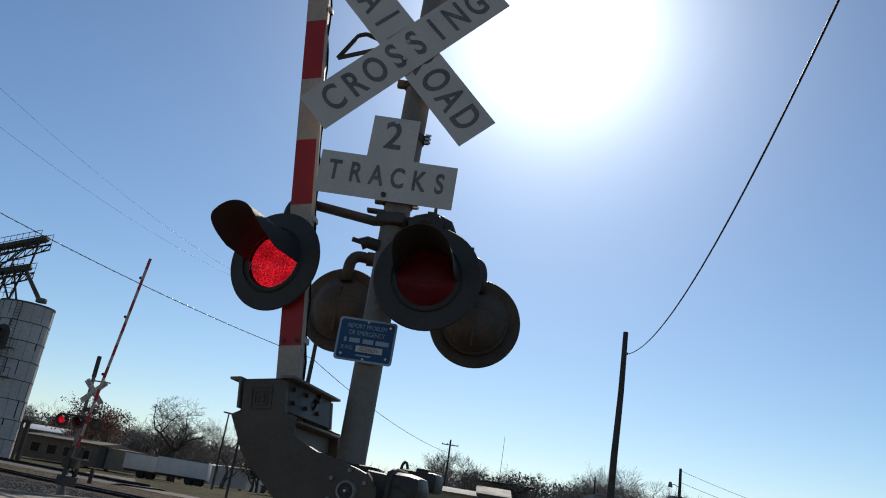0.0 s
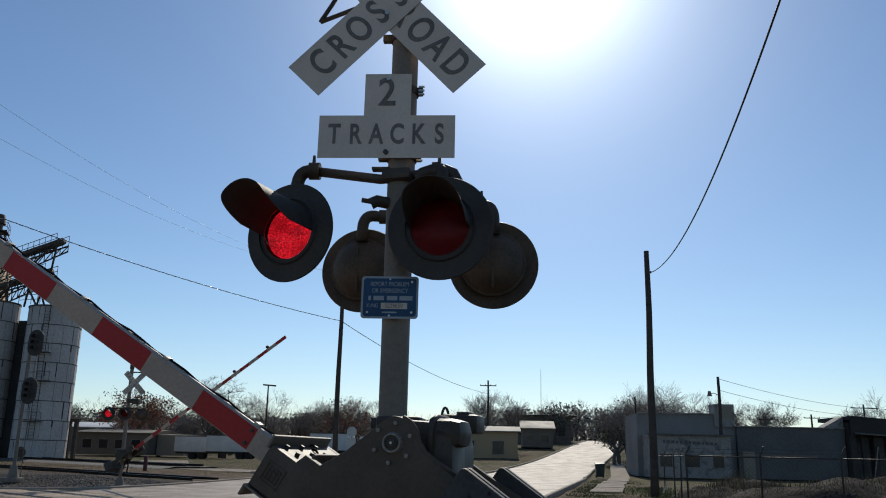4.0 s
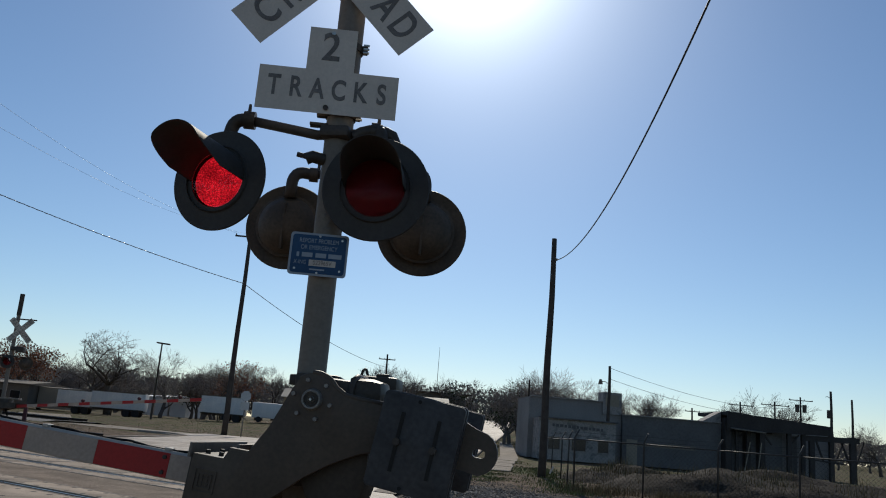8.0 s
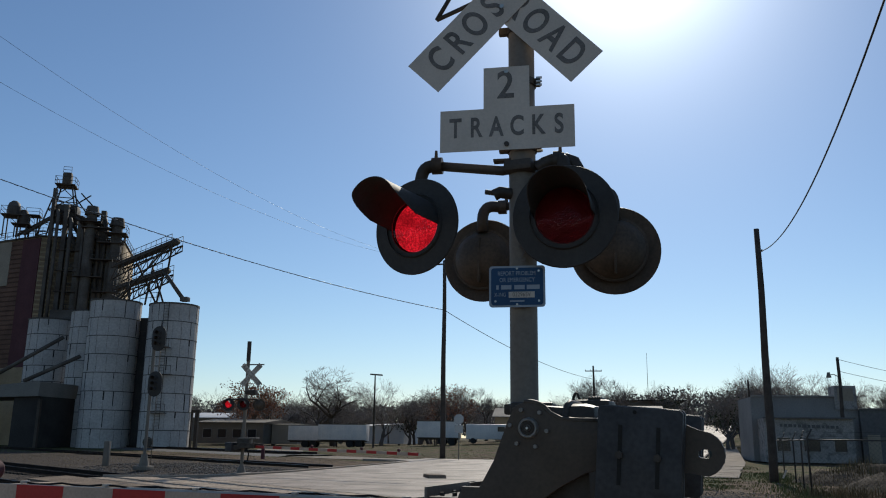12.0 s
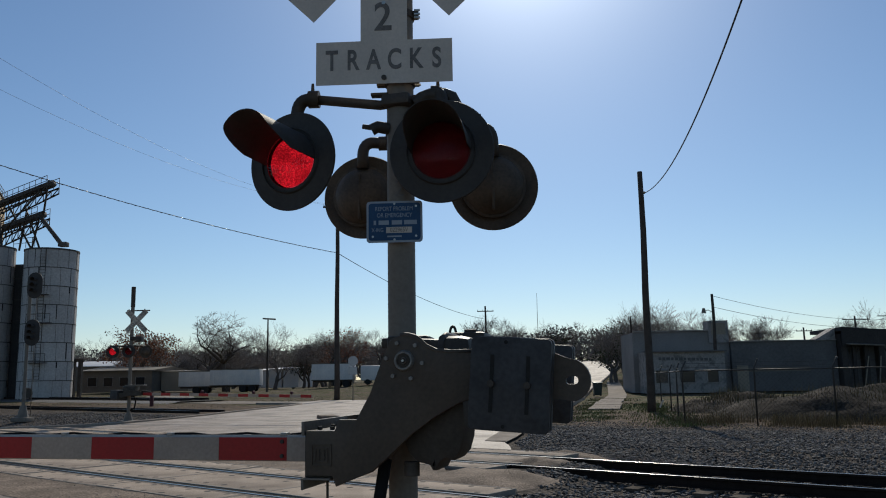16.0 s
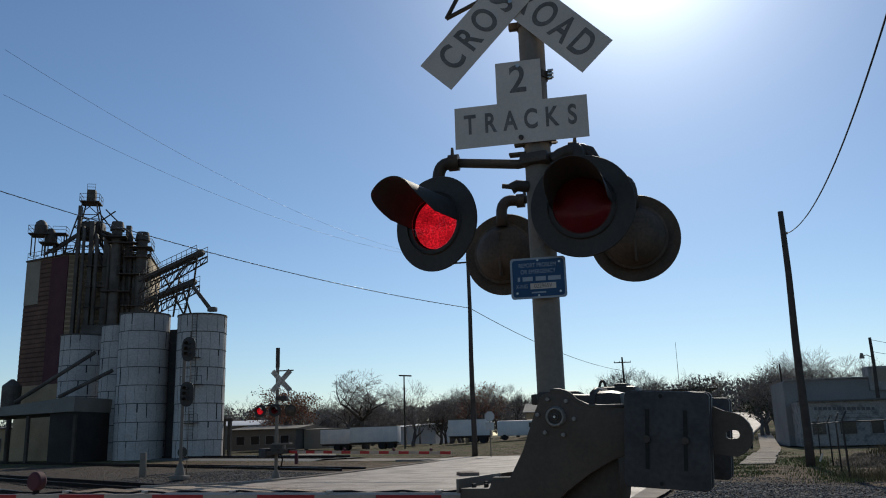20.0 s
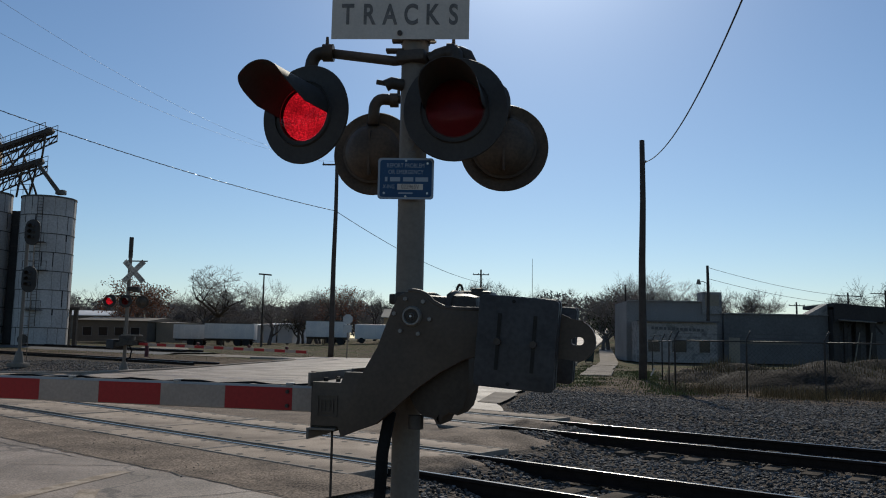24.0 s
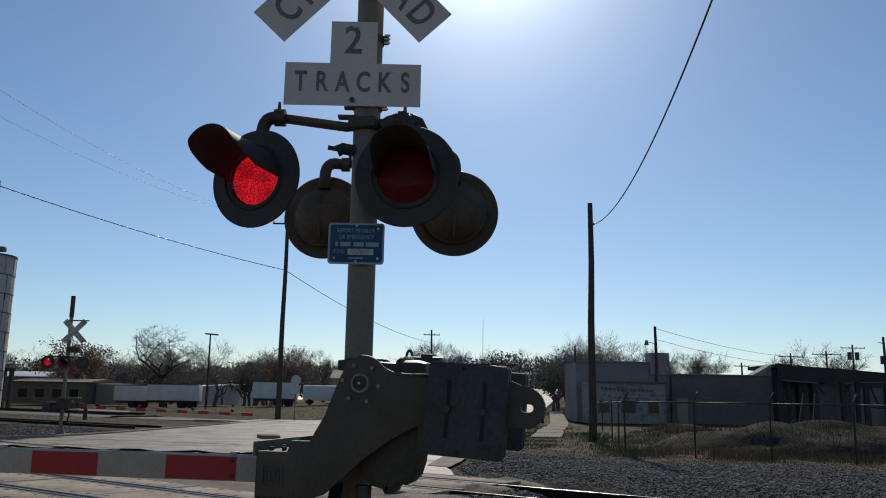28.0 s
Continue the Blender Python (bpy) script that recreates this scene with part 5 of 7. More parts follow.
def far_signal():
    t = thing("crossing_signal_mast", pose(FX, FY, FZ), "far railway crossing signal mast with crossbuck and flashing lights", "signal mast")
    part("mast_pole", cy((0, 0, 0), (0, 0, 5.35), 0.07, seg=16), M_GALV, t)
    part("mast_top", cy((0, 0, 4.55), (0, 0, 5.38), 0.085, seg=16), M_DARKCAST, t)
    bm = cy((0, 0, 0.0), (0, 0, 0.34), 0.20, 0.10, 16)
    box(bm, (0, 0, -0.05), (0.6, 0.6, 0.22), bev=0.02)
    part("mast_base", bm, M_GALV, t)
    arm = bmesh.new()
    tube(arm, [(-0.69, -0.05, 2.98), (0, -0.05, 3.0), (0.56, 0.05, 2.98)], 0.03, 8)
    part("cross_arm", arm, M_DARKCAST, t)
    bm = bx((0.14, -0.02, 3.28), (0.30, 0.2, 0.16), bev=0.03)
    box(bm, (0.34, -0.02, 3.26), (0.26, 0.3, 0.22), bev=0.04)
    part("bell_box", bm, M_DARKCAST, t)
    part("sign_bar", bx((0.2, 0.1, 4.42), (0.95, 0.03, 0.05)), M_DARKCAST, t)
    s = thing("crossbuck_sign", pose(FX, FY, FZ), "white crossbuck sign on the far signal mast", "road sign")
    for a in (46, -46):
        m = pose(0.22, -0.11 - (0.008 if a < 0 else 0), 3.98, 0, a, 0)
        ob = part("blade", plate(bmesh.new(), [(-0.58, -0.11), (0.58, -0.11), (0.58, 0.11), (-0.58, 0.11)], -0.002, 0.002), M_SIGNOLD, s)
        ob.matrix_local = m
        word = "CROSSING" if a < 0 else "RAILROAD"
        for i, ch in enumerate(word):
            letters("letter", ch, 0.14, M_LETTER, ob, pose((i - 3.5) * 0.133, -0.0035, 0), xs=0.8)
    shut = []
    for x, y, az, lit in ((-0.70, -0.12, 8, True), (0.0, -0.22, 8, True), (0.55, 0.10, 190, False)):
        l, sh = lamp_head("flashing_light", (FX + x, FY + y, FZ + 2.77), az, 0, "lights of the far signal", lit, not lit, "round black flashing light on the far signal mast")
        shut.append(sh)
    # drive box
    m = thing("gate_mechanism", pose(FX, FY, FZ), "grey gate drive box on the far signal mast", "gate mechanism")
    part("drive_case", bx((0.16, -0.2, 1.22), (0.52, 0.42, 0.36), bev=0.05), M_DARKCAST, m)
    part("lid", bx((0.34, -0.2, 1.42), (0.75, 0.36, 0.06), bev=0.01), M_GALV, m)
    part("conduit", tube(bmesh.new(), [(0.25, -0.2, 1.05), (0.36, -0.2, 0.8), (0.3, -0.15, 0.55), (0.1, -0.05, 0.45)], 0.03, 8), M_RUBBER, m)
    g = thing("crossing_gate", pose(FX + 0.1, FY - 0.45, FZ + 1.14, 0, 0, -20), "far crossing gate with thin red and white striped arm and lamps", "crossing gate")
    for y in (-0.05, 0.5):
        out = [(0.75, 0.06), (0.2, 0.10)] + arc_pts((0, 0), 0.12, 90, 180, 5) + [(-0.62, -0.02), (-0.66, -0.16), (-0.25, -0.19), (0.2, -0.10), (0.75, -0.10)]
        part("side_casting", plate(bmesh.new(), out, y, y + 0.04), M_DARKCAST, g)
    part("counterweight", bx((-0.55, 0.22, -0.08), (0.36, 0.72, 0.36), bev=0.02), M_WEIGHT, g)
    L = 7.7
    bm = bmesh.new()
    box(bm, (0.70 + L / 2, 0.15, -0.04), (L, 0.05, 0.085))
    a = part("gate_arm", bm, M_ARMALU, g)
    n = 17
    for k in range(n):
        w = L / n
        bm = bx((0.70 + w * (k + 0.5), 0.15, -0.04), (w - 0.002, 0.056, 0.105))
        part("red_band" if k % 2 == 0 else "white_band", bm, M_ARMRED if k % 2 == 0 else M_ARMWHITE, a)
    for x in (3.55, 5.9, 7.55):
        lt = part("arm_light", lathe(bmesh.new(), [(0.0, 0.05), (0.05, 0.045), (0.062, 0.0), (0.05, -0.045), (0.0, -0.05)], pose(x, 0.15, 0.07, 90), 14), M_MAROON, a, "red gate arm lamp")
    return g, shut


FAR_GATE, FAR_SHUTTERS = far_signal()
p = thing("gate_rest_post", pose(-22.99, 55.45, 0), "short red-brown post beyond the far gate", "post")
part("post", bx((0, 0, 0.42), (0.2, 0.2, 0.98), bev=0.01), M_MAROON, p)


def rail_signal(x, y):
    t = thing("railway_signal", pose(x, y, 0), "railway colour-light signal mast with two black round-backed heads", "railway signal")
    part("mast_pole", cy((0, 0, 0), (0, 0, 6.5), 0.075, seg=14), M_GALV, t)
    bm = cy((0, 0, 0), (0, 0, 0.6), 0.26, 0.13, 14)
    box(bm, (0, 0, -0.02), (0.7, 0.7, 0.2), bev=0.02)
    part("mast_base", bm, M_GALV, t)
    for z in (6.0, 3.85):
        out = arc_pts((0.28, 0.25), 0.35, 0, 180, 8) + arc_pts((0.28, -0.25), 0.35, 180, 360, 8)
        h = part("signal_head", plate(bmesh.new(), [(u, z + v) for u, v in out], -0.16, -0.12, 0.004), M_BLACK, t)
        part("case", bx((0.28, -0.02, z), (0.36, 0.24, 0.86), bev=0.05), M_BLACK, h)
        for dz in (0.26, 0.0, -0.26):
            part("lamp_hood", lathe(bmesh.new(), [(0.11, 0.14), (0.115, 0.14), (0.115, 0.42), (0.11, 0.42)], pose(0.28, 0, z + dz, 90), 16, 220, -20), M_BLACK, h)
        part("head_bracket", bx((0.1, -0.03, z), (0.2, 0.06, 0.08)), M_STEEL, h)
    lad = bmesh.new()
    for u in (-0.2, 0.2):
        tube(lad, [(-0.05 + u, 0.35, 0.1), (-0.05 + u, 0.3, 6.4)], 0.018, 6)
    part("ladder_rails", lad, M_GALV, t)
    for k in range(14):
        part("rung", cy((-0.25, 0.345 - 0.003 * k, 0.5 + 0.42 * k), (0.15, 0.345 - 0.003 * k, 0.5 + 0.42 * k), 0.012, seg=6), M_GALV, t)


rail_signal(-21.2, 36.9)
p = thing("short_post", pose(-24.5, 39.06, 0), "short weathered metal post beside the tracks", "post")
part("post", bx((0, 0, 0.55), (0.28, 0.2, 1.2), bev=0.02), M_GALV, p)

# ---- poles and wires ----


def pole(x, y, h, r=0.16, lean=(0, 0), label="weathered wooden utility pole", z=None):
    z0 = terrain(x, y) if z is None else z
    t = thing("utility_pole", pose(x, y, z0), label, "utility pole", "utility poles")
    pts = [(lean[0] * k / 8 + 0.02 * math.sin(k * 1.3), lean[1] * k / 8, -0.3 + (h + 0.3) * k / 8) for k in range(9)]
    part("pole_shaft", tube(bmesh.new(), pts, [r * (1.15 - 0.45 * k / 8) for k in range(9)], 12), M_WOODPOLE, t)
    return t


def crossarm(t, z, w, y=-0.12, x=0.0, yaw=0, ins=4):
    a = part("crossarm", bx((x, y, z), (w, 0.10, 0.12), (0, 0, yaw), 0.008), M_WOODPOLE, t)
    for k in range(ins):
        u = (k / (ins - 1) - 0.5) * (w - 0.15)
        part("insulator", cy((x + u, y, z + 0.06), (x + u, y, z + 0.22), 0.05, 0.025, 8), M_GREYWALL2, a)
    return a


def wire(pts, r, label, material=None, sag=0.0, n=24):
    p, q = Vector(pts[0]), Vector(pts[-1])
    line = []
    for i in range(n + 1):
        a = i / n
        v = p.lerp(q, a)
        v.z -= sag * 4 * a * (1 - a)
        line.append(v)
    return tagged(part("overhead_wire", tube(bmesh.new(), line, r, 6), material or M_WIRE), label, "overhead wire")


PL = (-11.86, 63.06)
t = pole(*PL, 15.2, 0.19, label="tall dark wooden utility pole behind the crossing")
crossarm(t, 14.9, 1.3, 0, -0.5, 0, 2)
PR = (6.46, 35.95)
t = pole(*PR, 10.3, 0.155, lean=(0.05, 0), label="leaning wooden utility pole beside the footpath")
part("wire_clamp", bx((0.15, -0.05, 9.35), (0.12, 0.08, 0.1), bev=0.01), M_GALV, t)
part("guy_marker", bx((0.35, -0.35, 0.32), (0.06, 0.03, 0.34), (0, 25, 0)), M_SIGNWHITE, t)
P2 = (17.84, 68.0)
t = pole(*P2, 7.9, 0.15, label="wooden street lamp pole beside the grey building")
part("lamp_arm", tube(bmesh.new(), [(0, 0, 6.4), (-0.4, -0.1, 6.6), (-0.75, -0.15, 6.55)], 0.03, 6), M_GALV, t)
part("lamp_head", cy((-0.78, -0.15, 6.75), (-0.78, -0.15, 6.35), 0.10, 0.20, 12), M_GALV, t)
pole(12.41, 75.0, 6.6, 0.10, label="thin pole at the corner of the grey building", z=0.1)
pm = pole(-0.69, 112.0, 9.6, 0.16, label="wooden utility pole with crossarm down the street")
crossarm(pm, 8.9, 2.2)
for x, y, h, w in ((60.5, 120.0, 10.7, 3.6), (56.6, 120.0, 9.7, 4.2), (51.4, 120.0, 9.3, 3.6), (44.2, 120.0, 7.8, 2.2), (37.9, 120, 7.5, 2.0)):
    t = pole(x, y, h, 0.16, label="distant utility pole with crossarm and wires", z=0.0)
    crossarm(t, h - 0.5, w)
    if h > 10:
        for u in (-0.55, 0.55):
            part("transformer", cy((u, -0.1, h - 2.2), (u, -0.1, h - 1.1), 0.3, seg=14), M_DUCT, t)
t = pole(40.5, 75.0, 8.0, 0.15, label="wooden utility pole with a lamp arm behind the open shed", z=0.0)
part("lamp_arm", tube(bmesh.new(), [(0, 0, 7.3), (-0.35, -0.1, 7.5), (-0.6, -0.12, 7.45)], 0.03, 6), M_GALV, t)
part("meter_box", bx((-0.28, -0.12, 5.9), (0.3, 0.25, 0.75), bev=0.02), M_STEEL, t)
pole(42.5, 75.0, 7.4, 0.13, label="wooden utility pole behind the open shed", z=0.0)
LAMP = thing("parking_lot_light", pose(-26.3, 96.5, 0), "tall thin pole light with flat twin heads", "street lamp")
part("lamp_pole", cy((0, 0, 0), (0, 0, 8.7), 0.13, 0.08, 12), M_STEEL, LAMP)
part("lamp_heads", bx((0.15, 0, 8.75), (1.5, 0.4, 0.16), (0, 4, 0), 0.03), M_STEEL, LAMP)
# street light wires: over the crossing to the tall pole, and on down the street
cable = wire([(-43.0, 22.0, 19.0), (PL[0], PL[1], 11.25)], 0.024, "sagging overhead cable wound with a bare glinting strand", None, 1.5, 40)
strand, p, q = [], Vector((-43.0, 22.0, 19.0)), Vector((PL[0], PL[1], 11.25))
for k in range(901):
    v = p.lerp(q, k / 900)
    v.z -= 1.5 * 4 * (k / 900) * (1 - k / 900)
    strand.append(v + Vector((0.022 * math.cos(k * 0.62), 0.012 * math.cos(k * 0.62), 0.026 * math.sin(k * 0.62))))
part("bare_strand", tube(bmesh.new(), strand, 0.016, 4), M_CABLEBARE, cable, "bare aluminium messenger strand")
wire([(PL[0], PL[1], 11.25), (-0.69, 112.0, 9.3)], 0.026, "overhead cable running down the street", None, 0.8)
wire([(PR[0] + 0.2, PR[1], 9.35), (3.0, -4.0, 14.0)], 0.020, "loose overhead cable sagging from the leaning pole", None, 3.0, 48)
for k, dz in enumerate((0.0, -0.9)):
    wire([(P2[0], P2[1], 7.75 + dz), (60.5, 120.0, 9.2 + dz)], 0.018, "thin overhead wire behind the grey building", None, 1.2)
for x0, z0, x1 in ((-22.46, 16.35, -12.9), (-22.32, 14.49, -11.9)):
    wire([(x0, 25.0, z0), (x1, PL[1], 15.1)], 0.006, "very thin distant overhead wire", None, 1.5)
wire([(44.2, 120, 7.3), (60.5, 120, 10.2)], 0.02, "thin wire between distant poles", None, 0.5)
mastA = thing("radio_mast", pose(23.2, 400, 4), "thin distant radio mast above the trees", "radio mast")
part("lattice", cy((0, 0, 0), (0, 0, 37.5), 0.22, 0.08, 6), M_STEEL, mastA)

# ---- signs and small things by the street ----
SG = thing("stop_sign", pose(-10.21, 60.55, 0), "bare grey back of a stop sign with a plate below", "road sign")
part("post", cy((0, 0, 0), (0, 0, 3.2), 0.035, seg=8), M_GALV, SG)
oct_ = [(0.38 * math.cos(radians(22.5 + 45 * k)), 2.85 + 0.38 * math.sin(radians(22.5 + 45 * k))) for k in range(8)]
part("octagon", plate(bmesh.new(), oct_, -0.045, -0.04), M_STOPRED, SG)
part("lower_plate", bx((0, -0.045, 2.15), (0.62, 0.006, 0.56)), M_STOPRED, SG)
PT = thing("sign_post", pose(-3.2, 63.0, terrain(-3.2, 63.0)), "thin dark post beside the side street", "post")
part("post", cy((0, 0, -0.1), (0, 0, 3.00), 0.06, seg=8), M_WOODPOLE, PT)
BIN = thing("rubbish_bin", pose(7.75, 63.5, terrain(7.75, 63.5)), "dark wheeled rubbish bin at the kerb", "rubbish bin")
part("body", plate(bmesh.new(), [(-0.26, 0.08), (0.26, 0.08), (0.33, 0.95), (-0.33, 0.95)], -0.3, 0.35, 0.03), M_BIN, BIN)
part("lid", bx((0, 0.02, 1.0), (0.72, 0.74, 0.08), (4, 0, 0), 0.02), M_BIN, BIN)
for u in (-0.25, 0.25):
    part("wheel", cy((u - 0.04, 0.3, 0.11), (u + 0.04, 0.3, 0.11), 0.11, seg=14), M_TYRE, BIN)
FH = thing("fire_hydrant", pose(-4.6, 64.0, 0), "small dark fire hydrant at the kerb", "fire hydrant")
bm = cy((0, 0, 0), (0, 0, 0.62), 0.12, 0.11, 12)
cyl(bm, (0, 0, 0.62), (0, 0, 0.8), 0.14, 0.05, 12)
part("barrel", bm, M_DARKCAST, FH)
part("outlet", cy((-0.22, 0, 0.48), (0.22, 0, 0.48), 0.06, seg=10), M_DARKCAST, FH)

# ---- buildings ----


def wall_box(t, name, x0, x1, y0, y1, z0, z1, material, label=""):
    return part(name, bx(((x0 + x1) / 2, (y0 + y1) / 2, (z0 + z1) / 2), (x1 - x0, y1 - y0, z1 - z0)), material, t, label)


def opening(parent, x, z, w, h, y, kind="window"):
    f = bmesh.new()
    for dx, dz, sw, sh in ((0, h / 2, w + 0.1, 0.06), (0, -h / 2, w + 0.1, 0.06), (w / 2, 0, 0.06, h), (-w / 2, 0, 0.06, h)):
        box(f, (x + dx, y - 0.03, z + dz), (sw, 0.08, sh))
    fr = part(kind + "_frame", f, M_GREYWALL2, parent)
    part("pane", bx((x, y - 0.008, z), (w - 0.04, 0.01, h - 0.04)), M_GLASS, fr)


def grey_building():
    m = pose(11.75, 70.0, 0.05, 0, 0, 0)
    t = thing("grey_building", m, "low grey painted block building with flaking white annex", "building")
    main = wall_box(t, "main_block", 0, 7.75, 0, 6, 0, 4.98, M_PALEWALL)
    part("parapet_cap", bx((3.87, -0.02, 5.02), (7.9, 0.3, 0.09)), M_GREYWALL2, main)
    wall_box(t, "side_wall", -0.12, 0.0, -0.02, 6, 0, 4.92, M_PALEWALL)
    wall_box(t, "roof_sign_block", 6.1, 7.7, -0.15, 1.5, 4.0, 5.82, M_GREYWALL2, "boxy parapet with a faded tan panel")
    part("faded_panel", bx((6.9, -0.17, 5.15), (1.15, 0.03, 0.95)), M_CREAM, t)
    an = wall_box(t, "annex", 0.3, 6.6, -2.6, -0.01, 0, 3.25, M_GREYWALL2, "flaking white annex wall")
    for k in range(13):
        w = 0.22 + 0.12 * ((k * 7) % 3) / 2
        part("faded_letter_bar", bx((1.5 + 0.33 * k, -2.62, 2.72 - 0.01 * k), (w * 0.85, 0.02, 0.22)), M_GREYWALL, an)
    for x, w in ((1.6, 1.0), (3.6, 1.2), (5.6, 0.9)):
        opening(an, x, 1.3, w, 1.0, -2.6)
    part("annex_eave", bx((3.45, -2.7, 3.27), (6.5, 0.5, 0.10)), M_GREYWALL, an)
    low = wall_box(t, "long_wall", 7.77, 16.2, -0.4, 12, 0, 4.02, M_GREYWALL, "long blank grey wall")
    part("wall_cap", bx((11.95, -0.42, 4.06), (8.45, 0.3, 0.08)), M_GREYWALL2, low)
    part("wall_stain", bx((10.9, -0.405, 1.75), (6.2, 0.01, 0.35)), M_BROWNWALL, low, "faded darker band along the wall")
    part("door_panel", bx((8.6, -0.41, 1.05), (0.9, 0.03, 2.1)), M_CREAM, low)
    part("gable", plate(bmesh.new(), [(14.6, 4.1), (16.18, 4.1), (16.18, 5.0)], -0.38, 1.2), M_GREYWALL2, low)
    part("downpipe", cy((1.0, -0.1, 0), (1.0, -0.1, 4.6), 0.06, seg=8), M_STEEL, t)


grey_building()


def dark_shed():
    t = thing("open_shed", pose(28.05, 69.2, 0.02), "dark open-fronted shed with sagging timber posts and bare beams", "shed")
    W = 8.9
    part("roof", plate(bmesh.new(), [(0, 4.75), (0, 5.05), (W, 4.47), (W, 4.15)], -0.6, 6), M_DARKWALL, t)
    # dark plate added where the open front shows only the shaded interior
    part("interior_shade_plate", plate(bmesh.new(), [(0, 3.50), (W, 3.72), (W, 4.2), (0, 4.8)], -0.62, -0.50), M_DARKWALL, t)
    part("end_wall", bx((0.1, 2.6, 2.3), (0.2, 5.6, 4.5)), M_DARKWALL, t)
    for k, (x, w) in enumerate(((0.2, 0.5), (0.95, 0.26), (1.9, 0.34), (3.1, 0.42), (5.4, 0.34), (6.6, 0.3))):
        part("post", bx((x, -0.3, 1.85), (w, 0.3, 3.75), (0, (k % 3 - 1) * 1.2, 0)), M_DARKWALL, t)
    for x, a in ((1.2, 38), (3.5, -40), (5.8, 42)):
        part("knee_brace", bx((x, -0.34, 3.1), (0.1, 0.12, 1.3), (0, a, 0)), M_DARKWALL, t)
    for x0, x1 in ((0.3, 1.75), (2.1, 2.9), (3.35, 5.2), (5.6, 6.45)):
        part("inner_panel", bx(((x0 + x1) / 2, 0.5, 1.85), (x1 - x0, 0.08, 3.3)), M_GREYWALL, t)
    part("back_wall", bx((3.5, 5.8, 2.1), (6.6, 0.15, 4.2)), M_DARKWALL, t)
    part("hanging_awning", bx((1.6, -1.0, 3.62), (2.7, 0.9, 0.08), (6, 3, 0)), M_BROWNWALL, t)
    for x, a in ((1.35, 14), (2.5, 10)):
        part("leaning_pole", cy((x, -0.8, 0.1), (x + math.tan(radians(a)) * 2.6, -0.5, 2.7), 0.05, seg=8), M_CREAM, t)
    # the roofless bay
    part("beam", bx((8.95, -0.3, 3.44), (5.0, 0.28, 0.44), (0, -1.2, 0)), M_DARKWALL, t)
    for x, w, h in ((7.35, 0.42, 3.6), (9.05, 0.36, 3.7), (10.9, 0.5, 3.75)):
        part("post", bx((x, -0.3, h / 2), (w, 0.3, h)), M_DARKWALL, t)
    for x, a in ((8.0, -20), (9.7, 24), (10.2, -22), (11.5, 20)):
        part("knee_brace", bx((x, -0.34, 2.5), (0.12, 0.14, 2.0), (0, a, 0)), M_DARKWALL, t)
    part("cross_rail", bx((8.6, -0.34, 1.6), (3.2, 0.1, 0.12), (0, 4, 0)), M_DARKWALL, t)
    part("rear_wall", bx((9.6, 6.2, 2.1), (6.4, 0.2, 4.2)), M_PALEWALL, t)


dark_shed()


def low_building(x0, x1, y, z0, z1, depth, wall, roof, label, name="low_building", eave=0.4, wins=3, rise=0.5, cat="building"):
    t = thing(name, pose((x0 + x1) / 2, y, z0), label, cat)
    w, h = x1 - x0, z1 - z0
    wl = part("wall", bx((0, depth / 2, h / 2), (w, depth, h)), wall, t)
    bm = plate(bmesh.new(), [(-depth / 2 - eave, 0), (depth / 2 + eave, 0), (depth / 2 + eave, 0.12), (0, rise + 0.12), (-depth / 2 - eave, 0.12)], -w / 2 - eave, w / 2 + eave)
    r = part("roof", bm, roof, t)
    r.matrix_local = pose(0, depth / 2, h, 0, 0, 90)
    for k in range(wins):
        opening(wl, (k + 0.5 - wins / 2) * w / max(1, wins) * 0.9, h * 0.5, min(1.4, w / (wins + 1)), h * 0.42, 0.0)
    return t


low_building(-61.5, -50.6, 122, 0.2, 3.3, 14, M_BROWNWALL, M_BROWNWALL, "long low brown building with a shallow roof", wins=4, rise=0.6)
low_building(-80.0, -70.0, 150, 0.2, 4.6, 10, M_BROWNWALL, M_WHITEBOX, "low building with a white metal roof", wins=0, rise=1.0)
low_building(-50.4, -46.2, 125, 0.2, 3.1, 8, M_CREAM, M_CREAM, "small pale building beside the parked trailers", wins=0, rise=0.15, eave=0.1)
for x0, x1, z1 in ((-42.4, -40.3, 3.35), (-39.9, -37.6, 3.5), (-37.3, -34.6, 3.6)):
    low_building(x0, x1, 148, 0.3, z1, 12, M_WHITEBOX, M_WHITEBOX, "pale metal storage shed in a row beyond the trailers", "storage_shed", wins=0, rise=0.3, eave=0.1, cat="shed")
low_building(-9.0, 3.0, 104, 0.4, 4.15, 9, M_YELLOWWALL, M_ROOFMETAL, "yellow metal building beside the climbing street", wins=3, rise=0.7)
low_building(3.6, 14.0, 152, 3.4, 8.3, 10, M_BROWNWALL, M_DARKWALL, "flat dark roofed house up the hill", wins=4, rise=0.15, eave=1.0)
low_building(4.5, 9.0, 128, 2.6, 5.3, 7, M_BROWNWALL, M_ROOFMETAL, "small brown house with a porch up the street", wins=2, rise=1.2)
low_building(-14.5, -9.5, 118, 0.2, 4.4, 7, M_TAN, M_ROOFMETAL, "small tan house with a hipped pale roof", wins=2, rise=1.3)
low_building(-96.0, -74.0, 100, 0.0, 4.2, 12, M_TAN, M_DARKWALL, "tan office building beside the grain elevator", wins=5, rise=0.3)


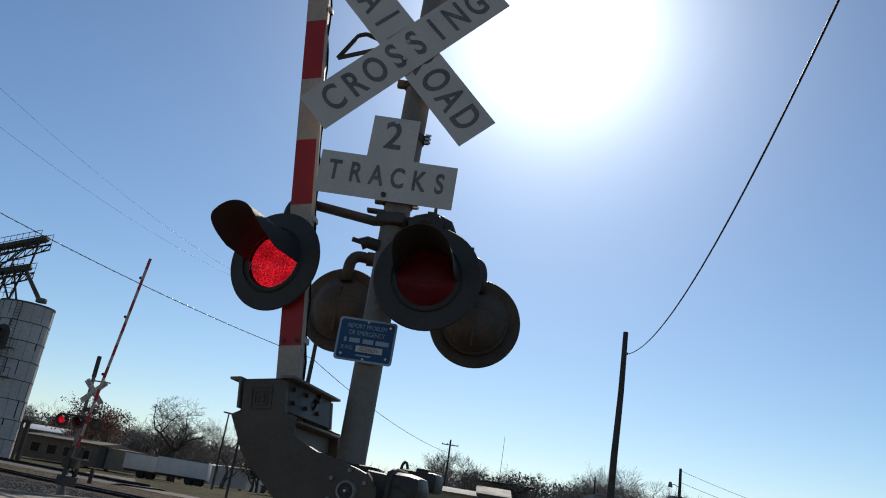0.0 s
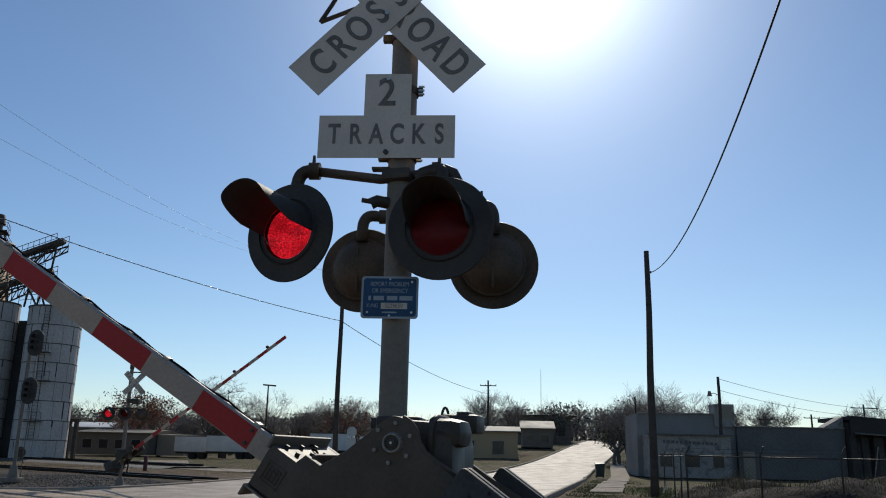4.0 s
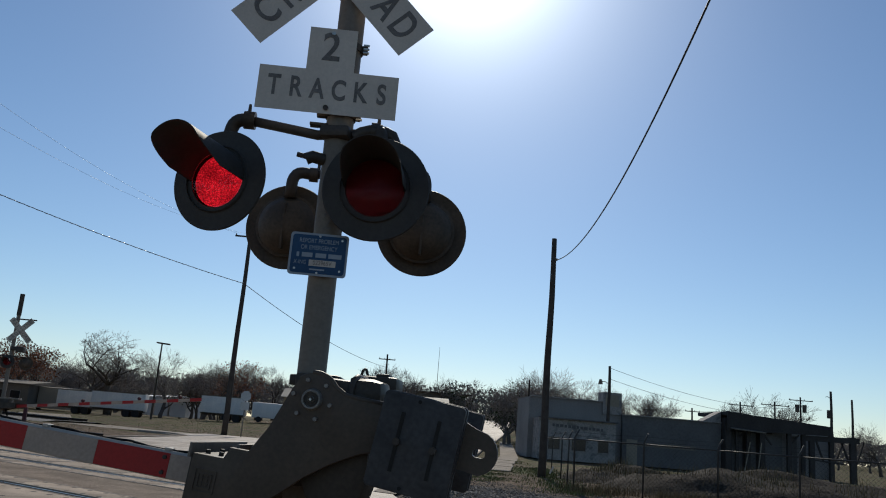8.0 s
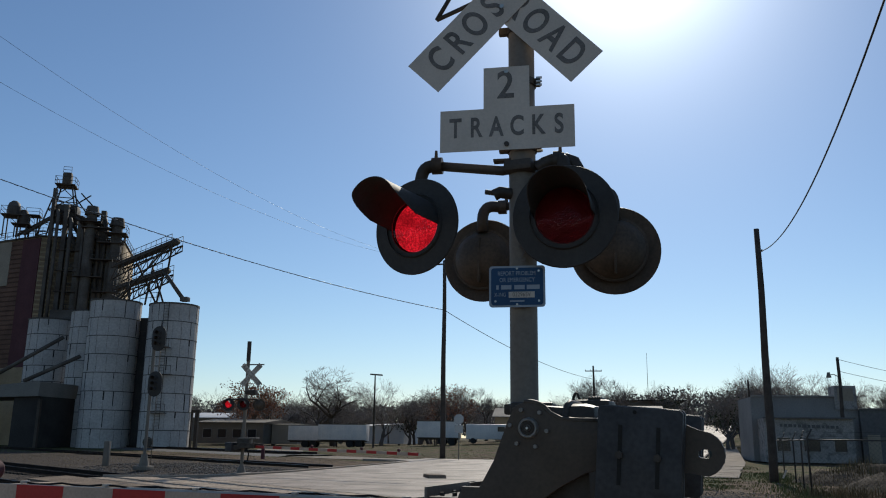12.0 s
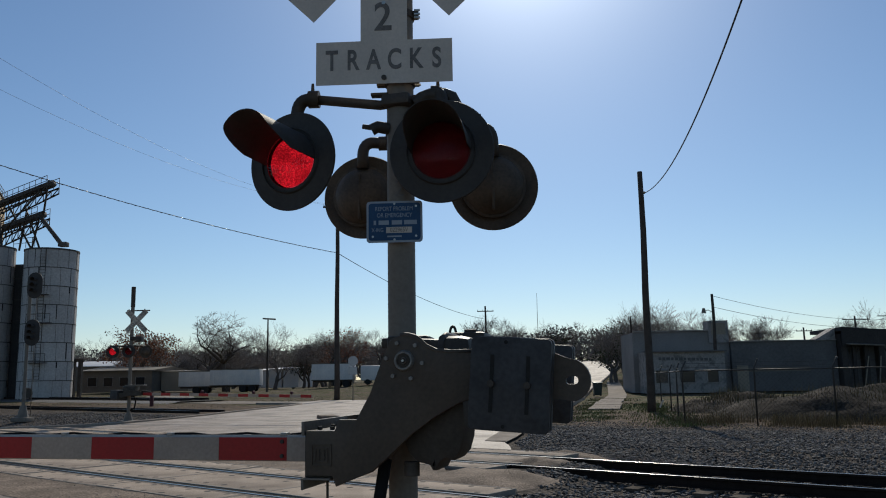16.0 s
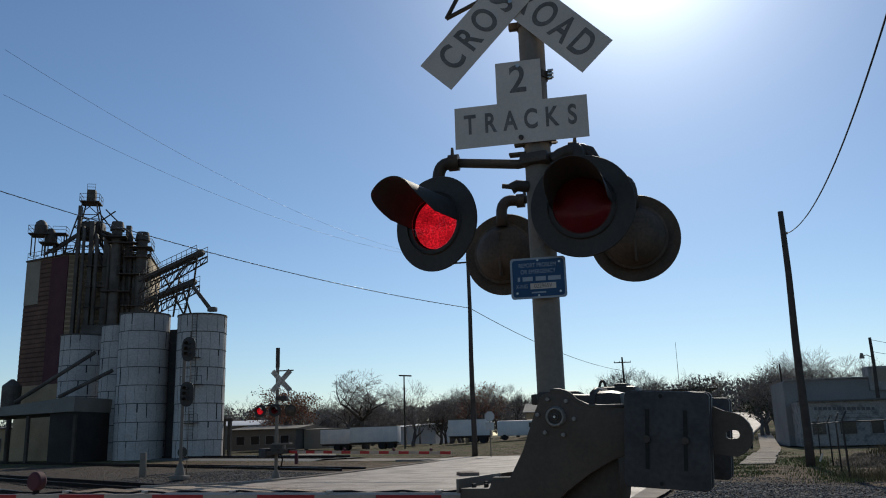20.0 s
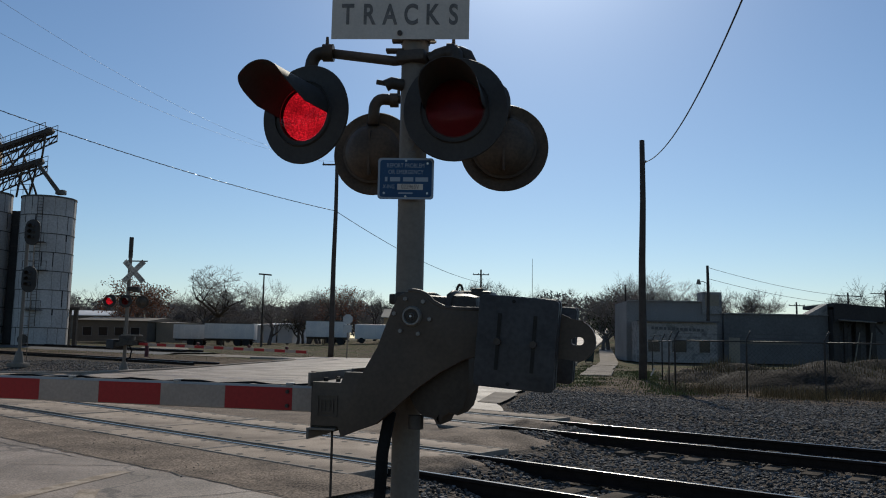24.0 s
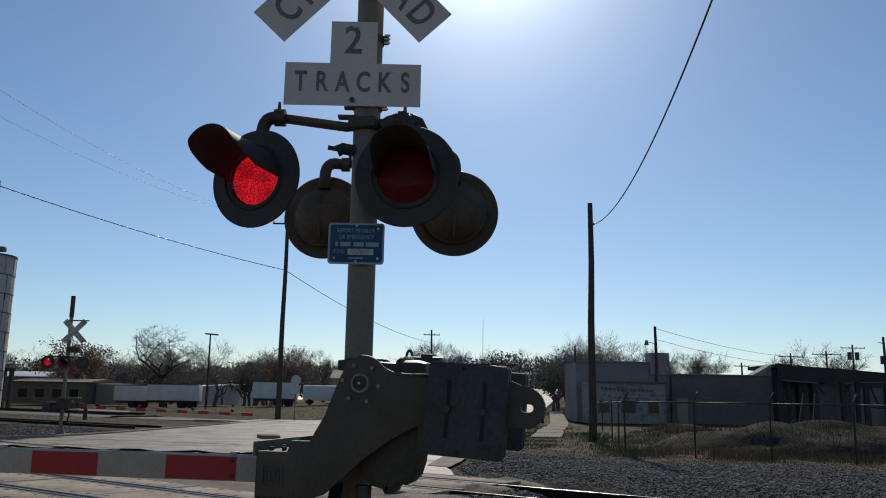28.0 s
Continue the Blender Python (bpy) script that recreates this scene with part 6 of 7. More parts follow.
def trailer(x, y, L, yaw, label):
    t = thing("semi_trailer", pose(x, y, terrain(x, y) - 0.05, 0, 0, yaw), label, "semi trailer", "parked semi trailers")
    b = part("box", bx((0, 0, 1.95), (L, 2.4, 2.15), bev=0.03), M_WHITEBOX, t)
    for k in range(int(L)):
        part("side_post", bx((-L / 2 + 0.5 + k, -1.21, 1.95), (0.05, 0.03, 2.05)), M_WHITEBOX, b)
    part("top_rail", bx((0, -1.215, 3.0), (L, 0.03, 0.08)), M_GALV, b)
    part("bottom_rail", bx((0, -1.215, 0.92), (L, 0.04, 0.10)), M_STEEL, b)
    part("frame", bx((0, 0, 0.78), (L * 0.96, 1.0, 0.2)), M_STEEL, t)
    for u in (L / 2 - 1.0, L / 2 - 2.2):
        for v in (-1.0, 1.0):
            part("wheel", cy((u, v - 0.2, 0.48), (u, v + 0.2, 0.48), 0.48, seg=18), M_TYRE, t)
    for v in (-0.8, 0.8):
        part("landing_leg", bx((-L / 2 + 2.2, v, 0.4), (0.14, 0.14, 0.8)), M_STEEL, t)
    part("rear_bumper", bx((L / 2 - 0.05, 0, 0.55), (0.1, 2.2, 0.12)), M_STEEL, t)


trailer(-34.4, 111, 6.6, 4, "white box semi trailer parked on the lot")
trailer(-41.2, 115, 4.6, 6, "white box semi trailer parked behind another")
trailer(-20.4, 107, 5.4, 3, "white box semi trailer beside the tall pole")


def van():
    t = thing("delivery_van", pose(-14.4, 108, terrain(-14.4, 108) - 0.05, 0, 0, 5), "white delivery van parked behind the stop sign", "van")
    part("body", bx((0, 0, 1.5), (5.2, 2.0, 1.9), bev=0.15), M_WHITEBOX, t)
    part("bonnet", bx((2.9, 0, 1.0), (1.2, 1.9, 0.9), bev=0.15), M_WHITEBOX, t)
    part("windscreen", bx((2.62, 0, 1.85), (0.08, 1.7, 0.75), (0, -20, 0)), M_GLASS, t)
    part("side_window", bx((1.9, -1.005, 1.85), (0.9, 0.02, 0.6)), M_GLASS, t)
    for u in (-1.7, 2.5):
        for v in (-0.9, 0.9):
            part("wheel", cy((u, v - 0.12, 0.36), (u, v + 0.12, 0.36), 0.36, seg=16), M_TYRE, t)


van()

# ---- fence and heaps ----


def fence(points, h=1.62, label="dark chain-link fence with barbed wire on leaning posts"):
    t = thing("chain_link_fence", None, label, "fence", "fences of the yard")
    rnd = random.Random(3)
    for (x0, y0), (x1, y1) in zip(points, points[1:]):
        a, b2 = Vector((x0, y0, terrain(x0, y0))), Vector((x1, y1, terrain(x1, y1)))
        d = b2 - a
        part("top_rail", tube(bmesh.new(), [a + Vector((0, 0, h)), b2 + Vector((0, 0, h))], 0.022, 6), M_FENCE, t)
        for dz in (0.12, 0.24):
            part("barbed_wire", tube(bmesh.new(), [a + Vector((0, 0, h + dz)), a + d / 2 + Vector((0, 0, h + dz - 0.03)), b2 + Vector((0, 0, h + dz))], 0.005, 4), M_FENCE, t)
        part("post", tube(bmesh.new(), [a - Vector((0, 0, 0.2)), a + Vector((rnd.uniform(-.04, .04), 0, h + 0.05)), a + Vector((0.1, -0.1, h + 0.32))], 0.030, 8), M_FENCE, t)
        # woven mesh
        bm = bmesh.new()
        L = d.length
        u = d.normalized()
        k = 0.0
        step = 0.13
        while k < L + h:
            for sgn in (1, -1):
                z0, z1 = (0.05, h) if sgn > 0 else (h, 0.05)
                s0, s1 = k - h, k
                if s1 <= 0 or s0 >= L:
                    continue
                c0, c1 = max(0, s0), min(L, s1)
                f = lambda s: z0 + (z1 - z0) * (s - s0) / (s1 - s0)
                p, q = a + u * c0 + Vector((0, 0, f(c0))), a + u * c1 + Vector((0, 0, f(c1)))
                w = Vector((0, 0, 0.0034))
                v = [bm.verts.new(x) for x in (p - w, q - w, q + w, p + w)]
                bm.faces.new(v)
            k += step
        part("wire_mesh", bm, M_FENCE, t)


fp = [(8.6, 47.0), (7.9, 41.0), (7.3, 36.0), (6.6, 31.6), (5.9, 27.5)]
fence(fp)
fence([(5.9 + 2.35 * k * 0.80, 27.5 - 2.35 * k * 0.60 + 0.22 * k) for k in range(9)])


def heap(x, y, rx, ry, h, seed, material, label):
    bm = bmesh.new()
    n = 44
    rows = []
    for j in range(n + 1):
        row = []
        for i in range(n + 1):
            u, v = 2 * i / n - 1, 2 * j / n - 1
            d = math.sqrt(u * u + v * v)
            z = h * max(0.0, 1 - d * d) ** 0.8 * (0.75 + 0.5 * noise.noise((u * 2.2 + seed, v * 2.2, seed)))
            z += (0.07 * noise.noise((u * 7 + seed, v * 7, 1)) + 0.05 * noise.noise((u * 23 + seed, v * 23, 2))) * (1 if d < 0.95 else 0)
            px, py = x + u * rx * E_X + v * ry * N_X, y + u * rx * E_Y + v * ry * N_Y
            row.append(bm.verts.new((px, py, terrain(px, py) - 0.08 + max(z, 0))))
        rows.append(row)
    for j in range(n):
        for i in range(n):
            bm.faces.new((rows[j][i], rows[j][i + 1], rows[j + 1][i + 1], rows[j + 1][i]))
    ob = part("soil_mound", bm, material, None, sharp=80)
    return tagged(ob, label, "soil mound")


M_HEAP = mat("dark_rubble_soil", (0.058, 0.047, 0.038), 0.95, 0, 0.7, 1.2, 10, 1.0, (0.028, 0.023, 0.018), spec=0.05, grain=0.1)
HEAPS = ((12.8, 30.5, 5.5, 3.0, 1.15, 1.3), (18.5, 27.5, 6.5, 3.2, 0.85, 4.1), (10.2, 36.0, 3.2, 2.6, 0.95, 7.7), (25.0, 24.5, 6.5, 3.0, 0.9, 9.2), (17.0, 36.0, 7.0, 3.5, 1.0, 2.2))
for x, y, rx, ry, h, s in HEAPS:
    heap(x, y, rx, ry, h, s, M_HEAP, "heap of dark soil and rubble behind the fence")


def blades(name, num, place, h0, h1, material, label, seed, w=0.008):
    """Grass and weeds: many thin bent blades in one spread."""
    rnd = random.Random(seed)
    vs, fs = [], []
    for _ in range(num):
        q = place(rnd)
        if q is None:
            continue
        x, y = q
        z = terrain(x, y) - 0.05
        h, a = rnd.uniform(h0, h1), rnd.uniform(0, 6.283)
        lean = rnd.uniform(0.05, 0.5) * h
        dx, dy = math.cos(a), math.sin(a)
        ww = w * rnd.uniform(0.6, 1.5)
        i = len(vs)
        vs += [(x - dy * ww, y + dx * ww, z), (x + dy * ww, y - dx * ww, z), (x + dx * lean * 0.4 + dy * ww * 0.7, y + dy * lean * 0.4 - dx * ww * 0.7, z + h * 0.6), (x + dx * lean * 0.4 - dy * ww * 0.7, y + dy * lean * 0.4 + dx * ww * 0.7, z + h * 0.6), (x + dx * lean, y + dy * lean, z + h)]
        fs += [(i, i + 1, i + 2, i + 3), (i + 3, i + 2, i + 4)]
    me = bpy.data.meshes.new(name)
    me.from_pydata(vs, [], fs)
    me.materials.append(material)
    tagged(new(name, me), label, "grass", kind="stuff")


def verge(r):
    y = r.uniform(29, 58)
    x = 1.5 + 0.166 * (y - 28.1) + r.uniform(0.0, 2.0) + (r.random() ** 3) * 1.5
    return (x, y) if noise.noise((x * 0.6, y * 0.6, 4)) > -0.15 else None


def by_fence(r):
    k = r.uniform(0, 19)
    x, y = 5.9 + k * 0.80 + r.uniform(-0.5, 1.5), 27.5 - k * 0.51 + r.uniform(-0.8, 2.2)
    return (x, y) if noise.noise((x * 0.5, y * 0.5, 9)) > -0.1 else None


def by_pole(r):
    y = r.uniform(26, 47)
    x = 6.0 + 0.13 * (y - 27.5) + r.gauss(-0.2, 0.55)
    return (x, y)


blades("grass", 9000, verge, 0.03, 0.09, M_GRASS, "short green grass on the verge", 1, 0.012)
blades("grass", 16000, by_fence, 0.05, 0.42, M_DRYGRASS, "tall dry yellow weeds along the fence", 2, 0.005)
blades("grass", 4500, by_pole, 0.03, 0.12, M_GRASS, "green grass along the fence foot", 3, 0.012)
blades("grass", 6000, lambda r: (r.uniform(-60, -16), r.uniform(38, 58)), 0.02, 0.07, M_DRYGRASS, "thin dry grass beyond the tracks", 4, 0.014)
blades("grass", 26000, lambda r: (r.uniform(-75, -4), 61 + 50 * r.random() ** 1.4), 0.02, 0.075, M_GRASS, "patchy green and straw lawn round the parked trailers", 5, 0.016)


def on_heap(r):
    x, y, rx, ry, h, s = r.choice(HEAPS)
    u, v = r.gauss(0, 0.45), r.gauss(0, 0.45)
    return x + u * rx * E_X + v * ry * N_X, y + u * rx * E_Y + v * ry * N_Y


def heap_weeds():
    """Dry weeds that stand on the heaps."""
    rnd = random.Random(12)
    vs, fs = [], []
    dg = bpy.context.evaluated_depsgraph_get()
    for _ in range(7000):
        x, y = on_heap(rnd)
        hit = scene.ray_cast(dg, Vector((x, y, 6)), Vector((0, 0, -1)))
        if not hit[0] or hit[1].z > 2.2 or noise.noise((x * 0.5, y * 0.5, 6)) < 0.0:
            continue
        z = hit[1].z - 0.02
        h, a, ww = rnd.uniform(0.08, 0.5), rnd.uniform(0, 6.283), 0.012
        dx, dy = math.cos(a), math.sin(a)
        i = len(vs)
        vs += [(x - dy * ww, y + dx * ww, z), (x + dy * ww, y - dx * ww, z), (x + dx * h * 0.3, y + dy * h * 0.3, z + h)]
        fs.append((i, i + 1, i + 2))
    me = bpy.data.meshes.new("weeds")
    me.from_pydata(vs, [], fs)
    me.materials.append(M_DRYGRASS)
    tagged(new("weeds", me), "dry orange-brown weeds on the soil heaps", "weeds", kind="stuff")


heap_weeds()

# ---- grain elevator ----


def silo(x, y, r, h, seed, label="white stave silo with dark hoops and rust streaks"):
    t = thing("grain_silo", pose(x, y, 0), label, "grain silo", "silos of the elevator")
    rnd = random.Random(seed)
    part("shell", lathe(bmesh.new(), [(r, 0), (r, h), (r - 0.15, h), (r - 0.15, 0)], None, 48), M_SILO, t)
    n = 8
    for k in range(1, n):
        z = h * k / n
        part("hoop", lathe(bmesh.new(), [(r + 0.002, z - 0.04), (r + 0.035, z - 0.04), (r + 0.035, z + 0.04), (r + 0.002, z + 0.04)], None, 48), M_SILOBAND, t)
    part("roof", lathe(bmesh.new(), [(r - 0.02, h - 0.05), (r * 0.5, h + 0.25), (0, h + 0.4)], None, 32), M_DUCT, t)
    part("rim", lathe(bmesh.new(), [(r - 0.02, h - 0.06), (r + 0.06, h - 0.06), (r + 0.06, h + 0.1), (r - 0.02, h + 0.1)], None, 48), M_SILOBAND, t)
    seams, streaks = bmesh.new(), bmesh.new()
    for k in range(n):
        off = rnd.uniform(0, 0.4)
        for j in range(15):
            a = 2 * math.pi * (j + off + rnd.uniform(-0.12, 0.12)) / 15
            z0, z1 = h * k / n + 0.04, h * (k + 1) / n - 0.04
            box(seams, (math.cos(a) * (r + 0.004), math.sin(a) * (r + 0.004), (z0 + z1) / 2), (0.030, 0.014, z1 - z0), (0, 0, math.degrees(a)))
            if rnd.random() < (0.6 if k in (2, n - 1) else 0.25):
                ln = rnd.uniform(0.3, 1.0) * (z1 - z0)
                box(streaks, (math.cos(a) * (r + 0.006), math.sin(a) * (r + 0.006), z1 - ln / 2), (0.03, rnd.uniform(0.05, 0.16), ln), (0, 0, math.degrees(a)))
    part("stave_jointing", seams, M_SILOBAND, t)["kind"] = "stuff"
    part("rust_staining", streaks, M_RUSTSEAM, t)["kind"] = "stuff"
    return t


S1 = silo(-45.05, 82.0, 2.58, 15.0, 1)
S2 = silo(-52.3, 82.5, 2.68, 15.6, 2)
silo(-57.0, 86.0, 2.6, 15.0, 3)
silo(-63.5, 87.5, 2.6, 14.4, 4)
silo(-48.4, 88.0, 2.6, 15.0, 5)
# made-up dark banded box that stands in for the black shade between the silos
p = thing("leg_shaft", pose(-48.75, 84.0, 0), "dark box added for the shade in the gap between the silos", "elevator leg")
part("casing", bx((0, 0, 7.0), (1.9, 1.4, 14.0)), M_DARKWALL, p)
for k in range(6):
    part("band", bx((0, -0.71, 1.5 + 2.2 * k), (1.92, 0.06, 0.14)), M_RUSTSEAM, p)
# ladder cage and landings on the first silo
bm = bmesh.new()
a0 = radians(-78)
lx, ly = math.cos(a0), math.sin(a0)
for off in (-0.25, 0.25):
    px, py = 2.73 * lx - ly * off, 2.73 * ly + lx * off
    tube(bm, [(px, py, 2.0), (px, py, 15.0)], 0.03, 5)
for k in range(42):
    z = 2.0 + 0.31 * k
    tube(bm, [(2.73 * lx + ly * 0.25, 2.73 * ly - lx * 0.25, z), (2.73 * lx - ly * 0.25, 2.73 * ly + lx * 0.25, z)], 0.018, 4)
part("ladder", bm, M_STEEL, S1)
for z, w in ((10.3, 1.5), (7.5, 2.4), (3.6, 1.8)):
    bm = bx((2.88 * lx, 2.88 * ly, z), (w, 0.5, 0.08))
    for u in (-w / 2, 0, w / 2):
        cyl(bm, (2.88 * lx + u, 2.88 * ly - 0.22, z), (2.88 * lx + u, 2.88 * ly - 0.22, z + 0.9), 0.025, seg=5)
    box(bm, (2.88 * lx, 2.88 * ly - 0.22, z + 0.9), (w, 0.04, 0.04))
    part("landing", bm, M_STEEL, S1)
part("door_hatch", lathe(bmesh.new(), [(0.0, 0.10), (0.5, 0.10), (0.55, 0.0)], pose(-0.3, -2.56, 0.7, 90), 18), M_STEEL, S1)
p = thing("timber_posts", pose(-42.9, 83.5, 0), "pair of weathered timber posts beside the silo", "posts")
for u in (0, 0.7):
    part("post", bx((u, 0, 2.0), (0.35, 0.35, 4.1)), M_WOODPOLE, p)
part("tie_beam", bx((0.35, 0, 3.9), (1.3, 0.3, 0.3)), M_WOODPOLE, p)


def railing(bm, pts, h=1.0, gap=1.2):
    for p, q in zip(pts, pts[1:]):
        p, q = Vector(p), Vector(q)
        for f in (0.5, 1.0):
            tube(bm, [p + Vector((0, 0, h * f)), q + Vector((0, 0, h * f))], 0.035, 4)
        n = max(1, int((q - p).length / gap))
        for k in range(n + 1):
            v = p.lerp(q, k / n)
            tube(bm, [v, v + Vector((0, 0, h))], 0.03, 4)
    return bm


def elevator():
    """Tall head house of tan courses with a maroon stripe, legs, ducts, platforms and conveyors."""
    yaw = 24.0
    t = thing("grain_elevator", pose(-66.8, 96.5, 0, 0, 0, yaw), "tall tan grain elevator with maroon stripe, ducts and steel towers", "grain elevator")
    W, D, H = 15.5, 11.0, 25.4
    foot = [(-3.96, -5.5), (5.7, -5.5), (5.7, 5.5), (-8.0, 5.5), (-10.34, -0.1)]

    def prism(ring, z0, z1):
        bm = bmesh.new()
        lo, hi = ([bm.verts.new((x, y, z)) for x, y in ring] for z in (z0, z1))
        for k in range(len(ring)):
            q = (k + 1) % len(ring)
            bm.faces.new((lo[k], lo[q], hi[q], hi[k]))
        bm.faces.new(hi)
        bm.faces.new(lo[::-1])
        return bm
    core = part("wall", prism(foot, 0, H), M_TAN, t)
    # courses on the legs' face; brown siding, cream panel and maroon stripe on the street face
    street = pose(-10.34, -0.1, 0, 0, 0, -40.25)
    for k in range(27):
        z = 9.4 + 0.6 * k
        part("wall_course", bx((0.87, -D / 2 - 0.03, z), (9.6, 0.10, 0.34)), M_TANDARK, core)
        ob = part("wall_course", bx((2.6 if z < 19.6 else 4.0, -0.04, z), (5.1 if z < 19.6 else 2.3, 0.10, 0.44)), M_SIDINGLAP, core)
        ob.matrix_local = street
    for name, x0, x1, z0, z1, y, material in (("brown_siding", 0.0, 5.1, 9.2, 25.3, 0.02, M_BROWNSIDING), ("maroon_panel", 5.1, 8.33, 9.2, 25.3, 0.12, M_MAROON), ("cream_panel", 0.05, 2.9, 19.6, 25.3, 0.10, M_CREAM), ("lower_wall", 0.0, 8.34, 0.0, 9.2, 0.10, M_TAN)):
        ob = part(name, bx(((x0 + x1) / 2, -y / 2, (z0 + z1) / 2), (x1 - x0, y, z1 - z0)), material, core)
        ob.matrix_local = street
    part("roof_edge", prism([(x * 1.02, y * 1.03) for x, y in foot], H + 0.01, H + 0.22), M_STEEL, core)
    # vertical legs and ducts on the face
    for x, w, z0, z1 in ((-2.8, 0.38, 6, 31.5), (-1.2, 0.5, 6, 29.5), (0.6, 0.55, 4, 27.5), (3.2, 0.6, 12, 29), (5.2, 0.5, 12, 28)):
        part("leg_casing", bx((x, -D / 2 - 1.0, (z0 + z1) / 2), (w, 0.9, z1 - z0)), M_DUCT, t)
    for x, z1, r in ((2.0, 28.3, 0.62), (5.1, 27.0, 0.66)):
        d = part("round_duct", cy((x, -D / 2 - 2.2, 12), (x, -D / 2 - 2.2, z1), r, seg=18), M_DUCT, t)
        part("duct_head", cy((x, -D / 2 - 2.2, z1 - 0.2), (x, -D / 2 - 2.2, z1 + 0.9), r * 1.45, r * 1.1, 18), M_DUCT, d)
        pl = bmesh.new()
        box(pl, (x, -D / 2 - 2.2, z1 - 1.2), (2.6, 2.6, 0.12))
        railing(pl, [(x - 1.3, -D / 2 - 3.5, z1 - 1.2), (x + 1.3, -D / 2 - 3.5, z1 - 1.2), (x + 1.3, -D / 2 - 0.9, z1 - 1.2)])
        for sx in (-1, 1):
            tube(pl, [(x + 1.2 * sx, -D / 2 - 2.2, z1 - 1.2), (x + 0.5 * sx, -D / 2 - 2.2, z1 - 3.0)], 0.06, 4)
        part("platform", pl, M_STEEL, d)
    # head tower: a lattice with its pulley house
    tw = bmesh.new()
    bx0, by0 = -2.1, -D / 2 + 1.4
    for sx in (-1, 1):
        for sy in (-1, 1):
            tube(tw, [(bx0 + 2.4 * sx, by0 + 2.0 * sy, H), (bx0 + 0.8 * sx, by0 + 0.8 * sy, H + 7.2)], 0.10, 5)
    for k in range(4):
        f0, f1 = k / 4, (k + 1) / 4
        for sx in (-1, 1):
            w0, w1 = 2.4 - 1.6 * f0, 2.4 - 1.6 * f1
            v0, v1 = 2.0 - 1.2 * f0, 2.0 - 1.2 * f1
            tube(tw, [(bx0 - w0 * sx, by0 - v0, H + 7.2 * f0), (bx0 + w1 * sx, by0 - v1, H + 7.2 * f1)], 0.07, 4)
            tube(tw, [(bx0 - w1, by0 - v1 * sx, H + 7.2 * f1), (bx0 + w1, by0 - v1 * sx, H + 7.2 * f1)], 0.07, 4)
    ht = part("head_tower", tw, M_STEEL, t)
    part("pulley_house", bx((bx0, by0, H + 8.2), (1.1, 1.1, 1.6), bev=0.2), M_DUCT, ht)
    part("distributor", bx((bx0 + 0.4, by0, H + 3.4), (3.0, 2.4, 2.4), bev=0.5), M_DUCT, ht)
    pl = bmesh.new()
    box(pl, (bx0, by0, H + 7.2), (2.4, 2.4, 0.12))
    railing(pl, [(bx0 - 1.2, by0 + 1.2, H + 7.2), (bx0 - 1.2, by0 - 1.2, H + 7.2), (bx0 + 1.2, by0 - 1.2, H + 7.2), (bx0 + 1.2, by0 + 1.2, H + 7.2)])
    railing(pl, [(bx0 - 0.5, by0 - 0.5, H + 8.9), (bx0 + 0.5, by0 - 0.5, H + 8.9)], 0.8)
    part("platform", pl, M_STEEL, ht)
    sp = bmesh.new()
    for ex, ey, ez in ((-8.0, -1.0, H + 1.0), (-6.5, -4.0, H + 0.5), (2.2, -7.4, H + 1.0), (4.8, -5.0, H + 0.6), (5.0, -7.6, H + 0.8), (0.5, -6.6, H - 2.0), (3.5, -6.6, H - 4.0)):
        tube(sp, [(bx0, by0, H + 4.0), (ex, ey, ez)], 0.22, 8)
    part("grain_spouts", sp, M_DUCT, ht)
    # pipes, catwalks and braces that crowd the legs' face
    for x, r, z0, z1 in ((1.1, 0.2, 14, 26.2), (3.0, 0.26, 13, 25.0), (3.7, 0.2, 13, 27.3), (4.3, 0.3, 12, 24.2), (5.6, 0.22, 12, 24.6), (-0.4, 0.24, 8, 27.0), (-2.0, 0.2, 8, 28.0)):
        pipe = tube(bmesh.new(), [(x, -D / 2 - 1.7, z0), (x, -D / 2 - 1.7, z1), (x - 0.25, -D / 2 - 1.2, z1 + 0.7), (x - 0.5, -D / 2 - 0.2, z1 + 0.9)], r, 9)
        part("down_pipe", pipe, M_DUCT, t)
    for x0, x1, z in ((1.0, 4.6, 26.4), (3.0, 6.2, 24.6), (2.4, 6.0, 22.4), (0.6, 4.0, 20.2), (3.0, 6.2, 18.4)):
        cat = bmesh.new()
        box(cat, ((x0 + x1) / 2, -D / 2 - 2.6, z), (x1 - x0, 1.1, 0.12))
        railing(cat, [(x0, -D / 2 - 2.2, z), (x0, -D / 2 - 3.1, z), (x1, -D / 2 - 3.1, z), (x1, -D / 2 - 2.2, z)], 1.0, 0.9)
        part("catwalk", cat, M_STEEL, t)
    for x0, z0, x1, z1 in ((-3.4, 26.0, -6.4, 25.8), (1.2, 20.4, 4.4, 24.4), (4.4, 20.4, 1.4, 24.4), (3.4, 14.5, 6.9, 18.4), (6.9, 14.5, 3.4, 18.4), (-3.2, 27.4, 1.4, 31.0), (2.8, 26.4, -0.6, 30.8), (4.9, 26.4, 0.2, 31.2)):
        part("brace", tube(bmesh.new(), [(x0, -D / 2 - 0.9, z0), (x1, -D / 2 - 0.9, z1)], 0.09, 5), M_STEEL, t)
    frame_bars = bmesh.new()
    for x in (-6.4, -5.2):
        for y in (-3.6, -2.4):
            tube(frame_bars, [(x, y, H), (x, y, H + 3.2)], 0.09, 5)
    box(frame_bars, (-5.8, -3.0, H + 3.2), (1.7, 1.7, 0.12))
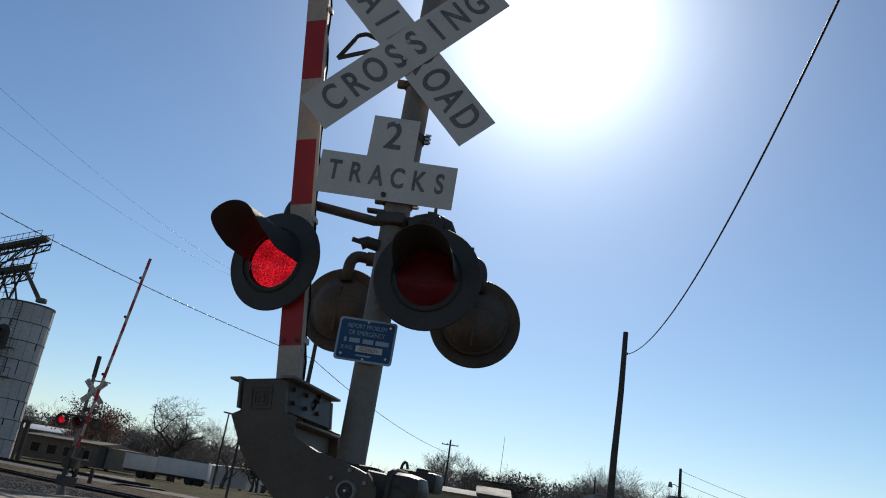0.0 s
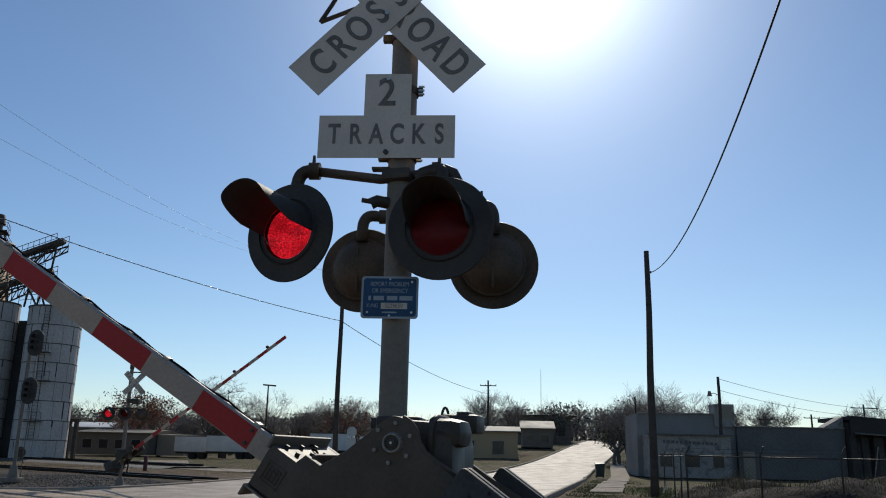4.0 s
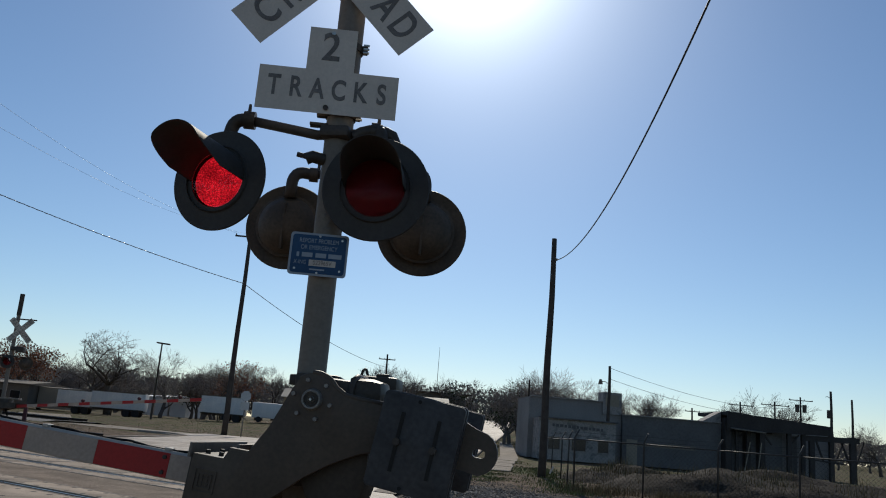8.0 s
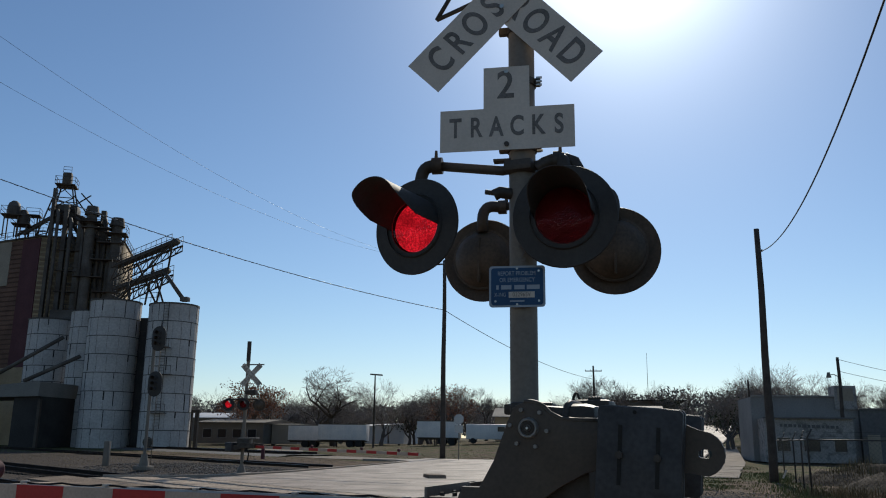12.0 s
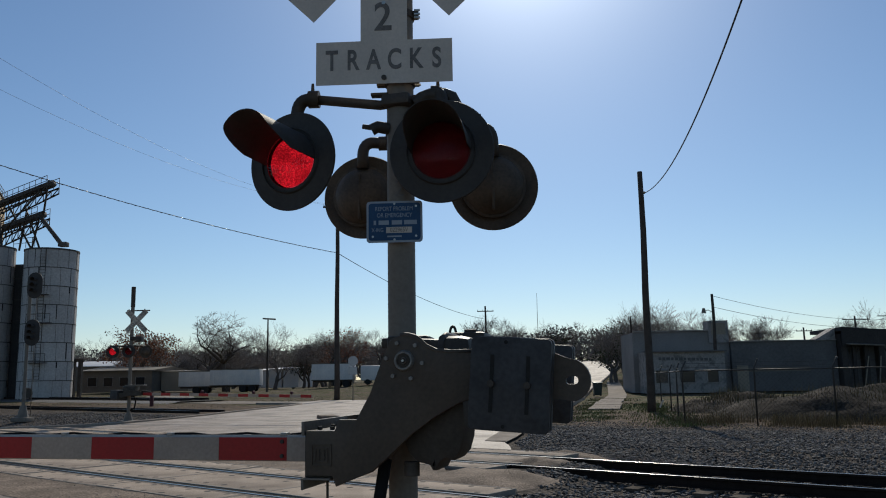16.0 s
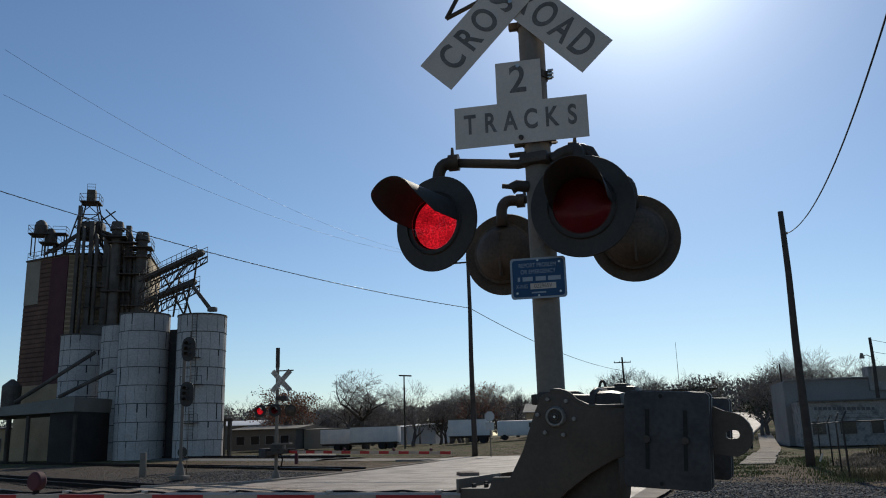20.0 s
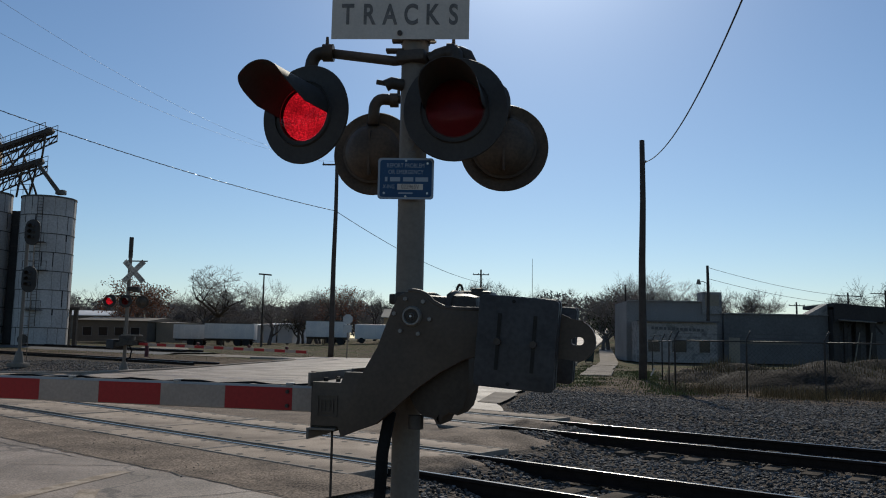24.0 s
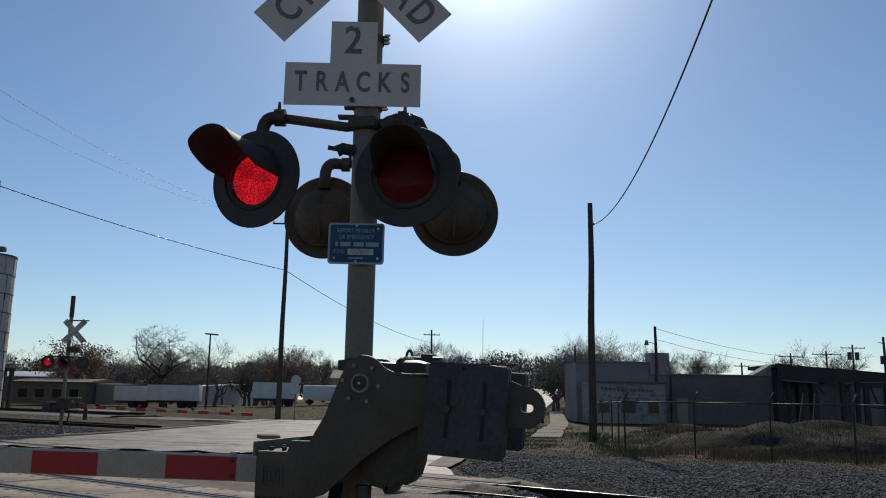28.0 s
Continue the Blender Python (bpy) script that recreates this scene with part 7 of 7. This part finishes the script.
    railing(frame_bars, [(-6.6, -3.8, H + 3.2), (-5.0, -3.8, H + 3.2), (-5.0, -2.2, H + 3.2)], 0.9)
    part("roof_stand", frame_bars, M_STEEL, t)
    # rust-coloured box and machinery on the roof
    part("roof_house", bx((1.6, -2.4, H + 1.3), (3.0, 2.6, 2.6)), M_TANDARK, t)
    for x, z, r in ((-8.1, H + 2.6, 0.8), (-6.9, H + 1.5, 0.7)):
        dc = part("dust_collector", cy((x, -D / 2 + 2.0, z + 0.36), (x, -D / 2 + 2.0, z + 1.5), r, seg=16), M_DUCT, t)
        part("collector_cap", lathe(bmesh.new(), [(r, 0), (r * 0.8, 0.5), (0.3, 0.8), (0, 0.8)], pose(x, -D / 2 + 2.0, z + 1.5), 16), M_DUCT, dc)
        lg = bmesh.new()
        for sx in (-1, 1):
            for sy in (-1, 1):
                tube(lg, [(x + r * sx, -D / 2 + 2.0 + r * sy, H), (x + r * sx, -D / 2 + 2.0 + r * sy, z + 0.4)], 0.09, 4)
        box(lg, (x, -D / 2 + 2.0, z + 0.3), (2 * r + 0.8, 2 * r + 0.8, 0.12))
        part("guard_rail", railing(bmesh.new(), [(x - r - 0.4, -D / 2 + 2.4 + r, z + 0.36), (x - r - 0.4, -D / 2 + 1.6 - r, z + 0.36), (x + r + 0.4, -D / 2 + 1.6 - r, z + 0.36), (x + r + 0.4, -D / 2 + 2.4 + r, z + 0.36)], 1.0), M_STEEL, dc)
        part("collector_frame", lg, M_STEEL, dc)
    rl = railing(bmesh.new(), [(x, y, H + 0.2) for x, y in foot[2:3] + foot[1::-1] + foot[:2:-1]], 1.0, 1.5)
    part("roof_railing", rl, M_STEEL, t)
    # small outbuildings on the face
    part("hopper_bin", bx((0.8, -D / 2 - 2.4, 12.6), (4.0, 3.2, 6.5), bev=0.2), M_DUCT, t)
    for k in range(12):
        part("cross_duct", bx((2.6 + 0.25 * (k % 4), -D / 2 - 0.5 - 0.05 * k, 14 + 1.05 * k), (4.6 - 0.3 * (k % 3), 0.3, 0.16)), M_TANDARK, core)
    st = bmesh.new()
    for k in range(7):
        z = 8 + 2.6 * k
        railing(st, [(-1.5, -D / 2 - 1.7, z), (1.6, -D / 2 - 1.7, z)], 1.0)
        box(st, (0, -D / 2 - 1.3, z), (3.2, 0.9, 0.1))
    part("stair_landings", st, M_STEEL, t)
    return t


elevator()


def conveyor(p, q, label, depth=1.5, walk_h=1.1):
    """An inclined conveyor bridge with truss sides and handrails."""
    t = thing("grain_conveyor", None, label, "conveyor", "conveyors of the elevator")
    p, q = Vector(p), Vector(q)
    d = (q - p)
    side = d.cross(Vector((0, 0, 1))).normalized() * 0.7
    bm = bmesh.new()
    n = 9
    for s in (-1, 1):
        tube(bm, [p + side * s, q + side * s], 0.10, 5)
        tube(bm, [p + side * s - Vector((0, 0, depth)), q + side * s - Vector((0, 0, depth * 0.4))], 0.09, 5)
        for k in range(n):
            a, b2 = p.lerp(q, k / n), p.lerp(q, (k + 1) / n)
            da = depth * (1 - 0.6 * k / n)
            tube(bm, [a + side * s - Vector((0, 0, da)), b2 + side * s], 0.055, 4)
            tube(bm, [b2 + side * s, b2 + side * s - Vector((0, 0, da - 0.06))], 0.05, 4)
    part("truss", bm, M_STEEL, t)
    c = bmesh.new()
    tube(c, [p + Vector((0, 0, 0.35)), q + Vector((0, 0, 0.35))], 0.42, 6)
    part("conveyor_trough", c, M_DUCT, t)
    r = bmesh.new()
    for s in (-1, 1):
        railing(r, [p + side * s, q + side * s], walk_h, 1.0)
    part("handrail", r, M_STEEL, t)
    return t


conveyor((-56.2, 88.0, 20.7), (-45.4, 82.0, 21.9), "upper inclined conveyor bridge from the elevator to the silo")
conveyor((-55.6, 87.7, 17.9), (-46.4, 82.3, 18.7), "lower inclined conveyor bridge above the silos")
fr = thing("conveyor_support", None, "steel support frame standing on the silo tops", "support frame")
bm = bmesh.new()
for a, c in (((-52.5, 83.0, 15.9), (-46.5, 82.2, 22.0)), ((-50.5, 82.0, 15.9), (-54.0, 87.0, 20.0)), ((-48.5, 84.0, 15.3), (-46.6, 82.0, 19.0)), ((-46.5, 82.2, 15.3), (-50.0, 85.0, 20.5)), ((-49.5, 83.5, 15.5), (-49.5, 84.5, 20.2)), ((-46.3, 82.1, 19.0), (-45.9, 82.0, 22.6)), ((-55.0, 85.0, 15.8), (-52.5, 86.0, 18.5)), ((-52.0, 83.0, 15.9), (-56.5, 88.0, 17.5)), ((-47.8, 83.0, 15.4), (-52.5, 86.2, 20.8))):
    tube(bm, [a, c], 0.11, 5)
part("frame_bar", bm, M_STEEL, fr)
for a, c in (((-46.9, 82.2, 19.0), (-44.0, 81.6, 15.7)), ((-46.4, 82.1, 18.6), (-43.8, 81.6, 15.7))):
    part("spout", tube(bmesh.new(), [a, c], 0.16, 8), M_DUCT, fr)
part("spout_box", bx((-43.7, 81.6, 15.7), (0.9, 0.7, 0.5), bev=0.1), M_DUCT, fr)
part("silo_top_rail", railing(bmesh.new(), [(-48.4, 80.6, 15.2), (-46.0, 79.8, 15.2), (-45.6, 79.6, 15.2)], 1.0, 0.8), M_STEEL, fr)


def truck_shed():
    t = thing("truck_shed", pose(0, 0, 0), "open drive-through shed with a sloped grey metal roof beside the elevator", "shed")
    out = [(-75.0, 4.72), (-56.6, 5.15), (-56.5, 6.6), (-57.0, 6.68), (-75.0, 4.98)]
    part("roof", plate(bmesh.new(), out, 77.0, 84.0), M_ROOFMETAL, t)
    for x in (-71.5, -66.5, -62.2, -56.6):
        part("post", bx((x, 77.4, 2.4), (0.3, 0.3, 4.9)), M_STEEL, t)
    part("side_wall", bx((-58.2, 80.5, 2.6), (3.0, 6.0, 5.2)), M_DARKWALL, t)
    for a, c in (((-66.2, 80, 6.5), (-58.0, 82, 11.8)), ((-60.0, 79, 6.8), (-55.0, 81, 9.6))):
        part("auger_pipe", tube(bmesh.new(), [a, c], 0.22, 8), M_DUCT, t)
    tk = part("tank", cy((-73.4, 88, 5.4), (-73.4, 88, 9.0), 1.1, seg=16), M_DUCT, t)
    part("tank_leg", cy((-73.4, 88, 0), (-73.4, 88, 5.4), 0.3, seg=8), M_STEEL, tk)
    part("tank_cap", cy((-73.4, 88, 9.0), (-73.4, 88, 9.8), 1.1, 0.2, 16), M_DUCT, tk)


truck_shed()
LIT = thing("wall_lamp", pose(-48.6, 85.2, 4.1), "small lit orange lamp between the silos", "lamp")
part("bulb", lathe(bmesh.new(), [(0.0, -0.12), (0.1, -0.06), (0.12, 0.0), (0.1, 0.06), (0.0, 0.12)], None, 12), glow("orange_lamp", (1.0, 0.45, 0.12), 5.0), LIT)
part("bracket", bx((0, 0.25, 0.05), (0.08, 0.5, 0.06)), M_STEEL, LIT)

# ---- trees ----


def tree_mesh(seed, height, spread, levels=5, dome=None):
    """Tapered trunk and limbs in one mesh, fine twigs in another; dome (middle, half width, half height) bounds the crown."""
    rnd = random.Random(seed)
    limb, tw = bmesh.new(), bmesh.new()
    tips = []

    def grow(p, d, ln, r, lev):
        pts, rs = [p.copy()], [r]
        steps = (4, 4, 4, 3, 2, 2, 2)[lev]
        if dome and lev:
            for _ in range(7):
                e = p + d * ln
                if (e.x * e.x + e.y * e.y) / dome[1] ** 2 + ((e.z - dome[0]) / dome[2]) ** 2 < 1:
                    break
                ln *= 0.8
        for k in range(steps):
            d = (d + Vector((rnd.gauss(0, 0.19), rnd.gauss(0, 0.19), rnd.gauss(0.04, 0.12)))).normalized()
            p = p + d * ln / steps
            pts.append(p.copy())
            rs.append(max(0.0095, r * (1 - 0.42 * (k + 1) / steps)))
        tube(limb if lev < 3 else tw, pts, rs, 7 if lev < 2 else (5 if lev < 3 else 3))
        if lev >= levels:
            tips.append(p.copy())
            return
        kids = rnd.choice((4, 5)) if lev == 0 else rnd.choice((3, 3, 4) if lev < 3 else (3, 3, 3, 4))
        for k in range(kids):
            f = rnd.uniform(0.4, 1.0) if k else 1.0
            i = min(steps, max(1, round(f * steps)))
            az = rnd.uniform(0, 6.283)
            out = Vector((math.cos(az), math.sin(az), 0.1))
            ang = rnd.uniform(0.35, 0.95) * spread
            nd = (d * math.cos(ang) + out * math.sin(ang)).normalized()
            grow(pts[i], nd, ln * rnd.uniform(0.62, 0.88), rs[i] * rnd.uniform(0.5, 0.72), lev + 1)
    grow(Vector((0, 0, -0.2)), Vector((0, 0, 1)), height * 0.27, height * 0.030, 0)
    return limb, tw, tips


def leaf_crown(tips, seed, per, size):
    rnd = random.Random(seed)
    vs, fs = [], []
    for p in tips:
        for _ in range(per):
            c = p + Vector((rnd.gauss(0, 0.22), rnd.gauss(0, 0.22), rnd.gauss(0, 0.2)))
            u = Vector((rnd.gauss(0, 1), rnd.gauss(0, 1), rnd.gauss(0, 1))).normalized() * size * rnd.uniform(0.5, 1.2)
            v = u.orthogonal().normalized() * u.length * 0.7
            i = len(vs)
            vs += [tuple(c - u), tuple(c + v), tuple(c + u), tuple(c - v)]
            fs.append((i, i + 1, i + 2, i + 3))
    me = bpy.data.meshes.new("crown")
    me.from_pydata(vs, [], fs)
    return me


def make_tree(seed, h, spread, label, leaves=None, levels=6, dome=None):
    limb, tw, tips = tree_mesh(seed, h, spread, levels, dome)
    zs = sorted(p.z for p in tips)
    tall = zs[int(len(zs) * 0.97)]
    t = thing("tree", pose(0, -400 - seed * 3, -60), label, "tree", "trees of the town")
    t["tall"] = tall
    trunk = part("trunk", limb, M_BARK, t)
    part("crown", tw, M_TWIG, t, "crown of bare twigs")
    if leaves:
        me = leaf_crown(tips, seed, leaves[1], leaves[2])
        me.materials.append(leaves[0])
        ob = new("leaves", me)
        ob.parent = t
        ob["label"] = leaves[3]
    return t


BARE = "bare winter tree with a fine grey-brown crown"
BROAD = make_tree(19, 10, 1.2, "broad bare winter tree with a rounded crown", dome=(3.5, 3.3, 2.9))
KINDS = [make_tree(s, 10, sp, BARE) for s, sp in ((1, 0.78), (2, 0.88), (3, 0.72), (5, 0.82), (6, 1.0))]
OAK = make_tree(9, 10, 0.9, "oak tree holding russet brown winter leaves", (M_RUSSET, 3, 0.13, "russet dead leaves"), 5)
BUSH = make_tree(11, 6, 1.2, "dense dark shrubby tree", (M_EVERGREEN, 1, 0.12, "sparse dark leaves"), 5)


def plant(kind, x, y, h, rot, first=False):
    s = h / kind["tall"]
    m = pose(x, y, terrain(x, y) - 0.05, 0, 0, rot) @ Matrix.Diagonal((s, s, s, 1))
    if kind.location.y < -300 and kind.location.z < -50:
        kind.matrix_world = m
        return kind
    ob = copy_thing(kind, pose(x, y, terrain(x, y) - 0.05, 0, 0, rot))
    ob.scale = (s, s, s)
    return ob


plant(BROAD, -41.9, 130, 11.9, 20)
plant(BROAD, -46.2, 133, 9.8, 200)
plant(BROAD, -27.5, 128, 7.8, 120)
rnd = random.Random(21)
# single trees that stand out
for k, x, y, h in ((1, -47.6, 136, 9.4), (3, -36.6, 140, 10.4), (2, -64.5, 150, 9.0), (1, -29.5, 146, 8.6), (4, -31.5, 138, 8.0), (0, -19.0, 142, 8.6), (0, 3.0, 120, 7.6), (3, -2.8, 128, 8.2), (2, -0.2, 132, 8.0), (1, 8.0, 150, 7.0), (4, 20.0, 101, 8.4), (1, 15.8, 98, 7.6), (0, 26.0, 112, 8.2), (3, 31.0, 116, 7.4), (2, 36.5, 120, 7.0), (4, 18.8, 112, 8.2), (3, 24.0, 150, 9.0), (0, 42.0, 126, 8.0), (1, 62.0, 138, 11.0), (2, 58.0, 142, 9.5), (4, 72.0, 150, 9.0), (1, 86.0, 142, 8.0), (0, 46.0, 150, 8.0)):
    plant(KINDS[k], x, y, h, rnd.uniform(0, 360))
for x, y, h in ((-54.0, 135, 9.2), (-57.8, 136, 10.0), (-23.0, 130, 8.6), (-26.5, 139, 7.2), (-61.5, 142, 7.4), (-33.0, 150, 7.0)):
    plant(OAK, x, y, h, rnd.uniform(0, 360))
for x, y, h in ((13.6, 93, 4.6), (14.4, 98, 5.4), (16.8, 105, 6.0), (-36.0, 150, 6.0), (10.5, 148, 6.0), (21.0, 128, 7.0), (21.8, 132, 6.5)):
    plant(BUSH, x, y, h, rnd.uniform(0, 360))
for i in range(14):
    plant(rnd.choice(KINDS), 14 + 3.2 * i + rnd.uniform(-1, 1), rnd.uniform(238, 262), rnd.uniform(6.5, 9.0), rnd.uniform(0, 360))
plant(KINDS[2], 12.9, 91.5, 6.2, 40)
# the belt of trees behind the town
for i in range(160):
    x = -150 + 300 * (i + rnd.random()) / 160
    y = rnd.uniform(160, 230) + 0.1 * abs(x)
    if abs(x - road_x(y)) < 7:
        continue
    if x > road_x(y) + 14 and rnd.random() < 0.72:
        continue
    plant(rnd.choice(KINDS + [OAK] if rnd.random() < 0.25 else KINDS), x, y, rnd.uniform(6.0, 8.5) if x > -20 else rnd.uniform(8.0, 11.5), rnd.uniform(0, 360))


def far_woods():
    """The low haze of distant woods: many small upright twig clumps in one mesh."""
    r = random.Random(5)
    vs, fs = [], []
    for _ in range(90000):
        x = r.uniform(-330, 330)
        y = r.uniform(235, 330)
        z0 = terrain(x, y)
        top = (9.0 + 2.4 * smooth(20, -30, x - road_x(y)) + 1.6 * noise.noise((x * 0.03, 0, 0)) + 1.5 * noise.noise((x * 0.12, 1, 0))) * r.uniform(0.2, 1.0)
        a = r.uniform(0, 6.283)
        w = r.uniform(0.03, 0.16)
        h = r.uniform(0.35, 1.2)
        dx, dy = math.cos(a) * w, math.sin(a) * w
        z = z0 + max(0, top - h)
        i = len(vs)
        vs += [(x - dx, y - dy, z), (x + dx, y + dy, z), (x + dx * 0.4 + r.uniform(-.7, .7), y, z + h), (x - dx * 0.6 + r.uniform(-.7, .7), y, z + h * 0.7)]
        fs.append((i, i + 1, i + 2, i + 3))
    me = bpy.data.meshes.new("distant_woods")
    me.from_pydata(vs, [], fs)
    me.materials.append(M_TWIG)
    tagged(new("distant_woods", me), "low belt of bare woods on the horizon", "woods", kind="stuff")


far_woods()

# ---- what moves ----


def motions():
    """The two gates fall; the lamps wink in turn once a second."""
    fall = ((0.0, 82), (0.5, 76.5), (1.0, 70), (1.5, 62.5), (2.0, 56.0), (2.5, 47.5), (3.5, 36), (4.5, 26.6), (5.0, 22.6), (5.5, 18.5), (6.0, 14.8), (6.5, 12.1), (7.0, 9.7), (7.5, 7.5), (8.0, 5.4), (8.5, 3.6), (9.0, 2.1), (9.5, 0.9), (10.0, 0.2), (11.0, 0.0), (20.0, 0.0), (28.0, 0.0))
    walk(GATE, [(t, pose(*PIVOT, 0, 0, GATE_YAW) @ pose(0, 0, 0, 0, a, 0)) for t, a in fall])
    base = FAR_GATE.matrix_world.copy()
    fall2 = ((0.0, 82.5), (0.5, 77.2), (1.0, 69.2), (1.5, 61.8), (2.0, 54.8), (2.5, 48.3), (3.5, 37), (4.5, 27.6), (5.0, 23.8), (5.5, 20.2), (6.0, 16.7), (6.5, 13.3), (7.0, 10.2), (7.5, 7.7), (8.0, 5.6), (8.5, 3.5), (9.0, 1.6), (9.5, 0.2), (10.0, -0.6), (11.0, -1.0), (20.0, -1.0), (28.0, -1.0))
    rod = [o for o in GATE.children if o.name.startswith("hanging_rod")][0]
    walk(rod, [(t, pose(*ROD_AT) @ pose(0, 0, 0, 0, -a, 0)) for t, a in fall])
    walk(FAR_GATE, [(t, base @ pose(0, 0, 0, 0, -a, 0)) for t, a in fall2])
    # each lamp's added shutter slides behind the glow while it shines: the outer lamp from .66 to 1.23, its neighbour
    # from .27 to .66
    for sh, start, end in ((SHUTTERS[0], 0.66, 1.23), (SHUTTERS[1], 0.27, 0.66), (FAR_SHUTTERS[0], 0.66, 1.23), (FAR_SHUTTERS[1], 0.27, 0.66)):
        rows = []
        for k in range(-1, 29):
            for t, opened in ((k + start - 0.02, 0), (k + start + 0.02, 1), (k + end - 0.02, 1), (k + end + 0.02, 0)):
                if 0.0 < t < 28.0:
                    rows.append((t, opened))
        first = 1 if (start <= 1.0 <= end) else 0
        rows = [(0.0, first)] + rows + [(28.0, first)]
        walk(sh, [(t, pose(0, 0.045 * o, 0)) for t, o in rows])


motions()
